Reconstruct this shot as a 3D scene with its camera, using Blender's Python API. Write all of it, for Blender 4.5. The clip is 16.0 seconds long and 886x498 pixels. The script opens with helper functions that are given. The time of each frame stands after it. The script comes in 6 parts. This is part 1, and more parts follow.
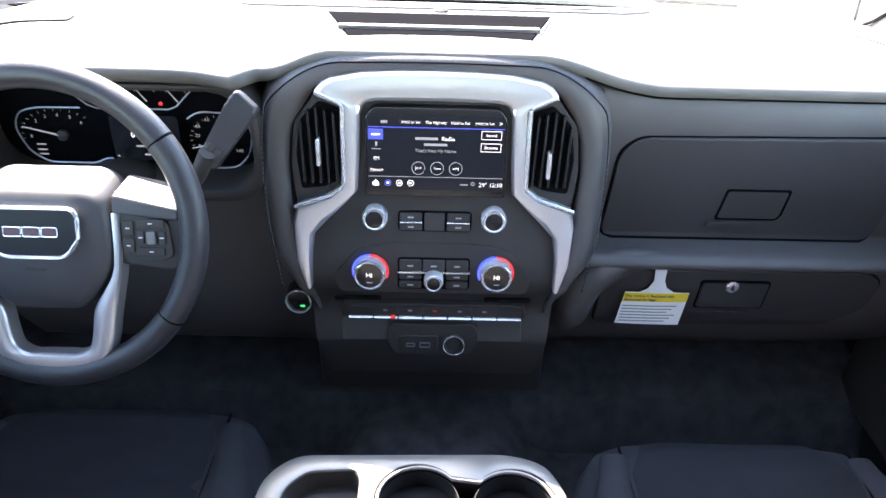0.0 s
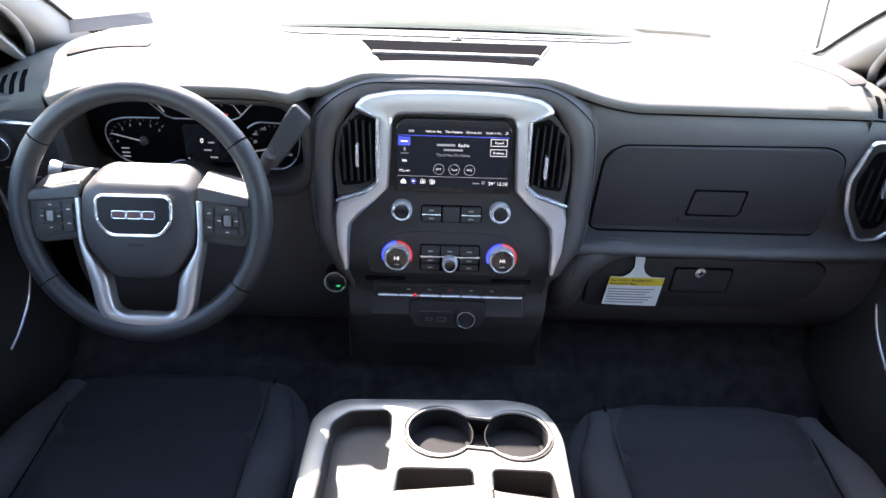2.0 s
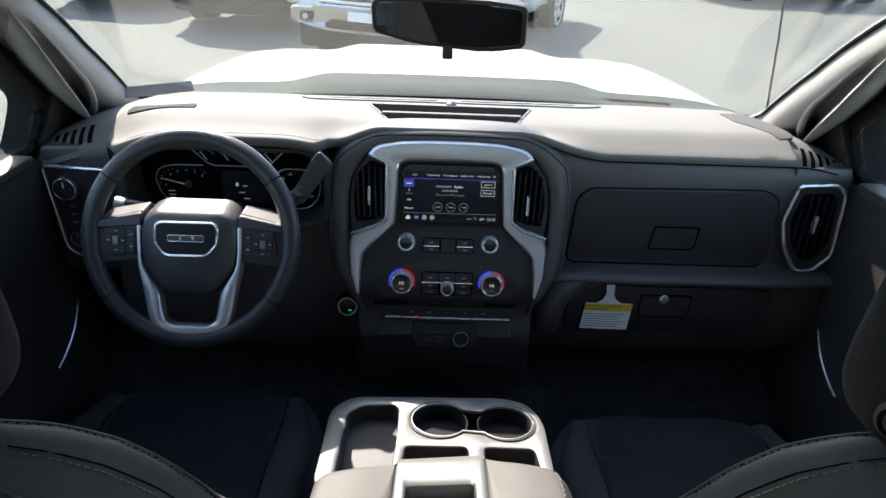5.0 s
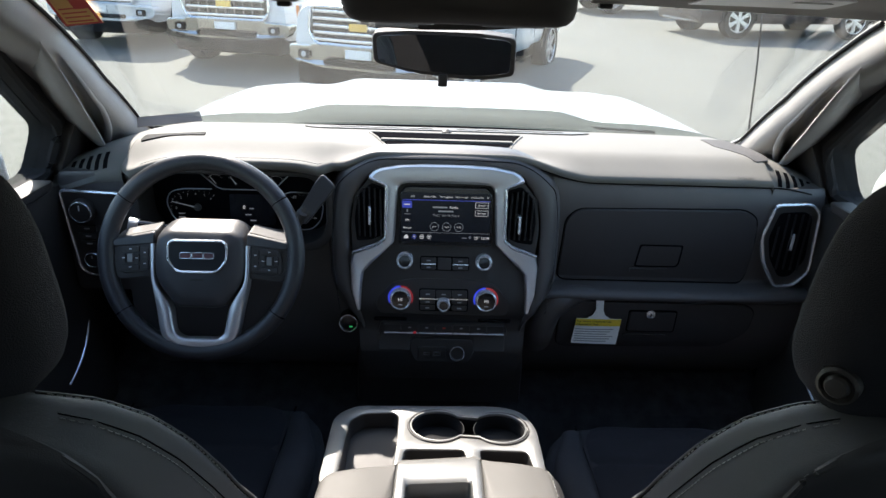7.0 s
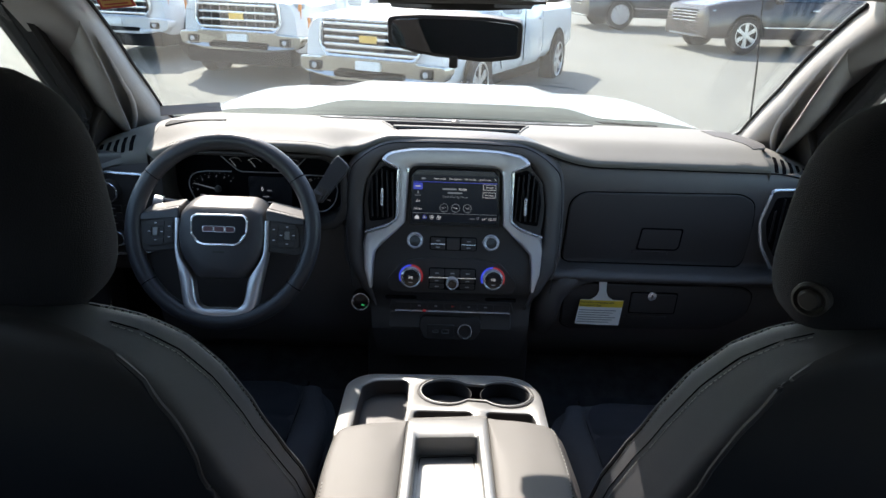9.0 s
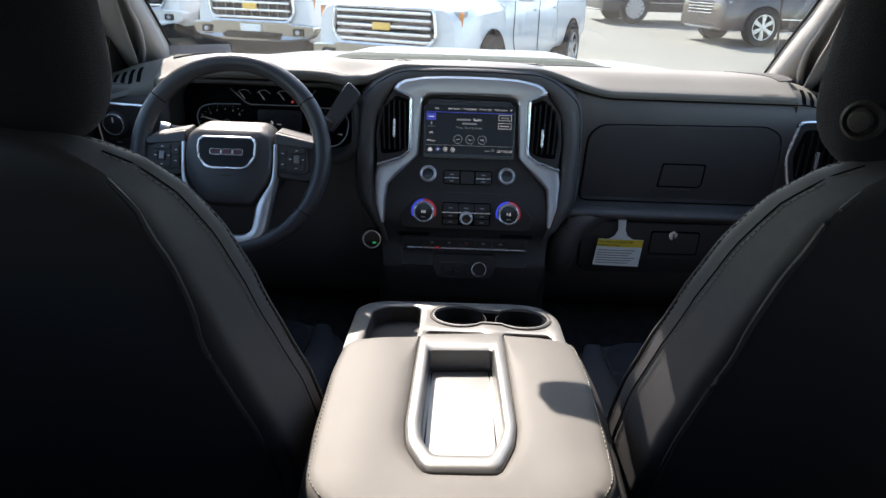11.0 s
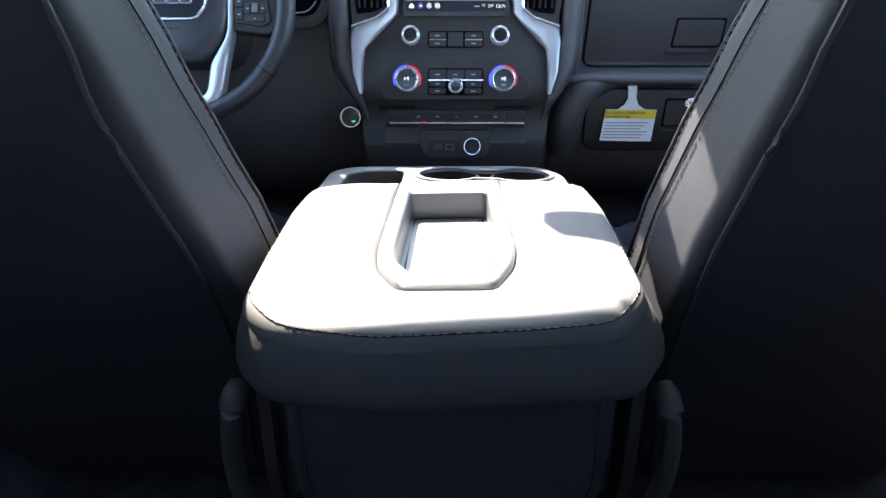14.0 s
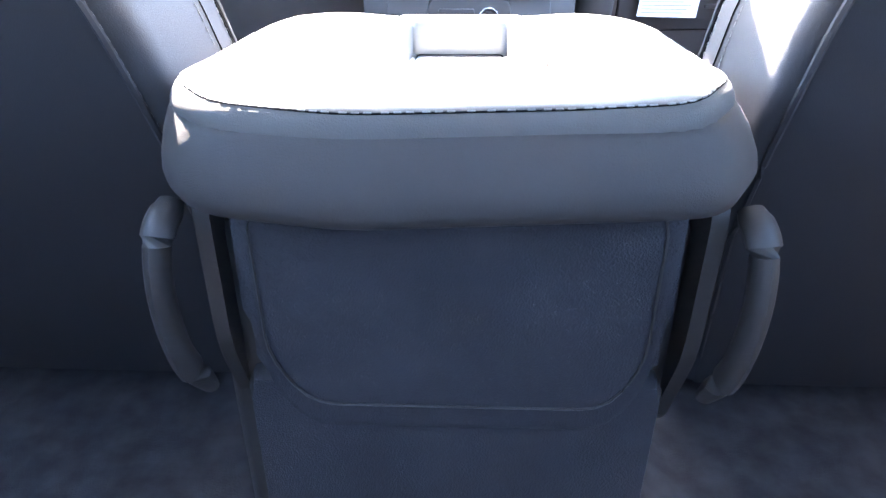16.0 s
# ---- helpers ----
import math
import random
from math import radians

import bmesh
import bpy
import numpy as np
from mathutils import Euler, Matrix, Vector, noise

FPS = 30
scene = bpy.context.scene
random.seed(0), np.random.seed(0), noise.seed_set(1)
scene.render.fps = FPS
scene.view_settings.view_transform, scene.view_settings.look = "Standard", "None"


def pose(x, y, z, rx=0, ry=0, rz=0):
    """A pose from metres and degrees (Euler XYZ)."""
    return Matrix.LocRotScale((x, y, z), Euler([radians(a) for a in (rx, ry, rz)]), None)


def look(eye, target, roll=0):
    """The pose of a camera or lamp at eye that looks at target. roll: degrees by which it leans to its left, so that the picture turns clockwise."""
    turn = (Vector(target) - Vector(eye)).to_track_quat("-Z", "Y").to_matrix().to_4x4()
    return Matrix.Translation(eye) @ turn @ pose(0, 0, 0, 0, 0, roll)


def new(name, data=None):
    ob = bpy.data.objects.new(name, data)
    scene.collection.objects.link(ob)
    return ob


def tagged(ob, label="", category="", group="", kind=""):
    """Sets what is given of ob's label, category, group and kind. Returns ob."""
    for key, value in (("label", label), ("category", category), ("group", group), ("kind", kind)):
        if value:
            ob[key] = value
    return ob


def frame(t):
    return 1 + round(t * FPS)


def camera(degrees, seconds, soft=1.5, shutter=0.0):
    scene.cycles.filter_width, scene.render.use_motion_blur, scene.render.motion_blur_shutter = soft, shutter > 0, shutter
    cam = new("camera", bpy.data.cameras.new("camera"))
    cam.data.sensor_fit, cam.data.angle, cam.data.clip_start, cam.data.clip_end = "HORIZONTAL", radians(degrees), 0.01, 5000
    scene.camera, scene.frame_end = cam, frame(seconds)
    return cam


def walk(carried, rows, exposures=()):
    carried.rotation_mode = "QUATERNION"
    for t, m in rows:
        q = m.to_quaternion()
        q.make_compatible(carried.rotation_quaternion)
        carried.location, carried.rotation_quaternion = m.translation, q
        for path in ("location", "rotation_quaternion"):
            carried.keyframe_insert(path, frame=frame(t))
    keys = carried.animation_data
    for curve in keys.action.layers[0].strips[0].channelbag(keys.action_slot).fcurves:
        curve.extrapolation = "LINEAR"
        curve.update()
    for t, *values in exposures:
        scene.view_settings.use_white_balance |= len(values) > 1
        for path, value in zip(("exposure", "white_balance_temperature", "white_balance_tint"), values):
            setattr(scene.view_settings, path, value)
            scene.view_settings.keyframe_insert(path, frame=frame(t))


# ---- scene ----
cam = camera(66.9, 16.0)
PATH = [
    (0, (0.002, -0.016, 1.698), (0.026, 1.635, 0.569), 1.7),
    (0.5, (0.001, -0.065, 1.725), (0.014, 1.587, 0.599), 2.0),
    (1, (-0.012, -0.115, 1.742), (0.003, 1.542, 0.622), 2.1),
    (1.5, (-0.018, -0.169, 1.757), (-0.002, 1.5, 0.655), 2.0),
    (2, (-0.026, -0.209, 1.767), (-0.002, 1.47, 0.681), 2.1),
    (2.5, (-0.025, -0.254, 1.775), (-0.003, 1.438, 0.709), 2.2),
    (3, (-0.029, -0.277, 1.782), (-0.002, 1.432, 0.745), 2.4),
    (3.5, (-0.029, -0.349, 1.787), (0.007, 1.378, 0.78), 2.6),
    (4, (-0.031, -0.387, 1.787), (0.0, 1.368, 0.828), 2.4),
    (6.5, (-0.037, -0.492, 1.785), (0.011, 1.333, 0.968), 2.1),
    (7, (-0.036, -0.512, 1.785), (0.009, 1.325, 0.994), 2.0),
    (7.5, (-0.038, -0.531, 1.782), (0.009, 1.315, 1.014), 2.1),
    (8, (-0.039, -0.561, 1.773), (0.005, 1.292, 1.022), 2.5),
    (8.5, (-0.04, -0.587, 1.76), (-0.007, 1.267, 1.011), 2.3),
    (11, (-0.037, -0.612, 1.586), (-0.051, 1.242, 0.836), 1.9),
    (11.5, (-0.027, -0.6, 1.549), (-0.058, 1.247, 0.783), 1.3),
    (12, (-0.022, -0.593, 1.519), (-0.058, 1.245, 0.732), 1.1),
    (12.5, (-0.018, -0.578, 1.48), (-0.052, 1.25, 0.67), 0.6),
    (13, (-0.016, -0.563, 1.445), (-0.041, 1.253, 0.606), 0.4),
    (13.5, (-0.013, -0.546, 1.401), (-0.031, 1.266, 0.556), 0.1),
    (14, (-0.011, -0.531, 1.355), (-0.028, 1.285, 0.518), -0.0),
    (14.5, (-0.016, -0.518, 1.317), (-0.046, 1.305, 0.495), 0.1),
    (15, (-0.011, -0.497, 1.274), (-0.069, 1.327, 0.455), -0.3),
    (15.5, (-0.007, -0.471, 1.229), (-0.078, 1.331, 0.365), 0.3),
    (16, (-0.007, -0.436, 1.188), (-0.059, 1.317, 0.226), 0.2),
]
walk(cam, [(t, look(eye, target, roll)) for t, eye, target, roll in PATH],
     exposures=[(0, 4.62, 7100, 18), (1, 3.9, 7100, 18), (2, 4.15, 7050, 18), (2.5, 4.1, 7050, 18), (3, 3.5, 7000, 18), (4, 2.6, 6900, 13), (8, 2.65, 6800, 12), (11, 2.62, 6950, 15), (12.5, 3.2, 7200, 18), (13.2, 3.5, 7000, 16), (14, 4.35, 6600, 14), (15, 5.5, 6350, 14), (16, 7.15, 6500, 18)])

# ---- light ----
SUN_TO = Vector((0.256, -0.597, -0.6195)).normalized()
sun = new("sun", bpy.data.lights.new("sun", "SUN"))
sun.data.energy, sun.data.angle, sun.data.color = 2.8, radians(0.53), (1.0, 0.95, 0.88)
sun.matrix_world = look((0, 0, 30), Vector((0, 0, 30)) + SUN_TO)
tagged(sun, kind="structure")
world = bpy.data.worlds.new("sky")
scene.world = world
world.use_nodes = True
_sky = world.node_tree.nodes.new("ShaderNodeTexSky")
_sky.sky_type, _sky.sun_disc = "NISHITA", False
_sky.sun_elevation, _sky.sun_rotation = math.asin(-SUN_TO.z), math.atan2(-SUN_TO.x, -SUN_TO.y)
_bg = world.node_tree.nodes["Background"]
_bg.inputs["Strength"].default_value = 0.125
world.node_tree.links.new(_sky.outputs[0], _bg.inputs["Color"])


# ---- materials ----
def material(name, colour, rough=0.5, metal=0.0, vary=0.12, grain=0.0, grain_size=900.0, stain=14.0, coat=0.0, spec=0.5,
             emit=None, power=0.0, weave=False, island=0.0):
    """A surface with two scales of variation: a soft stain in colour and gloss, and a fine relief."""
    m = bpy.data.materials.new(name)
    m.use_nodes = True
    nt = m.node_tree
    b = nt.nodes["Principled BSDF"]
    b.inputs["Metallic"].default_value = metal
    b.inputs["Coat Weight"].default_value = coat
    b.inputs["Coat Roughness"].default_value = 0.06
    b.inputs["Specular IOR Level"].default_value = spec
    co = nt.nodes.new("ShaderNodeTexCoord")
    n1 = nt.nodes.new("ShaderNodeTexNoise")
    n1.inputs["Scale"].default_value, n1.inputs["Detail"].default_value = stain, 5.0
    nt.links.new(co.outputs["Object"], n1.inputs["Vector"])
    ramp = nt.nodes.new("ShaderNodeMapRange")
    ramp.inputs["From Min"].default_value, ramp.inputs["From Max"].default_value = 0.3, 0.7
    ramp.inputs["To Min"].default_value, ramp.inputs["To Max"].default_value = 1.0 - vary, 1.0 + vary
    nt.links.new(n1.outputs["Fac"], ramp.inputs["Value"])
    mul = nt.nodes.new("ShaderNodeVectorMath")
    mul.operation = "SCALE"
    mul.inputs[0].default_value = colour
    nt.links.new(ramp.outputs[0], mul.inputs["Scale"])
    last = mul.outputs[0]
    if island:
        oi = nt.nodes.new("ShaderNodeObjectInfo")
        r2 = nt.nodes.new("ShaderNodeMapRange")
        r2.inputs["To Min"].default_value, r2.inputs["To Max"].default_value = 1.0 - island, 1.0 + island
        nt.links.new(oi.outputs["Random"], r2.inputs["Value"])
        m2 = nt.nodes.new("ShaderNodeVectorMath")
        m2.operation = "SCALE"
        nt.links.new(last, m2.inputs[0])
        nt.links.new(r2.outputs[0], m2.inputs["Scale"])
        last = m2.outputs[0]
    nt.links.new(last, b.inputs["Base Color"])
    r3 = nt.nodes.new("ShaderNodeMapRange")
    r3.inputs["To Min"].default_value, r3.inputs["To Max"].default_value = rough * 0.88, min(1.0, rough * 1.12)
    nt.links.new(n1.outputs["Fac"], r3.inputs["Value"])
    nt.links.new(r3.outputs[0], b.inputs["Roughness"])
    if grain:
        if weave:
            n2 = nt.nodes.new("ShaderNodeTexVoronoi")
            n2.inputs["Scale"].default_value = grain_size
            out = n2.outputs["Distance"]
        else:
            n2 = nt.nodes.new("ShaderNodeTexNoise")
            n2.inputs["Scale"].default_value, n2.inputs["Detail"].default_value = grain_size, 3.0
            out = n2.outputs["Fac"]
        nt.links.new(co.outputs["Object"], n2.inputs["Vector"])
        bp = nt.nodes.new("ShaderNodeBump")
        bp.inputs["Strength"].default_value, bp.inputs["Distance"].default_value = grain, 0.001
        nt.links.new(out, bp.inputs["Height"])
        nt.links.new(bp.outputs[0], b.inputs["Normal"])
    if emit:
        b.inputs["Emission Color"].default_value = (*emit, 1)
        b.inputs["Emission Strength"].default_value = power
    return m


def glass_material(name, tint=(0.85, 0.89, 0.885), gloss=0.0):
    m = bpy.data.materials.new(name)
    m.use_nodes = True
    nt = m.node_tree
    nt.nodes.remove(nt.nodes["Principled BSDF"])
    tr, gl, mx = nt.nodes.new("ShaderNodeBsdfTransparent"), nt.nodes.new("ShaderNodeBsdfGlossy"), nt.nodes.new("ShaderNodeMixShader")
    tr.inputs["Color"].default_value = (*tint, 1)
    gl.inputs["Roughness"].default_value = gloss
    lw = nt.nodes.new("ShaderNodeLayerWeight")
    lw.inputs["Blend"].default_value = 0.5
    pw, ad = nt.nodes.new("ShaderNodeMath"), nt.nodes.new("ShaderNodeMath")
    pw.operation, ad.operation = "POWER", "MULTIPLY_ADD"
    pw.inputs[1].default_value, ad.inputs[1].default_value, ad.inputs[2].default_value = 4.0, 0.55, 0.055
    nt.links.new(lw.outputs["Facing"], pw.inputs[0])
    nt.links.new(pw.outputs[0], ad.inputs[0])
    nt.links.new(ad.outputs[0], mx.inputs[0])
    nt.links.new(tr.outputs[0], mx.inputs[1])
    nt.links.new(gl.outputs[0], mx.inputs[2])
    nt.links.new(mx.outputs[0], nt.nodes["Material Output"].inputs["Surface"])
    return m


# Dash top copy of the vinyl: sunlight and sheen are put into its lighter colour.
VINYL_SUNLIT = material("sunlit_dash_vinyl", (0.128, 0.124, 0.114), 0.78, vary=0.08, grain=0.22, grain_size=1400, stain=6, spec=0.35)
# The same vinyl off the sunlit top, kept about half as light.
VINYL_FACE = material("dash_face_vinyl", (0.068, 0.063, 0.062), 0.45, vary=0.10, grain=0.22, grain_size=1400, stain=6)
BADGE_BLACK = material("badge_black", (0.006, 0.006, 0.008), 0.4, vary=0.1, spec=0.25)
# Darker copy of the armrest lid's covering: shade on its sides put into colour.
ARM_SHADED = material("shaded_armrest_vinyl", (0.036, 0.032, 0.030), 0.7, vary=0.1, grain=0.3, grain_size=1000)
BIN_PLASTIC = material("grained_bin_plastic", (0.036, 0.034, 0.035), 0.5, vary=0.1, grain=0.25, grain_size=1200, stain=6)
KNOB_SILVER = material("knob_silver", (0.76, 0.76, 0.77), 0.22, 0.6, vary=0.04)
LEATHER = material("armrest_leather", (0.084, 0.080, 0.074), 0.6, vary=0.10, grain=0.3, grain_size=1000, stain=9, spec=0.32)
PLASTIC = material("black_plastic", (0.028, 0.025, 0.0235), 0.55, vary=0.12, grain=0.15, grain_size=1600)
# Near black without gloss: joints, plus shade of recesses and undersides put into colour.
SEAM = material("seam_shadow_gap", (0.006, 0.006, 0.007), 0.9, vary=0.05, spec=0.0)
SPEAKER_DARK = material("dark_speaker_mesh", (0.030, 0.029, 0.028), 0.8, vary=0.15, grain=0.6, grain_size=800, weave=True, spec=0.1)
GLOSS = material("gloss_black", (0.010, 0.010, 0.012), 0.2, vary=0.1, coat=0.15)
SILVER = material("satin_silver_paint", (0.62, 0.62, 0.63), 0.32, 0.8, vary=0.01)
CONSOLE_SILVER = material("console_silver_paint", (0.19, 0.19, 0.185), 0.40, 0.6, vary=0.05)
CHROME = material("chrome", (0.82, 0.83, 0.85), 0.22, 0.78, vary=0.04)
CLOTH = material("charcoal_cloth", (0.020, 0.021, 0.026), 0.9, vary=0.15, grain=0.6, grain_size=900, weave=True, spec=0.2)
CLOTH_LIGHT = material("grey_bolster_cloth", (0.036, 0.037, 0.042), 0.88, vary=0.15, grain=0.6, grain_size=700, weave=True, spec=0.2)
SEAT_SIDE = material("seat_side_vinyl", (0.040, 0.041, 0.045), 0.7, vary=0.1, grain=0.3, grain_size=1000)
# Grey of the pillar's shadow on the right dash top, laid on as a plate.
PILLAR_SHADE = material("grey_pillar_shade", (0.082, 0.080, 0.080), 0.8, vary=0.1, grain=0.6, grain_size=800, weave=True, spec=0.1)
SEAT_REAR = material("seat_rear_vinyl", (0.026, 0.026, 0.029), 0.65, vary=0.1, grain=0.3, grain_size=1000)
THREAD = material("grey_thread", (0.22, 0.22, 0.21), 0.7, vary=0.15)
THREAD_DARK = material("dark_thread", (0.10, 0.10, 0.105), 0.7, vary=0.15)
WHEEL_LEATHER = material("wheel_leather", (0.028, 0.029, 0.033), 0.36, vary=0.1, grain=0.3, grain_size=1200)
HUB_SKIN = material("hub_vinyl", (0.045, 0.045, 0.048), 0.40, vary=0.08, grain=0.2, grain_size=1400)
CARPET = material("carpet", (0.055, 0.055, 0.060), 0.98, vary=0.3, grain=1.0, grain_size=500, stain=30, spec=0.1)
HEADLINER = material("headliner_cloth", (0.58, 0.55, 0.51), 0.95, vary=0.06, grain=0.5, grain_size=900, weave=True, spec=0.2)
VISOR_CLOTH = material("visor_cloth", (0.47, 0.45, 0.42), 0.95, vary=0.06, grain=0.5, grain_size=900, weave=True, spec=0.2)
PILLAR = material("pillar_trim", (0.26, 0.25, 0.24), 0.62, vary=0.06, grain=0.25, grain_size=1300)
RUBBER = material("black_rubber", (0.015, 0.015, 0.016), 0.8, vary=0.2, spec=0.15)
MIRROR = material("mirror_glass", (0.80, 0.82, 0.84), 0.015, 1.0, vary=0.01)
WHITE_PAINT = material("white_car_paint", (0.70, 0.70, 0.70), 0.28, vary=0.03, coat=0.8, stain=2)
DARK_PAINT = material("dark_car_paint", (0.020, 0.020, 0.026), 0.25, vary=0.05, coat=0.4, stain=2)
BROWN_PAINT = material("brown_car_paint", (0.055, 0.040, 0.036), 0.25, vary=0.05, coat=0.4, stain=2)
ASPHALT = material("sunlit_concrete", (0.137, 0.129, 0.110), 0.9, vary=0.16, grain=0.5, grain_size=90, stain=0.35)
LABEL_PAPER = material("glossy_white_label", (0.88, 0.88, 0.86), 0.35, vary=0.02)
PAPER = material("white_card", (0.78, 0.78, 0.76), 0.75, vary=0.03)
YELLOW = material("yellow_print", (0.80, 0.58, 0.05), 0.75, vary=0.04)
INK = material("black_print", (0.02, 0.02, 0.02), 0.8, vary=0.02)
GREY_INK = material("grey_print", (0.30, 0.30, 0.30), 0.8, vary=0.02)
RED_INK = material("red_print", (0.60, 0.05, 0.03), 0.7, vary=0.05)
MARK = material("white_marking", (0.62, 0.62, 0.62), 0.6, vary=0.03)
SCREEN = material("screen_glass", (0.006, 0.007, 0.010), 0.2, vary=0.05, spec=0.25, emit=(0.10, 0.13, 0.20), power=0.004)
SCREEN_TEXT = material("screen_text_light", (0.1, 0.1, 0.1), 0.4, emit=(0.9, 0.93, 1.0), power=0.09)
SCREEN_DIM = material("screen_dim_light", (0.1, 0.1, 0.1), 0.4, emit=(0.6, 0.65, 0.75), power=0.03)
SCREEN_BLUE = material("screen_blue_light", (0.02, 0.03, 0.2), 0.4, emit=(0.08, 0.12, 0.9), power=0.05)
LED_BLUE = material("blue_led", (0.02, 0.03, 0.4), 0.35, emit=(0.06, 0.10, 1.0), power=0.10)
LED_RED = material("red_led", (0.25, 0.02, 0.02), 0.4, emit=(1.0, 0.06, 0.08), power=0.035)
LED_GREEN = material("green_led", (0.02, 0.3, 0.1), 0.35, emit=(0.05, 1.0, 0.3), power=0.04)
GAUGE_LIGHT = material("gauge_marking", (0.26, 0.26, 0.27), 0.6, emit=(0.9, 0.95, 1.0), power=0.012)
ALLOY = material("alloy_wheel", (0.62, 0.62, 0.63), 0.3, 0.9, vary=0.04)
LAMP_GLASS = material("lamp_lens", (0.35, 0.37, 0.40), 0.1, 0.3, vary=0.15, coat=1.0, stain=20)
AMBER = material("amber_lens", (0.70, 0.22, 0.04), 0.2, vary=0.08, coat=0.8)
BUMPER_CHROME = material("bumper_chrome", (0.50, 0.50, 0.47), 0.14, 1.0, vary=0.06, stain=3)
GOLD = material("gold_emblem", (0.75, 0.50, 0.12), 0.3, 0.7, vary=0.05)
SLAT = material("vent_slat_plastic", (0.012, 0.012, 0.013), 0.4, vary=0.1, spec=0.3)
EMBLEM_RED = material("dark_red_enamel", (0.08, 0.022, 0.027), 0.35, vary=0.06)
GAUGE_EDGE = material("gauge_edge_silver", (0.40, 0.40, 0.41), 0.35, 0.7, vary=0.05)
GLASS = glass_material("windscreen_glass")
SIDE_GLASS = glass_material("side_glass", (0.86, 0.90, 0.88))
TINTED_GLASS = glass_material("tinted_rear_glass", (0.50, 0.52, 0.54))
DARK_GLASS = material("dark_car_glass", (0.02, 0.025, 0.03), 0.05, vary=0.05, coat=1.0)


# ---- mesh helpers ----
def thing(name, at, label, category, group="", kind="", turn=0.0):
    ob = new(name)
    ob.empty_display_size = 0.05
    ob.matrix_world = pose(*at, 0, 0, turn)
    return tagged(ob, label, category, group, kind)


def origin_of(ob):
    p = Vector((0, 0, 0))
    while ob:
        p += ob.location
        ob = ob.parent
    return p


def part(name, bm, mat, parent, label="", local=False, smooth=True, kind="", angle=35):
    """Links a bmesh as ONE mesh object under a thing or a part; its numbers are the place's unless local."""
    bmesh.ops.recalc_face_normals(bm, faces=bm.faces)
    if parent is not None and not local:
        bmesh.ops.translate(bm, verts=bm.verts, vec=-origin_of(parent))
    many = any(len(f.verts) > 6 for f in bm.faces)
    me = bpy.data.meshes.new(name)
    bm.to_mesh(me)
    bm.free()
    me.materials.append(mat)
    if smooth:
        me.shade_smooth()
        me.set_sharp_from_angle(angle=radians(angle))
    ob = new(name, me)
    ob.parent = parent
    if many and smooth:
        w = ob.modifiers.new("flat_faces", "WEIGHTED_NORMAL")
        w.keep_sharp = True
    return tagged(ob, label, kind=kind)


def solo(name, bm, mat, label="", category="", kind="", group="", at=None, **kw):
    """A thing that is one mesh."""
    c = Vector(at) if at else sum((v.co for v in bm.verts), Vector()) / max(1, len(bm.verts))
    bmesh.ops.translate(bm, verts=bm.verts, vec=-c)
    ob = part(name, bm, mat, None, **kw)
    ob.location = c
    return tagged(ob, label, category, group, kind)


def lerp(v, xs, ys):
    return float(np.interp(v, xs, ys))


def ease(a, b, v):
    t = min(1.0, max(0.0, (v - a) / (b - a)))
    return t * t * (3 - 2 * t)


def flat(u, v, w):
    return u, v, w


def slab(outline, w0, w1, fmap=flat, bevel=0.0, holes=(), cuts=(), seg=2):
    """A plate with an outline and holes in (u, v), from depth w0 to w1, its front edges rounded, laid onto a surface by fmap."""
    bm = bmesh.new()
    edges = []
    for loop in (outline, *holes):
        vs = [bm.verts.new((u, v, w0)) for u, v in loop]
        edges += [bm.edges.new((a, b)) for a, b in zip(vs, vs[1:] + vs[:1])]
    if holes:
        bmesh.ops.triangle_fill(bm, use_beauty=True, use_dissolve=False, edges=edges)
    else:
        bm.faces.new([v for v in bm.verts])
    got = bmesh.ops.extrude_face_region(bm, geom=list(bm.faces))
    top = [g for g in got["geom"] if isinstance(g, bmesh.types.BMVert)]
    for v in top:
        v.co.z = w1
    if bevel:
        tops = set(top)
        rim = [e for e in bm.edges if e.verts[0] in tops and e.verts[1] in tops and
               len({round(f.normal.z, 1) if f.normal.length else 0 for f in e.link_faces}) >= 0 and
               any(any(v not in tops for v in f.verts) for f in e.link_faces)]
        bmesh.ops.bevel(bm, geom=rim, offset=bevel, segments=seg, profile=0.5, affect="EDGES", clamp_overlap=True)
    for axis, value in cuts:
        n = (1, 0, 0) if axis == "u" else (0, 1, 0)
        c = (value, 0, 0) if axis == "u" else (0, value, 0)
        bmesh.ops.bisect_plane(bm, geom=list(bm.verts) + list(bm.edges) + list(bm.faces), plane_co=c, plane_no=n)
    for v in bm.verts:
        v.co = fmap(*v.co)
    return bm


def rounded(u0, v0, u1, v1, r, n=4):
    pts = []
    for cu, cv, a in ((u1 - r, v0 + r, -90), (u1 - r, v1 - r, 0), (u0 + r, v1 - r, 90), (u0 + r, v0 + r, 180)):
        pts += [(cu + r * math.cos(radians(a + 90 * k / n)), cv + r * math.sin(radians(a + 90 * k / n))) for k in range(n + 1)]
    return pts


def soften(poly, r, n=3):
    """The polygon with its corners rounded to about r."""
    out, k = [], len(poly)
    for i in range(k):
        p0, p1, p2 = (Vector(poly[j % k]) for j in (i - 1, i, i + 1))
        a, b = (p0 - p1), (p2 - p1)
        d = min(r, a.length * 0.45, b.length * 0.45)
        s, e = p1 + a.normalized() * d, p1 + b.normalized() * d
        out += [tuple(s * (1 - t) ** 2 + p1 * 2 * t * (1 - t) + e * t * t) for t in (j / n for j in range(n + 1))]
    return out


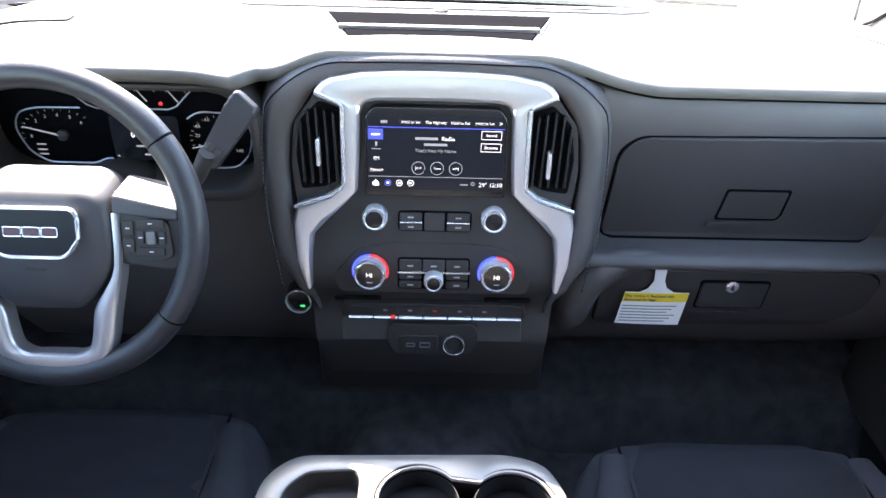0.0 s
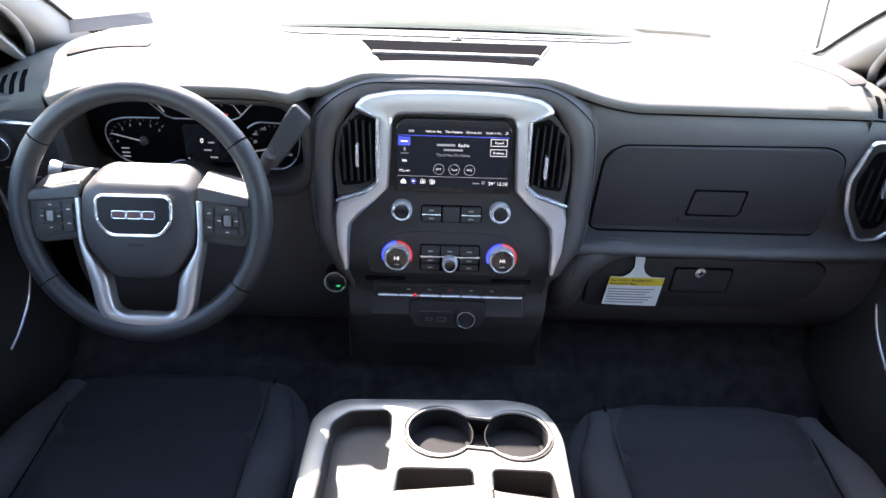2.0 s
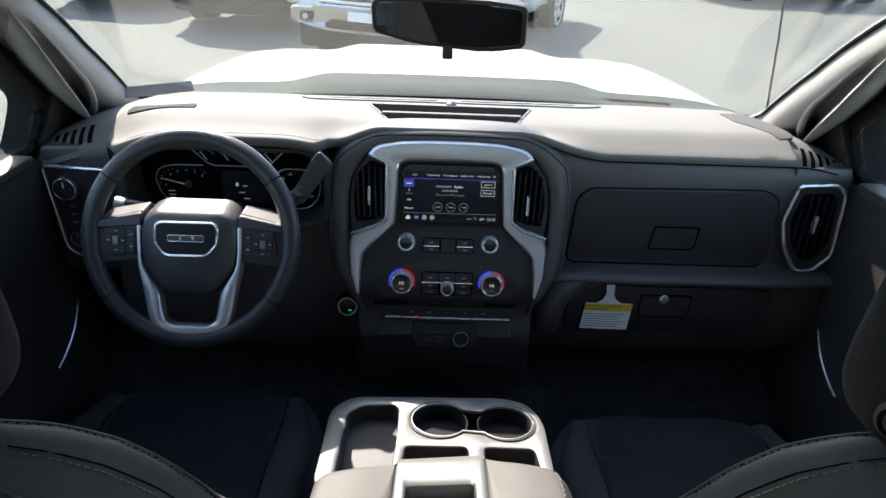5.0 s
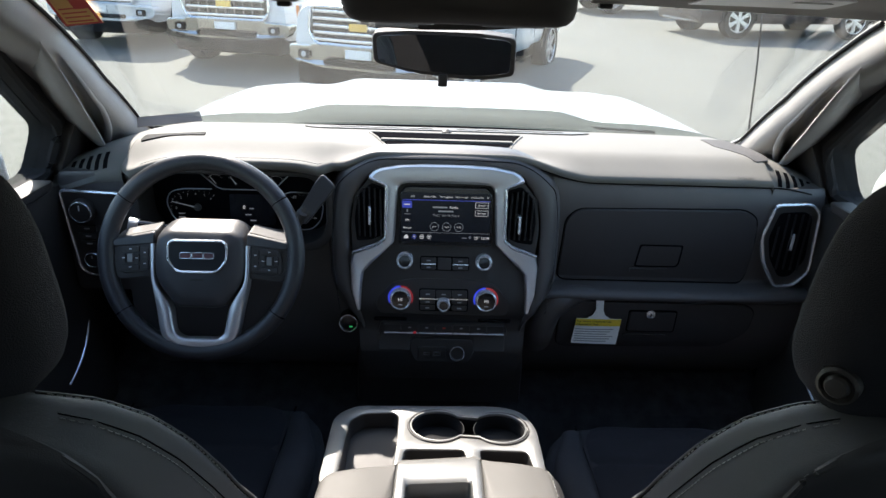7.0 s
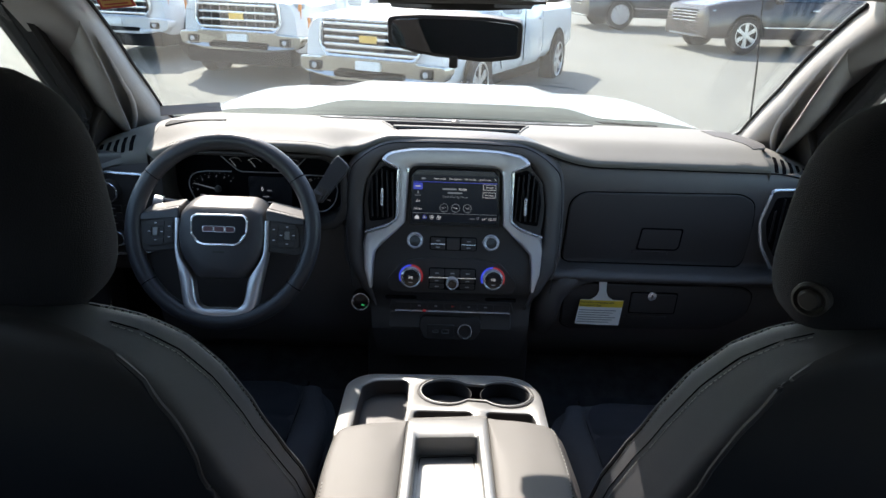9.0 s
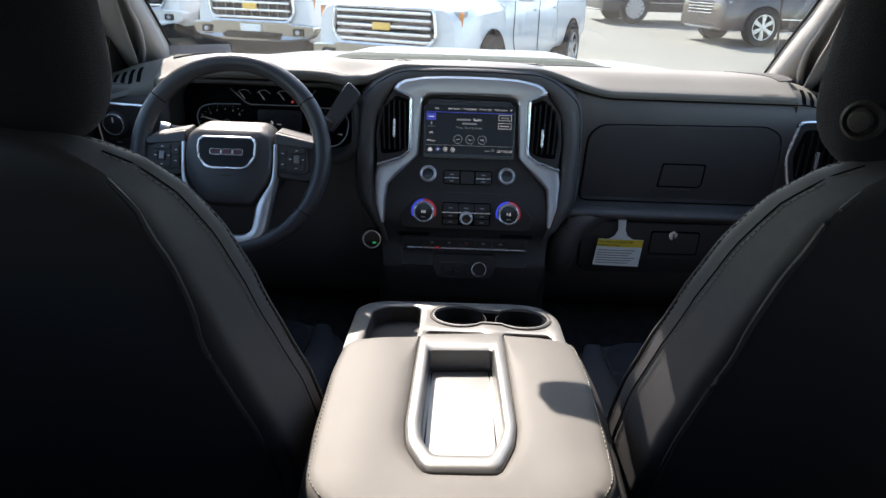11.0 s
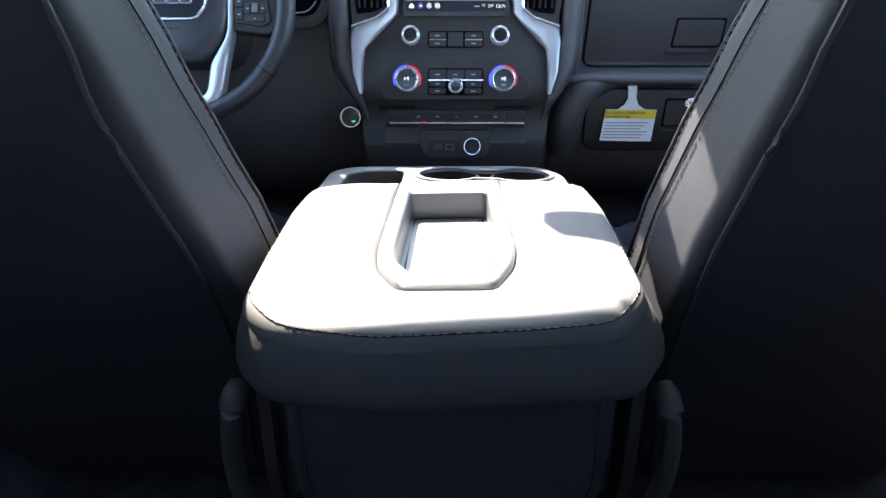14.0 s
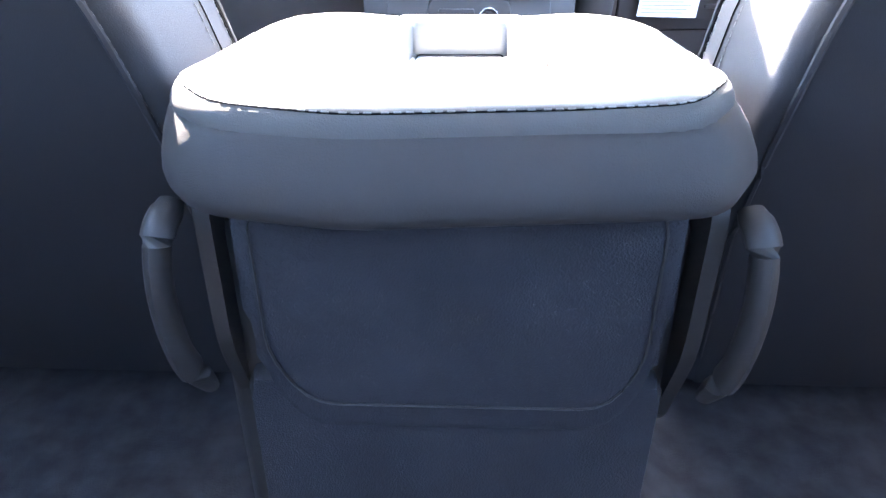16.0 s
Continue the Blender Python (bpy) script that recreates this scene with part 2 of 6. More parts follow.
def circle(cu, cv, r, n=28, ry=None):
    return [(cu + r * math.cos(2 * math.pi * k / n), cv + (ry or r) * math.sin(2 * math.pi * k / n)) for k in range(n)]


def tube(points, r, n=8, closed=False, flatten=1.0, up=None):
    """A round rod along a line of points."""
    bm = bmesh.new()
    pts = [Vector(p) for p in points]
    k, rings = len(pts), []
    for i, p in enumerate(pts):
        a = pts[(i - 1) % k] if closed or i else p
        b = pts[(i + 1) % k] if closed or i < k - 1 else p
        t = (b - a).normalized()
        side = t.cross(Vector(up) if up else (Vector((0, 0, 1)) if abs(t.z) < 0.9 else Vector((1, 0, 0)))).normalized()
        nrm = side.cross(t)
        rr = r[i] if isinstance(r, (list, tuple)) else r
        rings.append([bm.verts.new(p + side * rr * math.cos(2 * math.pi * j / n) + nrm * rr * flatten * math.sin(2 * math.pi * j / n)) for j in range(n)])
    for i in range(k if closed else k - 1):
        a, b = rings[i], rings[(i + 1) % k]
        for j in range(n):
            bm.faces.new((a[j], a[(j + 1) % n], b[(j + 1) % n], b[j]))
    if not closed:
        bm.faces.new(rings[0])
        bm.faces.new(rings[-1])
    return bm


def smooth_line(points, n=8):
    """A smooth line (Catmull-Rom) through points."""
    p = [Vector(q) for q in points]
    p = [2 * p[0] - p[1]] + p + [2 * p[-1] - p[-2]]
    out = []
    for i in range(1, len(p) - 2):
        for j in range(n):
            t = j / n
            out.append(0.5 * ((2 * p[i]) + (p[i + 1] - p[i - 1]) * t + (2 * p[i - 1] - 5 * p[i] + 4 * p[i + 1] - p[i + 2]) * t * t
                              + (3 * p[i] - p[i - 1] - 3 * p[i + 1] + p[i + 2]) * t ** 3))
    return out + [p[-2]]


def loft(rings, caps=True, closed=True):
    bm = bmesh.new()
    rows = [[bm.verts.new(p) for p in ring] for ring in rings]
    for a, b in zip(rows, rows[1:]):
        n = len(a)
        for j in range(n if closed else n - 1):
            bm.faces.new((a[j], a[(j + 1) % n], b[(j + 1) % n], b[j]))
    if caps and closed:
        bm.faces.new(rows[0])
        bm.faces.new(rows[-1])
    return bm


def turned(profile, n=32, caps=True):
    """A round body about the w axis from (radius, w) pairs, as a local bmesh about the origin."""
    rings = [[(max(r, 1e-5) * math.cos(2 * math.pi * j / n), max(r, 1e-5) * math.sin(2 * math.pi * j / n), w) for j in range(n)] for r, w in profile]
    return loft(rings, caps)


def join_bms(bms):
    out = bmesh.new()
    for b in bms:
        me = bpy.data.meshes.new("tmp")
        b.to_mesh(me)
        b.free()
        out.from_mesh(me)
        bpy.data.meshes.remove(me)
    return out


def placed(bm, m):
    bmesh.ops.transform(bm, matrix=m, verts=bm.verts)
    return bm


def box(x0, y0, z0, x1, y1, z1, bevel=0.004, seg=2):
    bm = bmesh.new()
    bmesh.ops.create_cube(bm, size=1, matrix=Matrix.Translation(((x0 + x1) / 2, (y0 + y1) / 2, (z0 + z1) / 2)) @ Matrix.Diagonal((abs(x1 - x0), abs(y1 - y0), abs(z1 - z0), 1)))
    if bevel:
        bmesh.ops.bevel(bm, geom=list(bm.edges), offset=bevel, segments=seg, profile=0.5, affect="EDGES", clamp_overlap=True)
    return bm


def super_ring(cx, cy, a, b, n=36, e=4.0):
    pts = []
    for k in range(n):
        t = 2 * math.pi * k / n
        c, s = math.cos(t), math.sin(t)
        pts.append((cx + a * math.copysign(abs(c) ** (2 / e), c), cy + b * math.copysign(abs(s) ** (2 / e), s)))
    return pts


def facing(x, y, z, tilt):
    """A local frame whose z axis points to the rear of the cab, tilted up by so many degrees; its x stays the place's x."""
    return Matrix.Translation((x, y, z)) @ Matrix.Rotation(radians(90 - tilt), 4, "X")


def words(name, text, size, m, mat, parent, align="CENTER"):
    """Printed or lit lettering with the built-in font, flat at the pose m."""
    c = bpy.data.curves.new(name, "FONT")
    c.body, c.size, c.align_x, c.align_y, c.extrude = text, size, align, "CENTER", 0.0002
    c.resolution_u = 2
    c.materials.append(mat)
    ob = new(name, c)
    ob.parent = parent
    ob.matrix_basis = Matrix.Translation(-origin_of(parent)) @ m
    return ob


def strip(outer, inner, profile, fmap, n=1):
    """A moulding between two edges in (u, v), its section given as (share of the way across, depth)."""
    a, b = ([Vector((*p, 0)) for p in e] for e in (outer, inner))
    if n > 1:
        a, b = smooth_line(a, n), smooth_line(b, n)
    rings = [[fmap(p.x + (q.x - p.x) * s, p.y + (q.y - p.y) * s, w) for s, w in profile] for p, q in zip(a, b)]
    return loft(rings)


def ring_plate(outer, inner, profile, fmap):
    """A closed frame between two loops of the same count, its section as in strip."""
    rings = [[fmap(p[0] + (q[0] - p[0]) * s, p[1] + (q[1] - p[1]) * s, w) for p, q in zip(outer, inner)] for s, w in profile]
    return loft(rings, caps=False)


def around(poly, cu, cv, n):
    """The loop sampled at even angles about a point inside it."""
    out = []
    for k in range(n):
        a = 2 * math.pi * k / n
        du, dv, best = math.cos(a), math.sin(a), 0.0
        for (u0, v0), (u1, v1) in zip(poly, poly[1:] + poly[:1]):
            eu, ev = u1 - u0, v1 - v0
            det = du * -ev + eu * dv
            if abs(det) < 1e-12:
                continue
            r = ((u0 - cu) * -ev + eu * (v0 - cv)) / det
            s = (du * (v0 - cv) - dv * (u0 - cu)) / det
            if r > 0 and -1e-9 <= s <= 1 + 1e-9:
                best = max(best, r)
        out.append((cu + du * best, cv + dv * best))
    return out


def both_sides(half):
    """Points from one foot to the middle, carried on to the other foot."""
    return half + [(-u, v) for u, v in half[:-1][::-1]]


def every(a, b, step):
    return [a + step * k for k in range(int((b - a) / step) + 1)]


def stitches(line, step, length, r, lift=(0, 0, 0)):
    """A row of single stitches along a line."""
    pts = [Vector(p) + Vector(lift) for p in line]
    bms, gap = [], 0.0
    for a, b in zip(pts, pts[1:]):
        d = (b - a)
        L = d.length
        if L < 1e-6:
            continue
        s = gap
        while s + length < L:
            bms.append(tube([a + d * (s / L), a + d * ((s + length) / L)], r, 4))
            s += step
        gap = max(0.0, s - L)
    return join_bms(bms)


# ---- the lot, the cab's shell ----
def ground_z(y):
    """The lot rises gently ahead of the truck."""
    return -0.12 + 0.032 * y


def ground_sheet():
    bm = bmesh.new()
    rows = []
    for y in (-400, -60, -20, -8, 0, 5, 10, 15, 20, 30, 45, 60, 150, 600):
        z = ground_z(max(-20, min(y, 60)))
        rows.append([bm.verts.new((x, y, z)) for x in (-500, -60, -25, -10, 0, 10, 25, 60, 500)])
    for a, b in zip(rows, rows[1:]):
        for j in range(len(a) - 1):
            bm.faces.new((a[j], a[j + 1], b[j + 1], b[j]))
    return bm


solo("ground", ground_sheet(), ASPHALT, "pale sunlit concrete car park surface", kind="structure", at=(0, 0, 0))

SIDE_X = ([0.5, 1.30, 1.36, 1.75, 1.9], [0.90, 0.90, 0.875, 0.70, 0.64])


def side_map(sign, inset=0.0):
    return lambda u, v, w: (sign * (lerp(v, *SIDE_X) - inset - w), u, v)


FRONT_PANE = [(0.885, 1.335), (0.880, 1.440), (0.50, 1.690), (-0.30, 1.69), (-0.33, 1.35)]
REAR_PANE = [(-0.43, 1.36), (-0.41, 1.69), (-1.02, 1.67), (-1.15, 1.40)]
for sign, tag in ((-1, "wall_west"), (1, "wall_east")):
    bm = slab([(-1.4, 0.50), (1.36, 0.50), (1.36, 1.30), (0.98, 1.46), (0.50, 1.76), (0.3, 1.80), (-1.1, 1.80), (-1.4, 1.5)], -0.03, 0.03, side_map(sign),
              holes=[soften(FRONT_PANE, 0.03), soften(REAR_PANE, 0.04)], cuts=[("v", 1.30), ("v", 1.36), ("v", 1.75)])
    solo(tag, bm, RUBBER, "black cab side with window openings", kind="structure", at=(sign * 0.87, 0, 0.5))
    for k, pane in ((1, FRONT_PANE), (2, REAR_PANE)):
        ob = solo("window_%d" % (k + (1 if sign < 0 else 3)), slab(soften(pane, 0.03), -0.004, 0.0, side_map(sign), cuts=[("v", 1.36)]), SIDE_GLASS if k == 1 else TINTED_GLASS,
                  "clear side window pane" if k == 1 else "dark tinted rear side window pane", kind="structure", smooth=False)
        ob.visible_shadow = k == 2
    # rubber seal round the front side window
    c = soften(FRONT_PANE, 0.03)
    solo("trim", tube([side_map(sign)(u, v, 0.03) for u, v in c], 0.010, 6, closed=True), RUBBER, "black rubber window seal", kind="structure")
bm = slab([(-0.88, 0.5), (0.88, 0.5), (0.88, 1.35), (0.70, 1.76), (-0.70, 1.76), (-0.88, 1.35)], -0.04, 0.0, lambda u, v, w: (u, -1.38 + w - 0.15 * max(0, v - 1.3) * -1, v),
          holes=[soften([(-0.62, 1.40), (0.62, 1.40), (0.54, 1.68), (-0.54, 1.68)], 0.04)])
solo("wall_south", bm, PLASTIC, "dark rear cab wall with a window opening", kind="structure")
ob = solo("window_6", slab([(-0.63, 1.39), (0.63, 1.39), (0.55, 1.69), (-0.55, 1.69)], -0.022, -0.018, lambda u, v, w: (u, -1.38 + w + 0.15 * max(0, v - 1.3), v)), TINTED_GLASS,
          "dark tinted rear window pane", kind="structure", smooth=False)
solo("wall_north", slab([(-0.86, 0.5), (0.86, 0.5), (0.86, 1.30), (-0.86, 1.30)], 0.0, 0.03, lambda u, v, w: (u, 1.28 + w, v)), PLASTIC,
     "black bulkhead behind the dashboard", kind="structure")


def floor_sheet():
    """Carpet with the raised middle hump and the rising toe board."""
    bm = bmesh.new()
    rows = []
    for y in np.linspace(-1.38, 1.27, 54):
        row = []
        for x in np.linspace(-0.88, 0.88, 45):
            hump = 0.11 * (1 - ease(0.10, 0.24, abs(x))) if y < 0.9 else 0.11
            z = 0.60 + hump * (1 - 0.25 * ease(0.2, -0.4, y)) + 0.42 * max(0, y - 0.92) + 0.006 * noise.noise((x * 9, y * 9, 0))
            row.append(bm.verts.new((x, y, z)))
        rows.append(row)
    for a, b in zip(rows, rows[1:]):
        for j in range(len(a) - 1):
            bm.faces.new((a[j], a[j + 1], b[j + 1], b[j]))
    return bm


solo("floor", floor_sheet(), CARPET, "black carpeted cab floor with a middle hump", kind="structure", at=(0, 0, 0.6))


def roof_z(x, y):
    return (1.745 + 0.083 * ease(0.56, 0.05, y) - 0.03 * ease(-0.8, -1.4, y)) + 0.004 * x * ease(0.1, 0.4, y) - 0.012 * (abs(x) / 0.70) ** 8


def headliner():
    top, bottom = [], []
    xs = np.linspace(-0.72, 0.72, 41)
    for y in np.linspace(0.575, -1.40, 50):
        bow = 0.20 * ease(0.20, 0.55, y)
        bottom.append([(x, y - bow * x * x, roof_z(x, y)) for x in xs])
    rings = [row + [(p[0], p[1], p[2] + 0.05) for p in row[::-1]] for row in bottom]
    return loft(rings)


solo("ceiling", headliner(), HEADLINER, "light grey cloth headliner", kind="structure", at=(0, 0, 1.8))


def ws_point(u, v):
    """The windscreen's sheet: u across from -1 to 1, v from the cowl up to the header."""
    by, bz, bx = 1.325 - 0.085 * u * u, 1.360 - 0.008 * u * u, 0.815
    ty, tz, tx = 0.592 - 0.11 * u * u, 1.736 - 0.006 * u * u, 0.665
    bulge = 0.022 * math.sin(math.pi * v)
    return Vector((u * (bx + (tx - bx) * v), by + (ty - by) * v + bulge * 0.5, bz + (tz - bz) * v + bulge))


def windscreen(lift=0.0, thick=0.005, u0=-1.0, u1=1.0, v0=0.0, v1=1.0, nu=24, nv=10):
    rings = []
    n = Vector((0, 0.47, 0.88)).normalized()
    for i in range(nv + 1):
        v = v0 + (v1 - v0) * i / nv
        row = [ws_point(u0 + (u1 - u0) * j / nu, v) + n * lift for j in range(nu + 1)]
        rings.append(row + [p + n * thick for p in row[::-1]])
    return loft(rings)


ob = solo("window_1", windscreen(), GLASS, "curved clear windscreen", kind="structure", at=(0, 0.9, 1.55))
ob.visible_shadow = False
# black ceramic band round the glass
for a, b, c, d in ((-1, 1, -0.02, 0.022), (-1.0, -0.975, 0, 1), (0.975, 1.0, 0, 1)):
    solo("trim", windscreen(-0.004, 0.003, a, b, c, d), RUBBER, "black border band of the windscreen", kind="structure")


DOOR_EDGE = ([0, 0.25, 0.5, 0.75, 1.0], [0.862, 0.832, 0.795, 0.752, 0.690], [1.07, 0.92, 0.768, 0.62, 0.44], [1.335, 1.440, 1.536, 1.618, 1.690])


def pillar_point(sign, t, a, lift=0.0):
    """Round the trim from the glass edge (a = 0) over its crown to the door seal (a = 1), for t from the dashboard up."""
    g = ws_point(lerp(t, [0, 0.5, 1], [0.958, 0.960, 0.926]) - 0.05 * ease(0.12, -0.04, t), -0.03 + 0.97 * t) + Vector((0, -0.006, -0.010))
    d = Vector([lerp(t, DOOR_EDGE[0], c) for c in DOOR_EDGE[1:]])
    crown = 0.040 * math.sin(math.pi * a ** 0.50)
    q = g + (d - g) * (a - 0.10 * math.sin(math.pi * a)) + Vector((-0.30, -0.55, -0.78)) * crown + Vector((-0.62, -0.70, -0.35)) * lift
    return Vector((sign * q.x, q.y, q.z))


CREST = ([0.06, 0.14, 0.20, 0.30, 0.45, 0.69, 0.85, 0.92, 0.98], [0.74, 0.70, 0.67, 0.62, 0.54, 0.38, 0.24, 0.17, 0.12])
HEEL = ([0.06, 0.20, 0.30, 0.50, 0.70, 0.85, 0.94], [0.82, 0.88, 0.91, 0.88, 0.74, 0.42, 0.17])
BRIM = ([0.08, 0.13, 0.25, 0.36, 0.43, 0.72, 0.92, 0.98], [0.73, 0.67, 0.48, 0.34, 0.275, 0.165, 0.09, 0.06])


def pillar(sign):
    """The trim of a front roof pillar, from the dashboard up to the header, hollowed behind the grab handle."""
    rings = []
    for t in np.linspace(-0.04, 1.18, 72):
        row = []
        for a in np.linspace(0, 1, 49):
            b, c = lerp(t, *BRIM), lerp(t, *CREST)
            k = min(1.0, max(0.0, (a - b) / max(0.02, c + 0.03 - b)))
            deep = 0.034 * math.sin(math.pi * k) ** 0.7 * ease(0.10, 0.20, t) * ease(0.92, 0.55, t)
            row.append(pillar_point(sign, t, a, -deep))
        rings.append(row + [p + Vector((sign * 0.008, 0.02, 0.01)) for p in row[::-1]])
    return loft(rings)


def grab_handle(sign):
    th = thing("grab_handle", pillar_point(sign, 0.42, 0.5), "grey moulded grab handle on the windscreen pillar", "grab handle", "pillar grab handles")
    rings = []
    for t in np.linspace(0.085, 0.938, 56):
        c, o = lerp(t, *CREST), lerp(t, *HEEL)
        h = 0.052 * ease(0.97, 0.55, t) * math.sin(0.5 * math.pi * min(1.0, (t - 0.07) / 0.10)) + 0.0006
        w = o - c
        sec = [(c + 0.12 * w, -0.026), (c + 0.06 * w, 0.25 * h), (c + 0.02 * w, 0.62 * h), (c, 0.86 * h), (c + 0.03 * w, 0.97 * h), (c + 0.12 * w, 1.02 * h), (c + 0.24 * w, h)]
        sec += [(c + f * w, h * g) for f, g in ((0.42, 0.93), (0.6, 0.76), (0.76, 0.52), (0.92, 0.2))] + [(o, -0.006), (o, -0.026)]
        rings.append([pillar_point(sign, t, a, w) for a, w in sec])
    part("grip", loft(rings), PILLAR, th, angle=50)
    rim = [pillar_point(sign, t, lerp(t, *BRIM), 0.016 * ease(0.5, 0.16, t) - 0.003) for t in np.linspace(0.085, 0.85, 34)]
    part("slot_rim", tube(rim, [0.0095 - 0.0080 * k / 33 for k in range(34)], 10), PILLAR, th, angle=60)


for sign in (-1, 1):
    solo("trim", pillar(sign), PILLAR, "grey moulded trim of the windscreen pillar", kind="structure", at=(sign * 0.75, 0.85, 1.55))
    grab_handle(sign)
    solo("trim", tube([pillar_point(sign, t, 0.0) + Vector((-sign * 0.002, 0.004, 0.004)) for t in np.linspace(-0.04, 1.05, 30)], 0.0035, 6), RUBBER, "black seal along the windscreen edge", kind="structure")


# ---- sun visors, overhead console, mirror ----
def visor(sign):
    th = thing("sun_visor", (sign * 0.40, 0.46, 1.735), "beige cloth sun visor folded up under the header", "sun visor", "sun visors")
    edge = (1.741, 0.004) if sign < 0 else (1.750, 0.022)
    m = lambda u, v, w: (sign * u, 0.520 - v - 0.20 * u * u, min(edge[0] - edge[1] * u + 0.5 * v, roof_z(sign * u, 0.520 - v) + 0.003) - w * 0.6)
    part("panel", slab(rounded(0.175, 0.0, 0.63, 0.17, 0.03), 0.0, 0.020, m, 0.007, cuts=[("u", k) for k in every(0.20, 0.60, 0.04)] + [("v", k) for k in every(0.02, 0.16, 0.01)]), VISOR_CLOTH, th)
    x, z = (-0.249, 1.7175) if sign < 0 else (0.209, 1.7285)
    clip = part("hinge_clip", box(x - 0.010, 0.496, z, x + 0.010, 0.516, z + 0.009, 0.003), PLASTIC, th, "black clip")
    part("bracket", box(x - 0.021, 0.494, z + 0.007, x + 0.021, 0.518, z + 0.0135, 0.003), PILLAR, clip, "pale grey bracket")
    if sign > 0:
        label = part("warning_label", slab(rounded(0.313, 0.034, 0.482, 0.120, 0.003), 0.0205, 0.0235, m, cuts=[("u", k) for k in every(0.32, 0.48, 0.04)] + [("v", k) for k in every(0.03, 0.10, 0.01)]), LABEL_PAPER, th, "white warning label")
        for v, u1 in ((0.092, 0.468), (0.099, 0.462)):
            part("print_line", slab([(0.420, v), (u1, v), (u1, v + 0.003), (0.420, v + 0.003)], 0.0236, 0.0244, m, cuts=[("u", k) for k in every(0.34, 0.46, 0.04)]), material("grey_print", (0.40, 0.40, 0.39), 0.7), label)


visor(-1)
visor(1)
oc = thing("overhead_console", (-0.008, 0.42, 1.74), "dark grey overhead console on the headliner", "console")
m = lambda u, v, w: (u, v, 1.765 - w - 0.15 * (0.52 - v) * -1 * 0.35)
part("body", slab(soften([(-0.145, 0.522), (0.125, 0.522), (0.152, 0.50), (0.118, 0.24), (-0.133, 0.24), (-0.168, 0.50)], 0.03), 0.0, 0.058, m, 0.018, seg=3), PLASTIC, oc)
part("map_light", slab(rounded(-0.11, 0.30, -0.035, 0.36, 0.012), 0.058, 0.061, m, 0.001), LAMP_GLASS, oc, "clear map light lens")
part("map_light", slab(rounded(0.02, 0.30, 0.095, 0.36, 0.012), 0.058, 0.061, m, 0.001), LAMP_GLASS, oc, "clear map light lens")

strip_line = [(-0.142, 0.516, 1.701), (-0.06, 0.519, 1.7035), (0.03, 0.519, 1.7055), (0.121, 0.516, 1.7075)]
part("trim_strip", tube(smooth_line(strip_line, 6), 0.0036, 8), PILLAR, oc, "pale trim strip")
part("sensor_cover", slab(soften([(-0.128, 1.7035), (-0.120, 1.692), (-0.055, 1.690), (0.035, 1.692), (0.098, 1.697), (0.108, 1.7075)], 0.004), 0, 0.012, lambda u, v, w: (u, 0.522 + w, v), 0.003), PLASTIC, oc)
for x0, x1, z in ((-0.122, -0.058, 1.6945), (0.040, 0.100, 1.6985)):
    part("sensor_lens", slab(rounded(x0, z - 0.002, x1, z + 0.004, 0.002), 0, 0.003, lambda u, v, w: (u, 0.5215 - w, v), 0.001), LAMP_GLASS, oc, "pale lens")

mir = thing("rear_view_mirror", (-0.018, 0.65, 1.643), "black framed interior mirror hung from the windscreen", "mirror")
MF = Matrix.Translation((-0.018, 0.660, 1.640)) @ Matrix.Scale(1.021, 4) @ Matrix.Rotation(radians(-5), 4, "Z") @ Matrix.Rotation(radians(90 + 6), 4, "X")
shape = soften([(-0.117, 0.029), (-0.057, 0.034), (0.057, 0.034), (0.117, 0.028), (0.117, -0.031), (0.057, -0.039), (-0.047, -0.032), (-0.115, -0.018)], 0.010)
mm = lambda u, v, w: MF @ Vector((u, v, w))
part("housing", slab([(u * 1.02, v * 1.05) for u, v in shape], -0.028, 0.004, mm, 0.004), PLASTIC, mir)
part("mirror_pane", slab([(u * 0.95, v * 0.88) for u, v in shape], 0.004, 0.0055, mm, 0.0005), MIRROR, mir, "silvered mirror glass")
part("stem", tube([(-0.018, 0.680, 1.645), (-0.017, 0.696, 1.656), (-0.016, 0.712, 1.670)], [0.014, 0.011, 0.014], 12), PLASTIC, mir)
part("mount_cover", box(-0.050, 0.690, 1.666, 0.020, 0.728, 1.679, 0.006), PLASTIC, mir)
part("tab", box(-0.026, 0.649, 1.586, -0.010, 0.659, 1.607, 0.003), PLASTIC, mir, "dipping lever")

st = thing("inspection_sticker", ws_point(-0.80, 0.82), "orange and yellow paper sticker inside the windscreen", "sticker")


def on_glass(u, v, w):
    return ws_point(u, v) - Vector((0, 0.47, 0.88)) * (0.004 + w)


part("card", slab([(-0.920, 0.805), (-0.835, 0.825), (-0.820, 0.975), (-0.895, 0.975)], 0.0, 0.0006, on_glass), material("orange_card", (0.80, 0.44, 0.12), 0.7), st)
part("border", slab([(-0.920, 0.805), (-0.835, 0.825), (-0.820, 0.975), (-0.895, 0.975)], 0.0006, 0.0010, on_glass,
                    holes=[[(-0.914, 0.815), (-0.841, 0.833), (-0.827, 0.968), (-0.890, 0.968)]]), RED_INK, st, "red printed border")
for k in range(4):
    part("print_line", slab([(-0.905 + 0.003 * k, 0.827 + 0.024 * k), (-0.848 + 0.002 * k, 0.840 + 0.024 * k), (-0.848 + 0.002 * k, 0.847 + 0.024 * k), (-0.905 + 0.003 * k, 0.834 + 0.024 * k)], 0.0006, 0.001, on_glass), RED_INK, st)

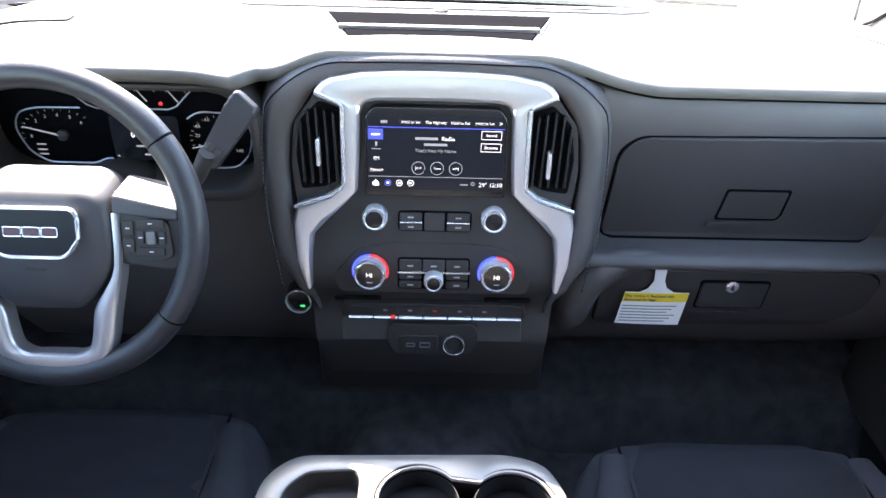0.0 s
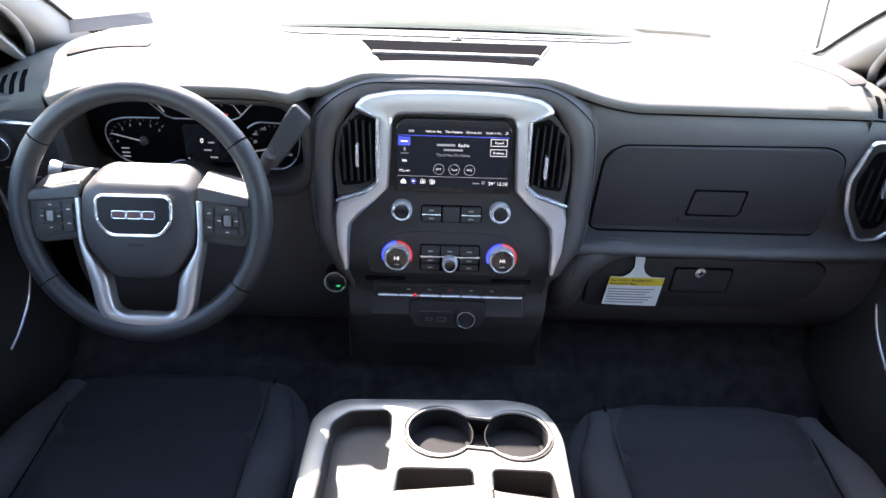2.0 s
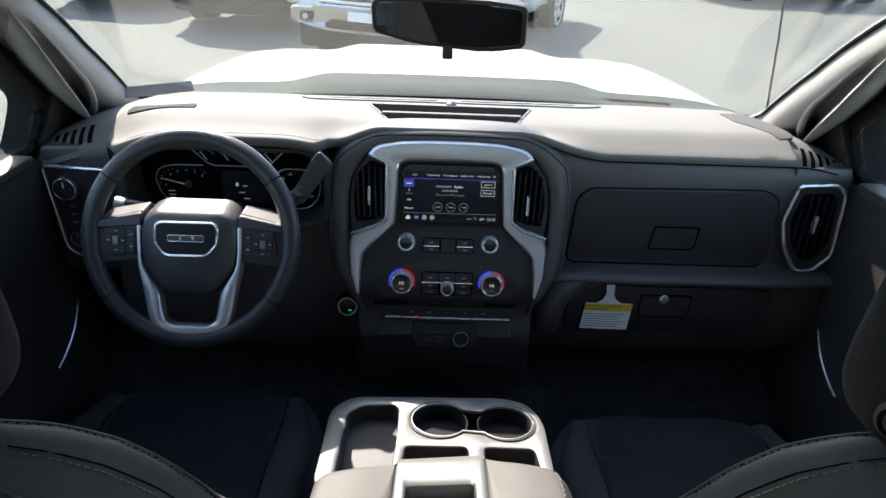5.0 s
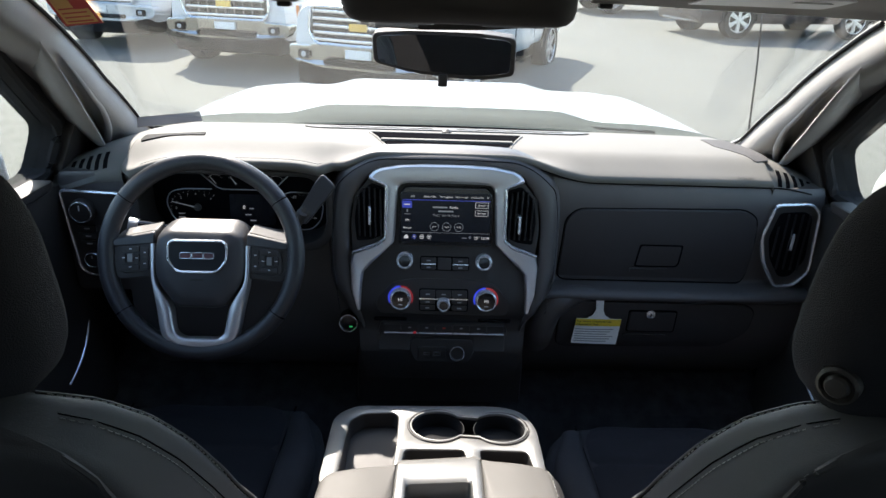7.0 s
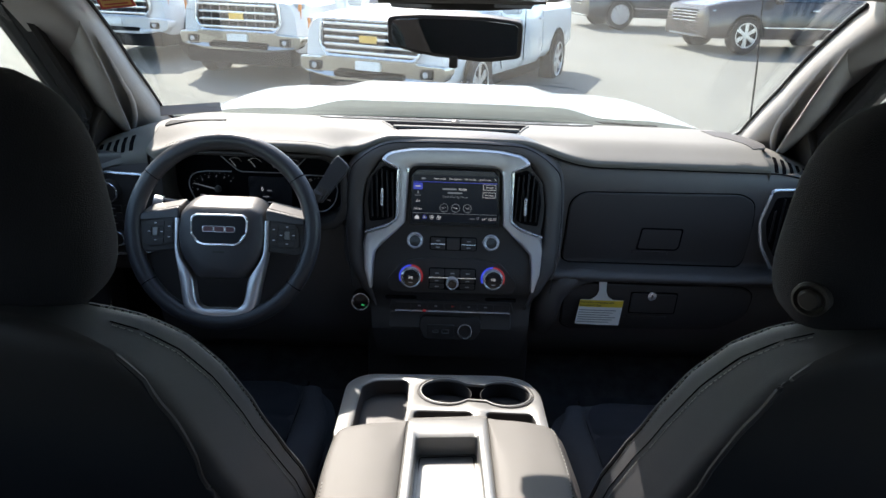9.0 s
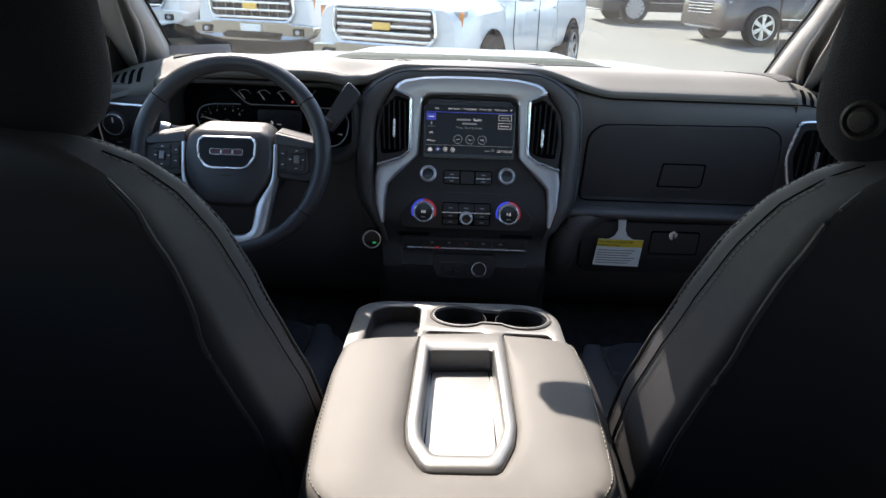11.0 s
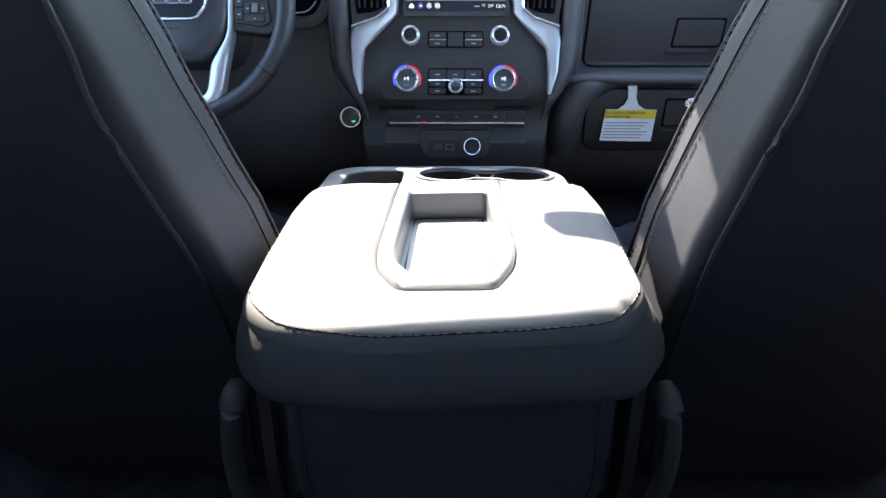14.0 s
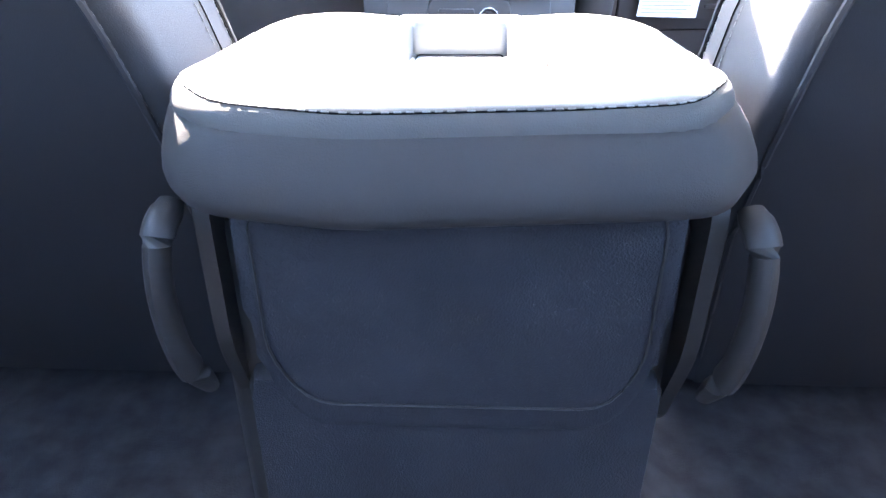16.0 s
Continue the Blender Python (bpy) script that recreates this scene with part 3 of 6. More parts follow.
part("red_block", slab([(-0.862, 0.905), (-0.832, 0.912), (-0.827, 0.962), (-0.856, 0.962)], 0.0006, 0.0011, on_glass), RED_INK, st, "red printed block")

vp = Matrix.Translation((-0.697, 1.180, 1.394)) @ Matrix.Rotation(radians(35), 4, "Z") @ Matrix.Rotation(radians(58), 4, "X")
solo("identification_plate", placed(slab(rounded(-0.080, -0.013, 0.080, 0.013, 0.002), -0.001, 0.001), vp), material("brown_grey_plate", (0.22, 0.19, 0.17), 0.6, spec=0.1),
     "brown-grey metal plate at the foot of the windscreen", "plate", smooth=False)

# ---- bonnet, cowl, aerial, door mirrors ----
def bonnet_z(x, y):
    ridge = 0.030 * (1 - ease(0.34, 0.50, abs(x))) + 0.018 * (1 - ease(0.62, 0.86, abs(x)))
    return 1.318 + ridge - 0.05 * (y - 1.35) - 0.035 * max(0, y - 1.9) ** 2 - 0.10 * (max(0, abs(x) - 0.78) / 0.2) ** 2


tr = thing("truck_front_body", (0, 1.9, 1.0), "white painted bonnet and wings of the pickup truck", "bonnet")


def bonnet(x0, x1, y0, y1, nx, ny):
    rings = []
    for y in np.linspace(y0, y1, ny):
        row = [(x, y + 0.03 * (1 - (x / 0.86) ** 2) * ease(1.80, 1.55, y), bonnet_z(x, y)) for x in np.linspace(x0, x1, nx)]
        rings.append(row + [(a, b, c - 0.02) for a, b, c in row[::-1]])
    return loft(rings)


part("bonnet_panel", bonnet(-0.80, 0.80, 1.55, 2.50, 65, 26), WHITE_PAINT, tr)
part("wing", bonnet(-0.99, -0.806, 1.20, 2.48, 9, 20), WHITE_PAINT, tr)
part("wing", bonnet(0.806, 0.99, 1.20, 2.48, 9, 20), WHITE_PAINT, tr)
part("front_face", slab([(-0.98, 0.35), (0.98, 0.35), (0.98, 1.16), (0.80, 1.22), (-0.80, 1.22), (-0.98, 1.16)], 0, 0.06, lambda u, v, w: (u, 2.46 + w, v), 0.02), WHITE_PAINT, tr)
for sgn in (-1, 1):
    part("wing_side", slab([(1.2, 0.45), (2.5, 0.45), (2.5, 1.18), (1.2, 1.24)], 0, 0.03, lambda u, v, w: (sgn * (0.96 + w), u, v), 0.01), WHITE_PAINT, tr)
rings = []
for x in np.linspace(-0.86, 0.86, 40):
    f = 1 - (x / 0.80) ** 2
    y0 = 1.342 + 0.085 * (f - 1)
    rings.append([(x, y0 - 0.02, 1.335), (x, y0, 1.352), (x, y0 + 0.04, 1.352), *((x, y0 + d, max(1.352 - 0.2 * d, bonnet_z(x, y0 + d) + 0.005)) for d in (0.10, 0.15, 0.20, 0.25, 0.29)), (x, y0 + 0.30, 1.30), (x, y0 + 0.30, 1.28), (x, y0, 1.28)])
part("cowl_panel", loft(rings), material("cowl_plastic", (0.050, 0.056, 0.048), 0.85, grain=0.3, spec=0.1), tr, "weathered grey plastic cowl")


def wiper(x0, x1, lift, bend):
    w = thing("windscreen_wiper", ((x0 + x1) / 2, 1.30, 1.38), "black wiper arm parked at the foot of the windscreen", "wiper", "wipers")
    pts = [(x0 + (x1 - x0) * t, 1.460 - 0.085 * ((x0 + (x1 - x0) * t) / 0.8) ** 2 - 0.02 * t, 1.334 + lift * math.sin(math.pi * t * 0.8) + bend * t) for t in np.linspace(0, 1, 12)]
    part("arm", tube([(a, b + 0.015, c + 0.008) for a, b, c in pts[:7]], 0.004, 6), RUBBER, w)
    part("blade", tube(pts[2:], 0.0028, 6), RUBBER, w)


wiper(0.10, -0.55, 0.004, 0.0)
wiper(0.62, 0.05, 0.004, 0.0)
ae = thing("aerial", (1.0, 1.62, 1.22), "thin black whip aerial on the front wing", "aerial")
part("mast", tube([(1.0, 1.62, 1.20), (0.975, 1.62, 1.50), (0.930, 1.62, 1.90)], [0.004, 0.003, 0.002], 6), RUBBER, ae)
part("foot", placed(turned([(0.001, 0), (0.016, 0), (0.012, 0.015), (0.005, 0.03)], 12), Matrix.Translation((1.0, 1.62, 1.20))), RUBBER, ae)


def door_mirror(sign):
    th = thing("door_mirror", (sign * 1.06, 0.86, 1.33), "white and black door mirror outside the side window", "mirror", "door mirrors")
    rings = []
    for t, a, b in ((0, 0.06, 0.07), (0.03, 0.10, 0.10), (0.09, 0.115, 0.11), (0.13, 0.10, 0.09), (0.15, 0.05, 0.05)):
        rings.append([(sign * 1.07 + p, 0.80 + t, 1.31 + q) for p, q in super_ring(0, 0, a, b, 24, 3.5)])
    part("housing", loft(rings), WHITE_PAINT, th)
    part("arm", box(sign * 0.92, 0.86, 1.24, sign * 1.04, 0.91, 1.29, 0.012), PLASTIC, th)
    part("mirror_pane", placed(slab(super_ring(0, 0, 0.085, 0.09, 24, 4), 0, 0.003), facing(sign * 1.07, 0.806, 1.31, 0)), MIRROR, th, "silvered glass")


door_mirror(-1)
door_mirror(1)


# ---- dashboard ----
def ys(z):
    return lerp(z, [0.90, 0.955, 0.987, 1.015, 1.03, 1.055, 1.075, 1.117, 1.19, 1.30, 1.40], [0.792, 0.780, 0.777, 0.792, 0.800, 0.799, 0.788, 0.795, 0.818, 0.838, 0.855])


def stack(u, v, w):
    return u, ys(v) - w, v


def stack_tilt(z):
    return math.degrees(math.atan2(ys(z + 0.02) - ys(z - 0.02), 0.04))


def front_edge(x):
    """Where the dash top turns down, across the cab."""
    c = 1 - ease(0.18, 0.30, abs(x + 0.003)) if x > 0 else 1 - ease(0.225, 0.265, abs(x + 0.003))
    d = ease(-0.70, -0.64, x) * (1 - ease(-0.27, -0.23, x))
    return 0.872 - 0.014 * c - 0.062 * d * (1 - c)


def top_z(x, y):
    base = 1.366 + 0.034 * ease(0.85, 0.96, y) - 0.032 * max(0.0, (y - 0.98) / 0.30) ** 1.5
    fade, far = 1 - ease(0.850, 0.935, y), 1 - ease(0.86, 1.02, y)
    c = 1 - ease(0.135, 0.275 if x < 0 else 0.325, abs(x + 0.003))
    d = math.exp(-((x + 0.435) / 0.20) ** 6)
    return base + 0.049 * c * fade + 0.034 * d * (1 - c) * far - 0.02 * ease(0.72, 0.86, abs(x))


def back_edge(x):
    return 1.322 - 0.085 * (x / 0.80) ** 2


dash = thing("dashboard", (0, 0.95, 1.30), "dark grey stitched vinyl dashboard lit by the sun on top", "dashboard")


def top_pad():
    bm = bmesh.new()
    rows = []
    xs = [(-0.690, 0.03), (-0.690, 0.006), (-0.687, 0.001)] + [(x, 0.0) for x in np.linspace(-0.682, 0.704, 121)] + [(0.709, 0.001), (0.712, 0.006), (0.712, 0.03)]
    lip = [(0.030, -0.026), (0.008, -0.022), (0.001, -0.016), (-0.002, -0.009), (-0.001, -0.003), (0.003, -0.0005)]
    for dy, dz in lip:
        rows.append([bm.verts.new((x, front_edge(x) + dy, top_z(x, front_edge(x)) + dz - d)) for x, d in xs])
    for t in np.linspace(0.02, 1, 34):
        rows.append([bm.verts.new((x, front_edge(x) + (back_edge(x) - front_edge(x)) * t, top_z(x, front_edge(x) + (back_edge(x) - front_edge(x)) * t) - d)) for x, d in xs])
    rows.append([bm.verts.new((x, back_edge(x), 1.33)) for x, d in xs])
    for a, b in zip(rows, rows[1:]):
        for j in range(len(a) - 1):
            bm.faces.new((a[j], a[j + 1], b[j + 1], b[j]))
    return bm


def cap_z(x, y):
    return top_z(x, y) - 0.007 - 0.14 * max(0.0, abs(x) - 0.70) - 0.02 * ease(0.90, 0.865, y)


def end_cap(sign):
    """The lower end of the dash top beside the door."""
    rings = []
    for x in np.linspace(0.66, 0.85, 14):
        ys_ = [0.874] + list(np.linspace(0.880, back_edge(x), 20))
        rings.append([(sign * x, y, cap_z(x, y) - (0.01 if k == 0 else 0)) for k, y in enumerate(ys_)] + [(sign * x, back_edge(x), 1.31), (sign * x, 0.885, 1.31)])
    return loft(rings)


part("top_pad", top_pad(), VINYL_SUNLIT, dash, angle=60)
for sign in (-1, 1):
    ec = part("end_cap", end_cap(sign), VINYL_SUNLIT, dash, angle=50)
    for k in range(5):
        u = 0.728 + 0.019 * k
        part("demister_slot", slab([(sign * u, 0.884), (sign * (u + 0.009), 0.884), (sign * (u + 0.014), 0.922), (sign * (u + 0.005), 0.922)], -0.002, 0.0012, lambda a, b, w: (a, b, cap_z(abs(a), b) + w), cuts=[("v", 0.895), ("v", 0.905), ("v", 0.913)]), SEAM, ec)
edge = [(x, front_edge(x) + 0.018, top_z(x, front_edge(x) + 0.018) + 0.0005) for x in np.linspace(-0.63, -0.26, 50)]
part("stitching", stitches(edge, 0.007, 0.0045, 0.0007), THREAD_DARK, dash, "row of grey stitches")
lip_line = [(x, front_edge(x) + 0.0015, top_z(x, front_edge(x)) - 0.0175) for x in np.linspace(0.20, 0.80, 60)]
part("seam_line", tube(lip_line, 0.0016, 4), SEAM, dash)


def on_top(u, v, w):
    return u, v, top_z(u, v) + w


# defroster and centre grille, left speaker cover, right plate painted as pillar shade
DENSE = [("u", k) for k in every(-0.36, 0.37, 0.03)] + [("v", k) for k in every(0.94, 1.26, 0.015)]
GRILLE = [(-0.182, 1.112), (0.184, 1.112), (0.160, 1.035), (0.132, 0.945), (-0.126, 0.945), (-0.156, 1.035)]
# No real recess: the opening's shade is a near-black plate on the pad.
gr = part("centre_grille", slab(soften(GRILLE, 0.008), -0.004, 0.0030, on_top, cuts=DENSE), SEAM, dash, "flat black plate for the shaded grille opening")
part("crossbar", slab(rounded(-0.150, 0.992, 0.153, 1.006, 0.004), 0.0, 0.008, on_top, 0.002, cuts=DENSE), VINYL_SUNLIT, gr)
part("rim", tube([on_top(u * 1.03, 1.035 + (v - 1.035) * 1.10, 0.0005) for u, v in soften(GRILLE, 0.008)], 0.0035, 6, closed=True), VINYL_SUNLIT, gr)
DEF = soften([(-0.365, 1.215), (-0.345, 1.240), (0.0, 1.255), (0.365, 1.245), (0.380, 1.215), (0.330, 1.180), (0.0, 1.186), (-0.330, 1.182)], 0.02)
df = part("defroster", slab(DEF, -0.004, 0.0030, on_top, cuts=DENSE), VINYL_FACE, dash, "slim defroster strip")
part("rim", tube([on_top(u, v, 0.001) for u, v in DEF], 0.003, 6, closed=True), VINYL_SUNLIT, df)
for a, b in ((-0.30, -0.03), (0.03, 0.31)):
    part("slot", slab(rounded(a, 1.208, b, 1.220, 0.003), 0.0028, 0.0036, on_top, cuts=DENSE), SEAM, df)
part("light_sensor", placed(turned([(0.012, 0), (0.012, 0.004), (0.006, 0.008), (0.001, 0.009)], 16), Matrix.Translation((0.004, 1.16, top_z(0.004, 1.16)))), PLASTIC, dash)
for sk in ([(-0.672, 0.938), (-0.548, 0.985), (-0.560, 1.040), (-0.676, 0.985)], [(0.652, 1.165), (0.640, 1.050), (0.688, 0.928), (0.722, 0.936), (0.715, 1.05), (0.708, 1.165)]):
    part("speaker_and_pillar_shade", slab(soften(sk, 0.006), -0.004, 0.0030 if sk[0][0] < 0 else 0.0016, on_top, cuts=[("u", k) for k in every(-0.67, 0.72, 0.02)] + DENSE[-22:]), SPEAKER_DARK if sk[0][0] < 0 else PILLAR_SHADE, dash, "dark speaker cover on the left, painted pillar shade on the right")


def face(x0, x1, profile, nx=24):
    rings = []
    for x in np.linspace(x0, x1, nx):
        up = max(0.0, top_z(x, 0.874) - 1.370) if x > 0 else 0.0
        row = [(x, y + 0.012 * (max(0, abs(x) - 0.6) / 0.24) ** 2, z + up * ease(1.29, 1.35, z)) for y, z in profile]
        rings.append(row + [(x, 1.2, 0.8), (x, 1.2, 1.3)])
    return loft(rings)


PASS = [(0.905, 1.352), (0.876, 1.349), (0.868, 1.335), (0.864, 1.30), (0.867, 1.24), (0.873, 1.18), (0.880, 1.14), (0.882, 1.127), (0.878, 1.120), (0.868, 1.1175), (0.850, 1.1165), (0.836, 1.1155), (0.826, 1.1125),
        (0.820, 1.107), (0.819, 1.101), (0.822, 1.095), (0.830, 1.090), (0.841, 1.087), (0.847, 1.081), (0.847, 1.068), (0.846, 1.045), (0.850, 1.01), (0.860, 0.97), (0.878, 0.93), (0.91, 0.88), (0.99, 0.80)]
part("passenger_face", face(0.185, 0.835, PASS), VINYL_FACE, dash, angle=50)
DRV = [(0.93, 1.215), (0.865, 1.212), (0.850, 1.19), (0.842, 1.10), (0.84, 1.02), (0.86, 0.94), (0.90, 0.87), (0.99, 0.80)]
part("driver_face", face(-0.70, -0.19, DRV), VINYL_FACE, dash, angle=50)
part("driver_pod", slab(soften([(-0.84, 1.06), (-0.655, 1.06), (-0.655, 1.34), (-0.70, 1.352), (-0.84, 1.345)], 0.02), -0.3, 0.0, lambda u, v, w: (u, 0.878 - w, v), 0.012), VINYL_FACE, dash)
part("core", box(-0.20, 0.86, 0.78, 0.20, 1.20, 1.34, 0.01), PLASTIC, dash)
part("knee_roll", tube(smooth_line([(0.42, 0.843, 1.103), (0.35, 0.843, 1.102), (0.295, 0.845, 1.094), (0.252, 0.842, 1.070), (0.232, 0.842, 1.032), (0.228, 0.856, 0.992), (0.230, 0.892, 0.955)], 6),
                       [0.012, 0.012, 0.012, 0.0122, 0.0125, 0.013] + [0.014 + 0.0018 * k for k in range(10)] + [0.0315 + 0.0002 * k for k in range(21)], 20, up=(0, -1, 0)), VINYL_FACE, dash, angle=60)


def pf(off=0.0):
    """Lays a plate onto the passenger face."""
    zs, yy = [z for y, z in PASS][::-1], [y for y, z in PASS][::-1]
    return lambda u, v, w: (u, lerp(v, zs, yy) + 0.012 * (max(0, abs(u) - 0.6) / 0.24) ** 2 - w - off, v)


UP = [(0.262, 1.1215), (0.266, 1.272), (0.292, 1.297), (0.655, 1.303), (0.688, 1.285), (0.694, 1.24), (0.695, 1.165), (0.695, 1.1215)]
part("door_gap", slab([(0.475 + (u - 0.475) * 1.014, 1.213 + (v - 1.213) * 1.028) for u, v in soften(UP, 0.02)], -0.01, 0.0012, pf(), cuts=[("v", k / 100) for k in range(114, 130, 2)]), SEAM, dash, "dark gap round the upper bin door")
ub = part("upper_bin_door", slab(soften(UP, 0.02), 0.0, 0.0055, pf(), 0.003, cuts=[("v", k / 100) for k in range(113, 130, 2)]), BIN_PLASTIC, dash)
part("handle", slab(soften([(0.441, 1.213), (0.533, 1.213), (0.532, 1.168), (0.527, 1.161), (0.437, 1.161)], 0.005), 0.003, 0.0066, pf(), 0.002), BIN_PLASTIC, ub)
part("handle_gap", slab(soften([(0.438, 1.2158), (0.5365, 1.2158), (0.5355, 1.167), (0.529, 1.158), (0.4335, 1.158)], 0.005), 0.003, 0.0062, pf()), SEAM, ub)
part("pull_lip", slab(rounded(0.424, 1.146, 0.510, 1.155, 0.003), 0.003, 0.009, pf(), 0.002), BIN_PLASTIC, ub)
LOW = [(0.285, 1.075), (0.31, 1.080), (0.695, 1.079), (0.722, 1.062), (0.716, 1.0), (0.66, 0.955), (0.30, 0.945), (0.272, 0.96), (0.270, 1.04)]
part("door_gap", slab([(0.495 + (u - 0.495) * 1.011, 1.010 + (v - 1.010) * 1.034) for u, v in soften(LOW, 0.02)], -0.01, 0.0012, pf(), cuts=[("v", 0.97), ("v", 1.01), ("v", 1.045)]), SEAM, dash, "dark gap round the glovebox")
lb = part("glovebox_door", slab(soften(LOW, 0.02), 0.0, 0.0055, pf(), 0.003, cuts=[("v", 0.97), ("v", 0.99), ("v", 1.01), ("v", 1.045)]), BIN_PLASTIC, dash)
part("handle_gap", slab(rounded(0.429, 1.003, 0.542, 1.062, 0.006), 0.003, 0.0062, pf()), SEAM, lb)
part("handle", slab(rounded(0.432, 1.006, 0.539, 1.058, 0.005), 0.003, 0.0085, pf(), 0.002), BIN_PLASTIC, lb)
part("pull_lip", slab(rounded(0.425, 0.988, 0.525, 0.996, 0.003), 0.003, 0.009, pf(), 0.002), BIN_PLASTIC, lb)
lk = part("lock", placed(turned([(0.0105, 0), (0.0105, 0.003), (0.0085, 0.004), (0.001, 0.004)], 24), facing(0.479, 0.8385, 1.053, 2)), CHROME, lb, "round metal lock")
part("keyhole", placed(box(-0.0012, -0.004, 0.0035, 0.0012, 0.004, 0.0048, 0), facing(0.479, 0.8385, 1.053, 2)), SEAM, lk)

# side trim on the passenger's dash end
words("air_bag_mark", "AIRBAG", 0.011, Matrix.Translation((0.650, 0.878, top_z(0.650, 0.878) + 0.0012)) @ Matrix.Rotation(radians(18), 4, "X"), VINYL_FACE, dash)


def air_vent_outer():
    """The passenger's end vent: a chrome-edged hexagon with upright slats."""
    v = part("outer_vent", slab(soften([(0.722, 1.318), (0.800, 1.322), (0.822, 1.30), (0.830, 1.16), (0.800, 1.125), (0.760, 1.122), (0.722, 1.18), (0.706, 1.24)], 0.012), -0.02, 0.010, lambda u, w1, w: (u, 0.872 - w, w1), 0.003), PLASTIC, dash, "black air vent with a chrome edge")
    out = soften([(0.722, 1.318), (0.800, 1.322), (0.822, 1.30), (0.830, 1.16), (0.800, 1.125), (0.760, 1.122), (0.722, 1.18), (0.706, 1.24)], 0.012)
    part("edge", tube([(u, 0.860, z) for u, z in out], 0.0042, 8, closed=True), CHROME, v, "chrome edge")
    # Shade inside the outer vent, as a flat black plate behind the slats.
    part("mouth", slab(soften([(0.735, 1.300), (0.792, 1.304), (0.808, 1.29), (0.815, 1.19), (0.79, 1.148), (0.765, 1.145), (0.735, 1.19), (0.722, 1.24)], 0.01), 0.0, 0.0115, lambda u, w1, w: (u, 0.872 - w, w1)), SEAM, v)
    for k in range(5):
        x = 0.738 + 0.016 * k
        part("slat", slab(rounded(-0.0022, 1.165 + (0.0 if k else 0.03), 0.0022, 1.298 - (0.0 if k else 0.03), 0.001), 0.0, 0.014, lambda u, w1, w: (x + u, 0.872 - w, w1), 0.0008), SLAT, v)
    part("tab", slab(rounded(0.768, 1.215, 0.775, 1.255, 0.0035), 0.012, 0.022, lambda u, w1, w: (u, 0.872 - w, w1), 0.002), CHROME, v, "chrome tab")


air_vent_outer()

# ---- headlamp switch pod ----
hp = thing("headlamp_switch_panel", (-0.76, 0.87, 1.21), "black headlamp switch panel with a chrome edge", "switch panel")
HP = soften([(-0.828, 1.308), (-0.700, 1.303), (-0.672, 1.28), (-0.680, 1.115), (-0.790, 1.108), (-0.812, 1.125)], 0.012)
hm = lambda u, v, w: (u, 0.868 - w, v)
part("panel", slab(HP, -0.01, 0.004, hm, 0.002), PLASTIC, hp)
part("edge", tube([(u, 0.863, v) for u, v in HP], 0.0040, 8, closed=True), CHROME, hp, "chrome edge")


def knob(name, x, y, z, tilt, r, h, parent, cap=GLOSS, ring=KNOB_SILVER, label="", wide=1.0):
    k = part(name, placed(turned([(r * 1.04, -0.006), (r * 1.02, h * 0.4), (r * 1.0, h * 0.62), (r * 0.95, h * 0.80), (r * 0.80 * wide ** 0.5, h * 0.97), (r * 0.74 * wide, h), (r * 0.70 * wide, h * 0.96), (0.001, h * 0.9)], 36), facing(x, y, z, tilt)), ring, parent, label)
    part("cap", placed(turned([(r * 0.70 * wide, h * 0.88), (r * 0.68 * wide, h * 0.975), (r * 0.3, h * 0.99), (0.0005, h * 0.99)], 28), facing(x, y, z, tilt)), cap, k)
    if ring is KNOB_SILVER:
        part("bright_rim", placed(tube([(r * 0.80 * wide ** 0.6 * math.cos(a), r * 0.80 * wide ** 0.6 * math.sin(a), h * 0.95) for a in np.linspace(0, 2 * math.pi, 41)[:-1]], r * 0.085, 8, closed=True), facing(x, y, z, tilt)), CHROME, k, "chrome rim")
    return k


for nm, kx, kz, kr, kh in (("lamp_knob", -0.783, 1.264, 0.026, 0.020), ("dimmer_knob", -0.778, 1.150, 0.019, 0.014)):
    kn = knob(nm, kx, 0.864, kz, 0, kr, kh, hp, PLASTIC, PLASTIC, "black knob with a chrome ring")
    part("ring", placed(tube([(kr * 0.86 * math.cos(a), kr * 0.86 * math.sin(a), kh * 0.93) for a in np.linspace(0, 2 * math.pi, 33)[:-1]], 0.0014, 6, closed=True), facing(kx, 0.864, kz, 0)), CHROME, kn, "chrome ring")
    part("pointer", placed(box(-0.0012, 0.004, kh * 0.96, 0.0012, kr * 0.6, kh * 1.06, 0.0003), facing(kx, 0.864, kz, 0)), MARK, kn)
for r in range(3):
    for c in range(2):
        part("button", slab(rounded(-0.802 + 0.045 * c, 1.178 + 0.018 * r, -0.762 + 0.045 * c, 1.193 + 0.018 * r, 0.003), 0.004, 0.008, hm, 0.002), PLASTIC, hp)
        part("mark", slab(rounded(-0.788 + 0.045 * c, 1.184 + 0.018 * r, -0.776 + 0.045 * c, 1.187 + 0.018 * r, 0.001), 0.008, 0.0084, hm), GREY_INK, hp)

# ---- centre stack ----
cs = thing("centre_stack", (0, 0.84, 1.18), "dark centre stack with a satin silver surround", "centre stack")
mirror_x = lambda pts: [(-u, v) for u, v in pts[::-1]]
OUT = [(-0.178, 1.03), (-0.194, 1.05), (-0.214, 1.08), (-0.246, 1.13), (-0.252, 1.22), (-0.248, 1.325), (-0.222, 1.374), (-0.160, 1.408), (-0.10, 1.416), (0, 1.418)]
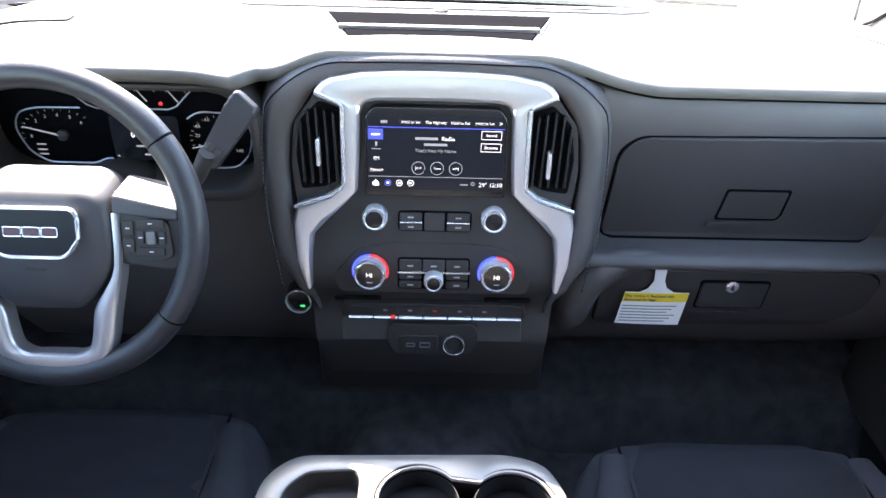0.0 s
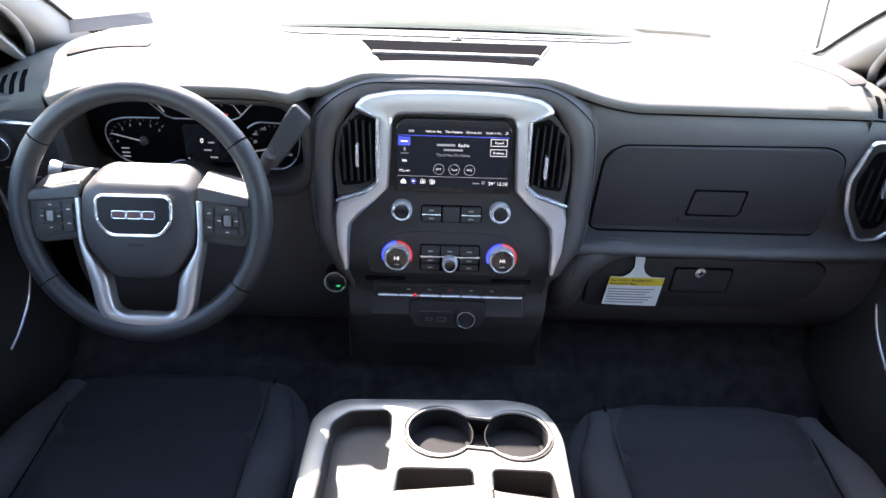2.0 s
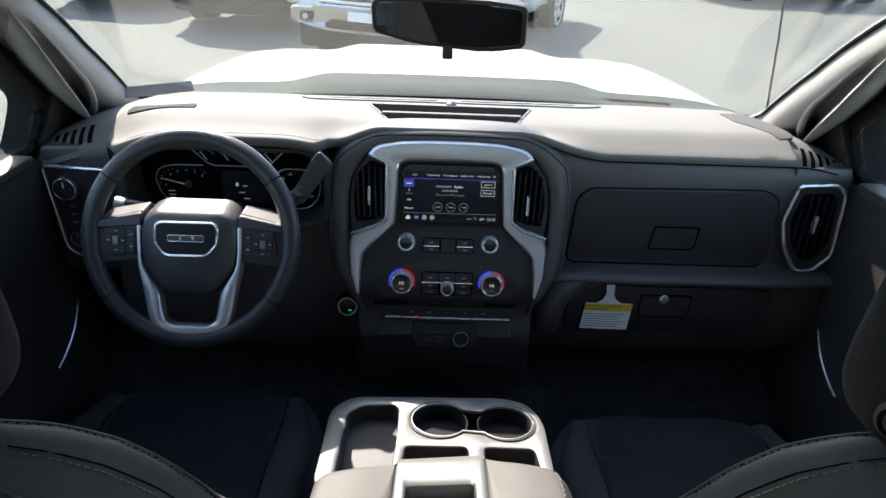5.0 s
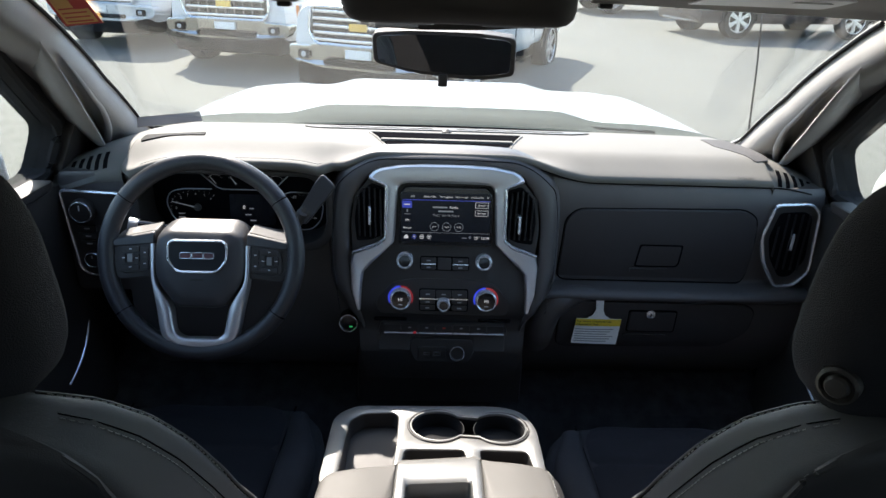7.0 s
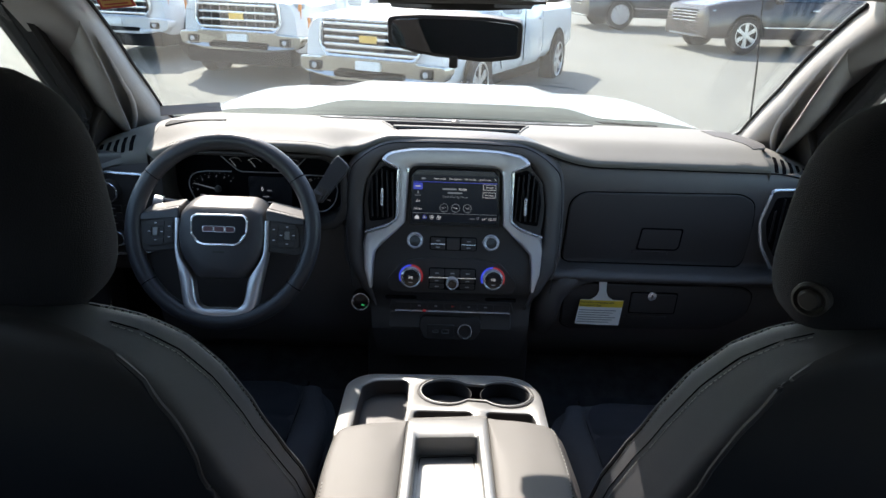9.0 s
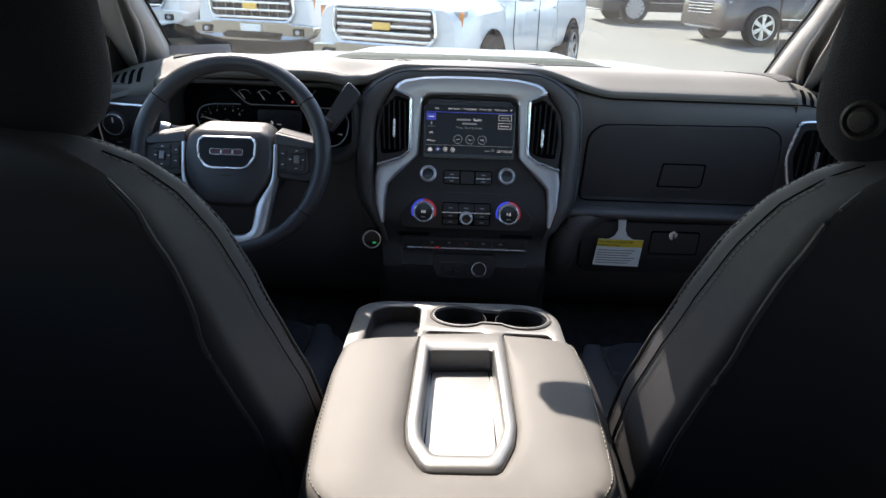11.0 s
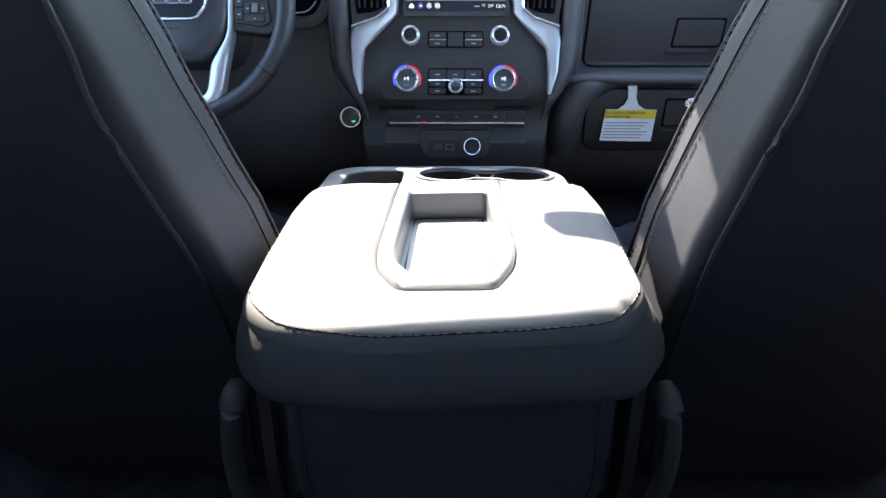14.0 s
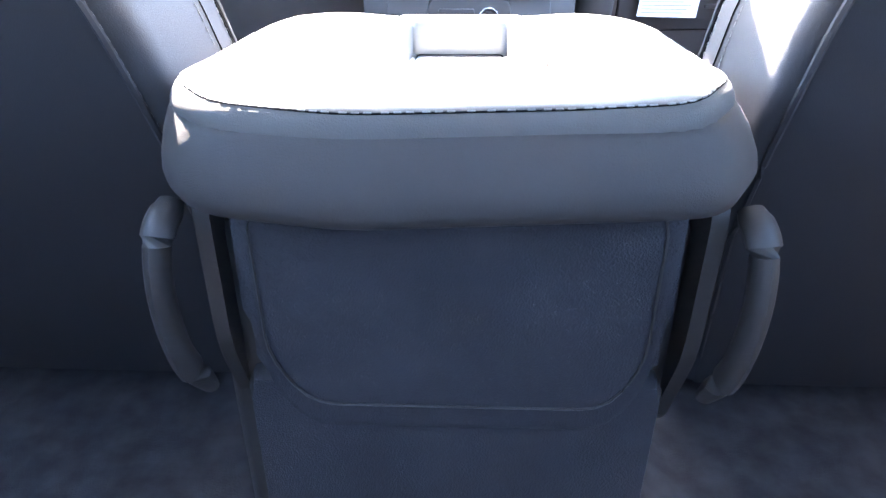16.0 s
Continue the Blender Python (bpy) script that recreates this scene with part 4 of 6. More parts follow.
INN = [(-0.170, 1.03), (-0.176, 1.06), (-0.183, 1.09), (-0.199, 1.17), (-0.204, 1.20), (-0.200, 1.295), (-0.170, 1.354), (-0.136, 1.375), (-0.08, 1.381), (0, 1.382)]
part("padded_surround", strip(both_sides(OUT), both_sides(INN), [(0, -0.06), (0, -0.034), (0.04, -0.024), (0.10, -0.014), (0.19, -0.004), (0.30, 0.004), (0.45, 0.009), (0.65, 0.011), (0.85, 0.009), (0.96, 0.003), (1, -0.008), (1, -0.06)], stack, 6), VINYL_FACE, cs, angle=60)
seam = [(-0.224, 1.08), (-0.240, 1.20), (-0.236, 1.320), (-0.214, 1.361), (-0.156, 1.396), (-0.08, 1.402)]
sm = smooth_line([stack(u, v, 0.0085) for u, v in seam + mirror_x(seam)], 6)
part("seam_line", tube(sm, 0.0010, 4), SEAM, cs)
part("stitching", stitches([p + Vector((0, -0.0005, 0.004)) for p in sm], 0.007, 0.0045, 0.0007), THREAD_DARK, cs, "row of grey stitches")
BEZ_OUT = [(0.186, 1.086), (0.198, 1.125), (0.202, 1.180), (0.197, 1.205), (0.148, 1.222), (0.127, 1.238), (0.125, 1.285), (0.123, 1.343), (0.128, 1.352), (0.163, 1.366), (0.155, 1.376), (0.142, 1.383), (0.100, 1.391), (0.05, 1.3935), (0.0, 1.394)]
BEZ_IN = [(0.179, 1.084), (0.177, 1.135), (0.173, 1.163), (0.152, 1.184), (0.126, 1.210), (0.109, 1.228), (0.106, 1.270), (0.103, 1.335), (0.101, 1.341), (0.098, 1.346), (0.095, 1.349), (0.091, 1.351), (0.080, 1.353), (0.04, 1.3535), (0.0, 1.354)]
part("silver_bezel", strip(both_sides(BEZ_OUT), both_sides(BEZ_IN), [(0, -0.02), (0, 0.013), (0.03, 0.0165), (0.10, 0.0195), (0.40, 0.0210), (0.80, 0.0195), (0.92, 0.0165), (0.97, 0.013), (1, 0.006), (1, -0.02)], stack), SILVER, cs, "satin silver bezel", angle=25)
PAN_R = [(0.094, 1.353), (0.106, 1.337), (0.111, 1.231), (0.130, 1.212), (0.176, 1.166), (0.184, 1.130), (0.188, 1.060), (0.180, 0.98), (0.165, 0.90)]
PAN = [(-u, v) for u, v in PAN_R[::-1]] + PAN_R
part("panel", slab(PAN, -0.03, 0.004, stack, 0.001, cuts=[("v", a / 100) for a in range(92, 136, 2)]), PLASTIC, cs)
part("climate_surround", slab(soften([(-0.140, 1.070), (-0.148, 1.10), (-0.110, 1.142), (-0.06, 1.150), (0.06, 1.150), (0.110, 1.142), (0.148, 1.10), (0.140, 1.070)], 0.012), 0.0, 0.0075, stack, 0.002, cuts=[("v", 1.117)]), PLASTIC, cs)


def stack_vent(s):
    sh = [(s * u, v) for u, v in [(-0.162, 1.362), (-0.124, 1.346), (-0.126, 1.236), (-0.150, 1.219), (-0.197, 1.203), (-0.202, 1.26), (-0.195, 1.32)]]
    v = part("air_vent", slab(soften(sh, 0.006), -0.03, 0.004, stack, 0.002), PLASTIC, cs, "black air vent with upright slats")
    # Flat black plate gives the vent its inner shade.
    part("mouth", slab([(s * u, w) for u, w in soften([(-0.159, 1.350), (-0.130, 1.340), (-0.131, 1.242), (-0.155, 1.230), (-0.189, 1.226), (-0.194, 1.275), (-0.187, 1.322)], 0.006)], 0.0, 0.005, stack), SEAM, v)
    for k in range(5):
        u = s * (-0.138 - 0.0115 * k)
        part("slat", slab(rounded(-0.0016, 1.238, 0.0016, (1.336, 1.339, 1.342, 1.338, 1.322)[k], 0.0008), 0.003, 0.013, lambda a, b, c: stack(u + a - s * 0.03 * (b - 1.28), b, c), 0.0006), SLAT, v)
    part("tab", slab(rounded(-0.0030, 1.266, 0.0030, 1.304, 0.0028), 0.012, 0.022, lambda a, b, c: stack(s * (-0.161 if s > 0 else -0.157) + a, b - (0 if s > 0 else 0.012), c), 0.0018), CHROME, v, "chrome tab")
    ln = [(-0.162, 1.365), (-0.126, 1.350), (-0.127, 1.238), (-0.148, 1.222), (-0.198, 1.206)]
    part("chrome_edge", tube([stack(s * u, z, 0.019) for u, z in soften(ln, 0.004)[2:-2] and [ln[0]] + [tuple(q) for q in soften(ln, 0.006)[4:-4]] + [ln[-1]]], 0.0034, 8), CHROME, v, "chrome edge strip")


stack_vent(1)
stack_vent(-1)

# the touch screen
sc = part("touch_screen", slab(soften([(-0.099, 1.222), (-0.0975, 1.332), (-0.085, 1.348), (0.085, 1.348), (0.0975, 1.332), (0.101, 1.222)], 0.006), 0.0, 0.014, stack, 0.003), GLOSS, cs, "glossy black touch screen showing the radio")
sm_ = lambda u, v, w: stack(u, v, 0.0142 + w)
part("display", slab(rounded(-0.0935, 1.2325, 0.0945, 1.335, 0.002), 0.0, 0.0006, sm_), SCREEN, sc, "lit radio display")
TS = stack_tilt(1.28)


def screen_words(text, x, z, size, mat=SCREEN_TEXT, align="CENTER"):
    words("screen_text", text, size, Matrix.Translation(stack(x, z, 0.0155)) @ Matrix.Rotation(radians(90 - TS), 4, "X"), mat, sc, align)


def bar(u0, v0, u1, v1, mat, parent=None, w=0.0006, name="screen_bar", f=None):
    part(name, slab([(u0, v0), (u1, v0), (u1, v1), (u0, v1)], w, w + 0.0004, f or sm_), mat, parent or sc, smooth=False)


for text, x in (("Hold to Set", -0.034), ("The Highway", 0.000), ("Hold to Set", 0.033), ("Hold to Set", 0.066)):
    screen_words(text, x, 1.3275, 0.0054)
bar(-0.075, 1.3255, -0.066, 1.329, SCREEN_DIM)
screen_words(">", 0.088, 1.3275, 0.009)
bar(-0.0925, 1.3195, 0.0935, 1.3206, SCREEN_BLUE)
bar(-0.0925, 1.303, -0.072, 1.3175, SCREEN_BLUE)
bar(-0.088, 1.309, -0.0765, 1.3112, SCREEN_TEXT, w=0.001)
screen_words("FM", -0.0815, 1.277, 0.0066)
screen_words("More>", -0.081, 1.2605, 0.0066)
bar(-0.088, 1.2895, -0.075, 1.2905, SCREEN_DIM)
bar(-0.083, 1.294, -0.080, 1.300, SCREEN_DIM)
bar(-0.028, 1.3035, 0.003, 1.3070, SCREEN_DIM)
screen_words("Radio", 0.017, 1.3055, 0.0080)
bar(-0.016, 1.2955, 0.016, 1.2988, SCREEN_DIM)
screen_words("That's Not My Name", 0.000, 1.2885, 0.0066, SCREEN_DIM)


def ring_mark(x, z, r, mat, parent, f=None, n=24, t=0.0007):
    f = f or sm_
    part("ring", tube([f(x + r * math.cos(2 * math.pi * k / n), z + r * math.sin(2 * math.pi * k / n), 0.0008) for k in range(n)], t * 0.7, 4, closed=True), mat, parent)


for x in (-0.0235, 0.0025, 0.0285):
    ring_mark(x, 1.2640, 0.0090, SCREEN_DIM, sc)
screen_words("|<<", -0.0235, 1.2640, 0.0065)
screen_words("Tune", 0.0025, 1.2640, 0.0050)
screen_words(">>|", 0.0285, 1.2640, 0.0065)
for z, t in ((1.3115, "Sound"), (1.2945, "Browse")):
    part("button_frame", slab([(0.062, z - 0.006), (0.090, z - 0.006), (0.090, z + 0.006), (0.062, z + 0.006)], 0.0006, 0.001, sm_, holes=[[(0.0628, z - 0.0052), (0.0892, z - 0.0052), (0.0892, z + 0.0052), (0.0628, z + 0.0052)]]), SCREEN_TEXT, sc)
    screen_words(t, 0.076, z, 0.0060)
bar(-0.093, 1.2510, 0.094, 1.2516, SCREEN_DIM)
for x, k in ((-0.083, 0), (-0.066, 1), (-0.050, 2), (-0.034, 3)):
    if k == 0:
        part("home_mark", slab([(x - 0.0045, 1.238), (x + 0.0045, 1.238), (x + 0.0045, 1.2425), (x, 1.2465), (x - 0.0045, 1.2425)], 0.0006, 0.001, sm_), SCREEN_TEXT, sc)
    else:
        ring_mark(x, 1.2422, 0.0042, SCREEN_TEXT if k > 1 else SCREEN_BLUE, sc)
        bar(x - 0.002, 1.2408, x + 0.002, 1.2436, SCREEN_TEXT)
screen_words("29\u00b0 12:10", 0.078, 1.2415, 0.0085)
bar(0.035, 1.2405, 0.046, 1.2420, SCREEN_DIM)
ring_mark(0.053, 1.2430, 0.0022, SCREEN_DIM, sc)

for s in (-1, 1):
    kb = knob("tuning_knob" if s > 0 else "volume_knob", s * 0.0855, ys(1.187) - 0.004, 1.187, stack_tilt(1.187), 0.0185, 0.021, cs, ring=KNOB_SILVER, label="chrome-ringed black knob")
    ring_mark(s * 0.0855, 1.1935, 0.0024, GREY_INK, kb, lambda u, v, w: (u, ys(1.187) - 0.0250 + (v - 1.187) * math.tan(radians(stack_tilt(1.187))), v), 12, 0.0005)


def key(name, u0, v0, u1, v1, w=0.004, parent=None, mark=True):
    b = part(name, slab(rounded(u0, v0, u1, v1, 0.0025), w - 0.003, w + 0.0045, stack, 0.0012), PLASTIC, parent or cs)
    if mark:
        cu, cv = (u0 + u1) / 2, (v0 + v1) / 2
        part("mark", slab(rounded(cu - 0.0045, cv - 0.0012, cu + 0.0045, cv + 0.0010, 0.0006), w + 0.0045, w + 0.0049, stack), GREY_INK, b)


part("key_tray", slab(rounded(-0.0525, 1.1665, 0.0545, 1.1965, 0.006), 0.0, 0.0055, stack, 0.001), SEAM, cs)
for u0, u1 in ((-0.050, -0.0175), (0.0185, 0.052)):
    key("key", u0, 1.1825, u1, 1.194)
    key("key", u0, 1.169, u1, 1.180)
    part("chrome_line", slab([(u0, 1.1804), (u1, 1.1804), (u1, 1.1820), (u0, 1.1820)], 0.004, 0.0095, stack), CHROME, cs)
key("blank_key", -0.014, 1.169, 0.015, 1.194, mark=False)
part("key_tray", slab(rounded(-0.0525, 1.080, 0.0545, 1.130, 0.005), 0.004, 0.0085, stack, 0.001, cuts=[("v", 1.1), ("v", 1.117)]), SEAM, cs)
for k in range(3):
    key("climate_key", -0.050 + 0.0345 * k, 1.1115, -0.0175 + 0.0345 * k, 1.1275, 0.007)
for u0 in (-0.050, 0.0190):
    key("climate_key", u0, 1.097, u0 + 0.0325, 1.1075, 0.007)
    key("climate_key", u0, 1.083, u0 + 0.0325, 1.0945, 0.007)
part("chrome_line", slab([(-0.052, 1.1083), (0.054, 1.1083), (0.054, 1.1106), (-0.052, 1.1106)], 0.007, 0.0128, stack), CHROME, cs)
knob("fan_knob", 0.001, ys(1.098) - 0.008, 1.098, stack_tilt(1.098), 0.0145, 0.020, cs, label="chrome-ringed fan knob")
for s in (-1, 1):
    x, z = s * 0.0925, 1.109
    tl = stack_tilt(z)
    F = facing(x, ys(z) - 0.006, z, tl)
    dl = knob("climate_dial", x, ys(z) - 0.006, z, tl, 0.0235, 0.024, cs, label="chrome climate dial with a lit ring", wide=1.16)
    for a0, a1, mt, nm in ((92, 205, LED_BLUE, "blue_light_ring"), (-25, 90, LED_RED, "red_light_ring")):
        arc = [(0.0258 * math.cos(radians(a)), 0.0258 * math.sin(radians(a)), 0.006) for a in np.linspace(a0, a1, 20)]
        part(nm, placed(tube(arc, 0.0015, 8), F), mt, dl)
    words("dial_text", "HI", 0.010, F @ Matrix.Translation((0, 0.001, 0.0240)), SCREEN_TEXT, dl)
    part("mark", placed(box(-0.004, -0.011, 0.0237, 0.004, -0.0098, 0.0242, 0), F), GREY_INK, dl)
    part("coin_tray_lip", slab(rounded(s * 0.115 - 0.036, 1.048, s * 0.115 + 0.036, 1.057, 0.003), 0.003, 0.010, stack, 0.002), GLOSS, cs)

# switch bar and its chrome line
sb = part("switch_bar", slab(soften([(-0.142, 1.026), (-0.134, 1.050), (0.138, 1.050), (0.146, 1.026)], 0.004), 0.0, 0.018, stack, 0.003), PLASTIC, cs)
for k in range(7):
    u = -0.128 + 0.038 * k
    part("key", slab(rounded(u, 1.030, u + 0.0362, 1.046, 0.002), 0.016, 0.0205, stack, 0.0012), PLASTIC, sb)
    if 0 < k < 6:
        part("mark", slab(rounded(u + 0.0145, 1.0370, u + 0.0215, 1.0405, 0.0015), 0.0205, 0.0209, stack), RED_INK if k == 3 else GREY_INK, sb)
    part("chrome_lip", slab(rounded(u + 0.0005, 1.0255, u + 0.0366, 1.0282, 0.0008), 0.012, 0.0225, stack), CHROME, sb)
part("red_light", slab(rounded(-0.064, 1.0258, -0.057, 1.0282, 0.0008), 0.013, 0.0232, stack), LED_RED, sb)
for s in (-1, 1):
    part("storage_door", slab(rounded(s * 0.105 - 0.035, 0.985, s * 0.105 + 0.035, 1.018, 0.004), 0.002, 0.007, stack, 0.002), PLASTIC, cs)
pd = part("port_panel", slab(soften([(-0.072, 0.992), (-0.066, 1.012), (0.068, 1.012), (0.074, 0.992), (0.062, 0.955), (-0.060, 0.955)], 0.012), 0.0, 0.010, stack, 0.003), PLASTIC, cs)
part("usb_plate", slab(rounded(-0.052, 0.966, 0.010, 0.996, 0.003), 0.009, 0.0122, stack, 0.001), PLASTIC, pd)
for u0, u1, h in ((-0.040, -0.026, 0.004), (-0.019, -0.002, 0.0055)):
    part("usb_port", slab(rounded(u0, 0.981 - h, u1, 0.981 + h, 0.002), 0.0118, 0.0132, stack, holes=[rounded(u0 + 0.0016, 0.981 - h + 0.0016, u1 - 0.0016, 0.981 + h - 0.0016, 0.001)]), ALLOY, pd, "metal-edged port")
so = part("power_socket", placed(turned([(0.0165, -0.004), (0.0165, 0.004), (0.0150, 0.005), (0.0140, 0.004), (0.0135, -0.002), (0.001, -0.002)], 32), facing(0.0345, ys(0.982) - 0.011, 0.982, stack_tilt(0.99))), PLASTIC, pd)
part("ring", placed(tube([(0.0160 * math.cos(a), 0.0160 * math.sin(a), 0.0045) for a in np.linspace(0, 2 * math.pi, 33)[:-1]], 0.0011, 6, closed=True), facing(0.0345, ys(0.982) - 0.011, 0.982, stack_tilt(0.99))), CHROME, so, "bright ring")

sbn = thing("start_button", (-0.210, 0.82, 1.03), "round push-button starter with a chrome ring and green light", "button")
F = facing(-0.210, 0.810, 1.030, 10)
part("body", placed(turned([(0.024, -0.034), (0.021, 0.004), (0.018, 0.005), (0.017, 0.002), (0.001, 0.003)], 32), F), GLOSS, sbn)
part("ring", placed(tube([(0.0195 * math.cos(a), 0.0195 * math.sin(a), 0.005) for a in np.linspace(0, 2 * math.pi, 33)[:-1]], 0.0017, 6, closed=True), F), CHROME, sbn, "chrome ring")
part("indicator", placed(box(0.002, -0.010, 0.0028, 0.009, -0.007, 0.0040, 0.0003), F), LED_GREEN, sbn, "green light")

# ---- air bag tag hung on the glovebox ----
tg = thing("air_bag_tag", (0.355, 0.83, 1.02), "white and yellow cardboard air bag tag hung on the glovebox", "tag")
tm = lambda u, v, w: (u, 0.836 - 0.010 * (1.07 - v) - w - 0.0012 * math.sin((u - 0.30) * 30), v)
part("card", slab([(0.302, 0.976), (0.408, 0.974), (0.413, 1.040), (0.388, 1.041), (0.374, 1.050), (0.368, 1.064), (0.367, 1.094), (0.348, 1.093), (0.351, 1.064), (0.345, 1.050), (0.332, 1.041), (0.309, 1.041)][::-1],
                  0.0, 0.0008, tm, cuts=[("u", 0.33), ("u", 0.36), ("u", 0.39)]), PAPER, tg)
part("yellow_band", slab([(0.3085, 1.040), (0.4125, 1.0395), (0.4115, 1.022), (0.3070, 1.0225)], 0.0008, 0.0014, tm, cuts=[("u", 0.33), ("u", 0.36), ("u", 0.39)]), YELLOW, tg)
TM = Matrix.Translation((0.309, 0.8322, 1.0345)) @ Matrix.Rotation(radians(90), 4, "X")
words("tag_text", "This Vehicle is Equipped with", 0.0068, TM, INK, tg, "LEFT")
words("tag_text", "Advanced Air Bags", 0.0068, Matrix.Translation((0, 0, -0.0075)) @ TM, INK, tg, "LEFT")
for k in range(6):
    part("print_line", slab([(0.309 - 0.0006 * k, 1.0125 - 0.0062 * k), (0.397 - 0.007 * (k % 3), 1.0122 - 0.0062 * k), (0.397 - 0.007 * (k % 3), 1.0143 - 0.0062 * k), (0.309, 1.0146 - 0.0062 * k)], 0.0008, 0.0014, tm, cuts=[("u", 0.33), ("u", 0.36), ("u", 0.39)]), GREY_INK, tg, smooth=False)

# ---- instrument cluster ----
ic = thing("instrument_cluster", (-0.45, 0.89, 1.29), "dark instrument cluster with white needles under a hood", "instrument cluster")
part("hood", slab(rounded(-0.668, 1.196, -0.240, 1.373, 0.05), -0.02, 0.075, lambda u, v, w: (u, 0.90 - w, v), 0.006,
                  holes=[rounded(-0.645, 1.214, -0.254, 1.362, 0.05)]), PLASTIC, ic)
part("backing", slab(rounded(-0.66, 1.20, -0.245, 1.37, 0.04), -0.03, -0.006, lambda u, v, w: (u, 0.90 - w, v)), SEAM, ic)
cl = lambda u, v, w: (u, 0.892 + 0.1 * (v - 1.3) - w, v)


def gauge_line(name, pts, r=0.0012, mat=CHROME, parent=None, lab=""):
    return part(name, tube([cl(u, v, 0.002) for u, v in pts], r, 6), mat, parent or ic, lab)


part("display_pane", slab(rounded(-0.475, 1.232, -0.375, 1.30, 0.006), 0.0, 0.001, cl), GLOSS, ic, "dark driver display")
words("display_text", "0", 0.012, Matrix.Translation(cl(-0.443, 1.271, 0.003)) @ Matrix.Rotation(radians(84), 4, "X"), SCREEN_TEXT, ic)
for u, v, w_ in ((-0.427, 1.268, 0.010), (-0.435, 1.254, 0.013), (-0.47, 1.238, 0.003), (-0.425, 1.241, 0.013)):
    bar(u - w_ / 2, v - 0.0012, u + w_ / 2, v + 0.0012, SCREEN_DIM, ic, 0.0016, f=cl)
tac = gauge_line("rev_counter", soften([(-0.500, 1.310), (-0.575, 1.309), (-0.603, 1.302), (-0.613, 1.278), (-0.600, 1.243), (-0.575, 1.226), (-0.505, 1.226), (-0.49, 1.234), (-0.47, 1.234)], 0.012)[3:-3], 0.0013, GAUGE_EDGE, lab="silver-edged rev counter")
for k in range(7):
    a = radians(185 - 24 * k)
    c = (-0.548 + 0.044 * math.cos(a), 1.268 + 0.030 * math.sin(a))
    words("gauge_number", str(k), 0.0070, Matrix.Translation(cl(c[0], c[1], 0.002)) @ Matrix.Rotation(radians(84), 4, "X"), GAUGE_LIGHT, tac)
for k in range(13):
    a = radians(190 - 12 * k)
    p, q = ((-0.548 + r * math.cos(a), 1.268 + r * 0.66 * math.sin(a)) for r in (0.054, 0.059))
    part("tick", tube([cl(*p, 0.001), cl(*q, 0.001)], 0.0003, 4), GAUGE_LIGHT, tac)
part("needle", tube([cl(-0.600, 1.281, 0.005), cl(-0.545, 1.268, 0.005)], [0.0008, 0.0016], 6), GAUGE_LIGHT, tac, "white needle")
part("needle_hub", placed(turned([(0.008, 0), (0.008, 0.006), (0.001, 0.007)], 20), facing(*cl(-0.545, 1.268, 0.0), 6)), PLASTIC, tac)
for z in (1.252, 1.244, 1.237):
    bar(-0.588, z, -0.574, z + 0.0022, GAUGE_LIGHT, tac, 0.001, "mark", f=cl)
spd = gauge_line("speedometer", soften([(-0.362, 1.236), (-0.345, 1.232), (-0.33, 1.222), (-0.295, 1.224), (-0.275, 1.245), (-0.268, 1.28), (-0.285, 1.306), (-0.345, 1.308), (-0.37, 1.29)], 0.012)[3:-3], 0.0013, GAUGE_EDGE, lab="silver-edged speedometer")
for t, u, v in (("0", -0.348, 1.256), ("20", -0.349, 1.272), ("40", -0.347, 1.286), ("60", -0.332, 1.296), ("140", -0.290, 1.250)):
    words("gauge_number", t, 0.0075, Matrix.Translation(cl(u, v, 0.002)) @ Matrix.Rotation(radians(84), 4, "X"), GAUGE_LIGHT, spd)
part("needle", tube([cl(-0.358, 1.254, 0.005), cl(-0.312, 1.264, 0.005)], [0.0008, 0.0016], 6), GAUGE_LIGHT, spd, "white needle")
for k in range(13):
    a = radians(195 - 12 * k)
    p, q = ((-0.315 + r * math.cos(a), 1.266 + r * 0.8 * math.sin(a)) for r in (0.042, 0.046))
    part("tick", tube([cl(*p, 0.001), cl(*q, 0.001)], 0.0003, 4), GAUGE_LIGHT, spd)
up = gauge_line("small_gauges", [(-0.535, 1.345), (-0.500, 1.3145), (-0.488, 1.310), (-0.385, 1.310), (-0.373, 1.3145), (-0.342, 1.345)], 0.0013, GAUGE_EDGE, lab="row of small gauges with a silver lower edge")
for k in range(4):
    u = -0.505 + 0.044 * k
    part("needle", tube([cl(u - 0.008, 1.338, 0.004), cl(u + 0.004, 1.322, 0.004)], [0.0006, 0.0013], 6), GAUGE_LIGHT, up, "white needle")
    arc = [cl(u + 0.002 + 0.018 * math.cos(a), 1.324 + 0.018 * math.sin(a), 0.002) for a in np.linspace(2.5, 0.6, 9)]
    part("scale", tube(arc, 0.0004, 4), GAUGE_LIGHT, up)
part("warning_light", placed(turned([(0.003, 0), (0.003, 0.001), (0.0005, 0.0012)], 12), facing(*cl(-0.395, 1.318, 0.001), 6)), LED_RED, up)

# ---- steering wheel ----
sw = thing("steering_wheel", (-0.465, 0.66, 1.257), "black leather three-spoke steering wheel with silver trim", "steering wheel")
SW = Matrix.Translation((-0.465, 0.659, 1.2555)) @ Matrix.Rotation(radians(90 - 21.8), 4, "X")
swm = lambda u, v, w: SW @ Vector((u, v, w))
R = 0.1785


def rim_point(a):
    """On the rim, which is slightly longer below its middle."""
    return R * math.cos(radians(a)), R * math.sin(radians(a)) * (1.035 if math.sin(radians(a)) < 0 else 1.0), 0.0


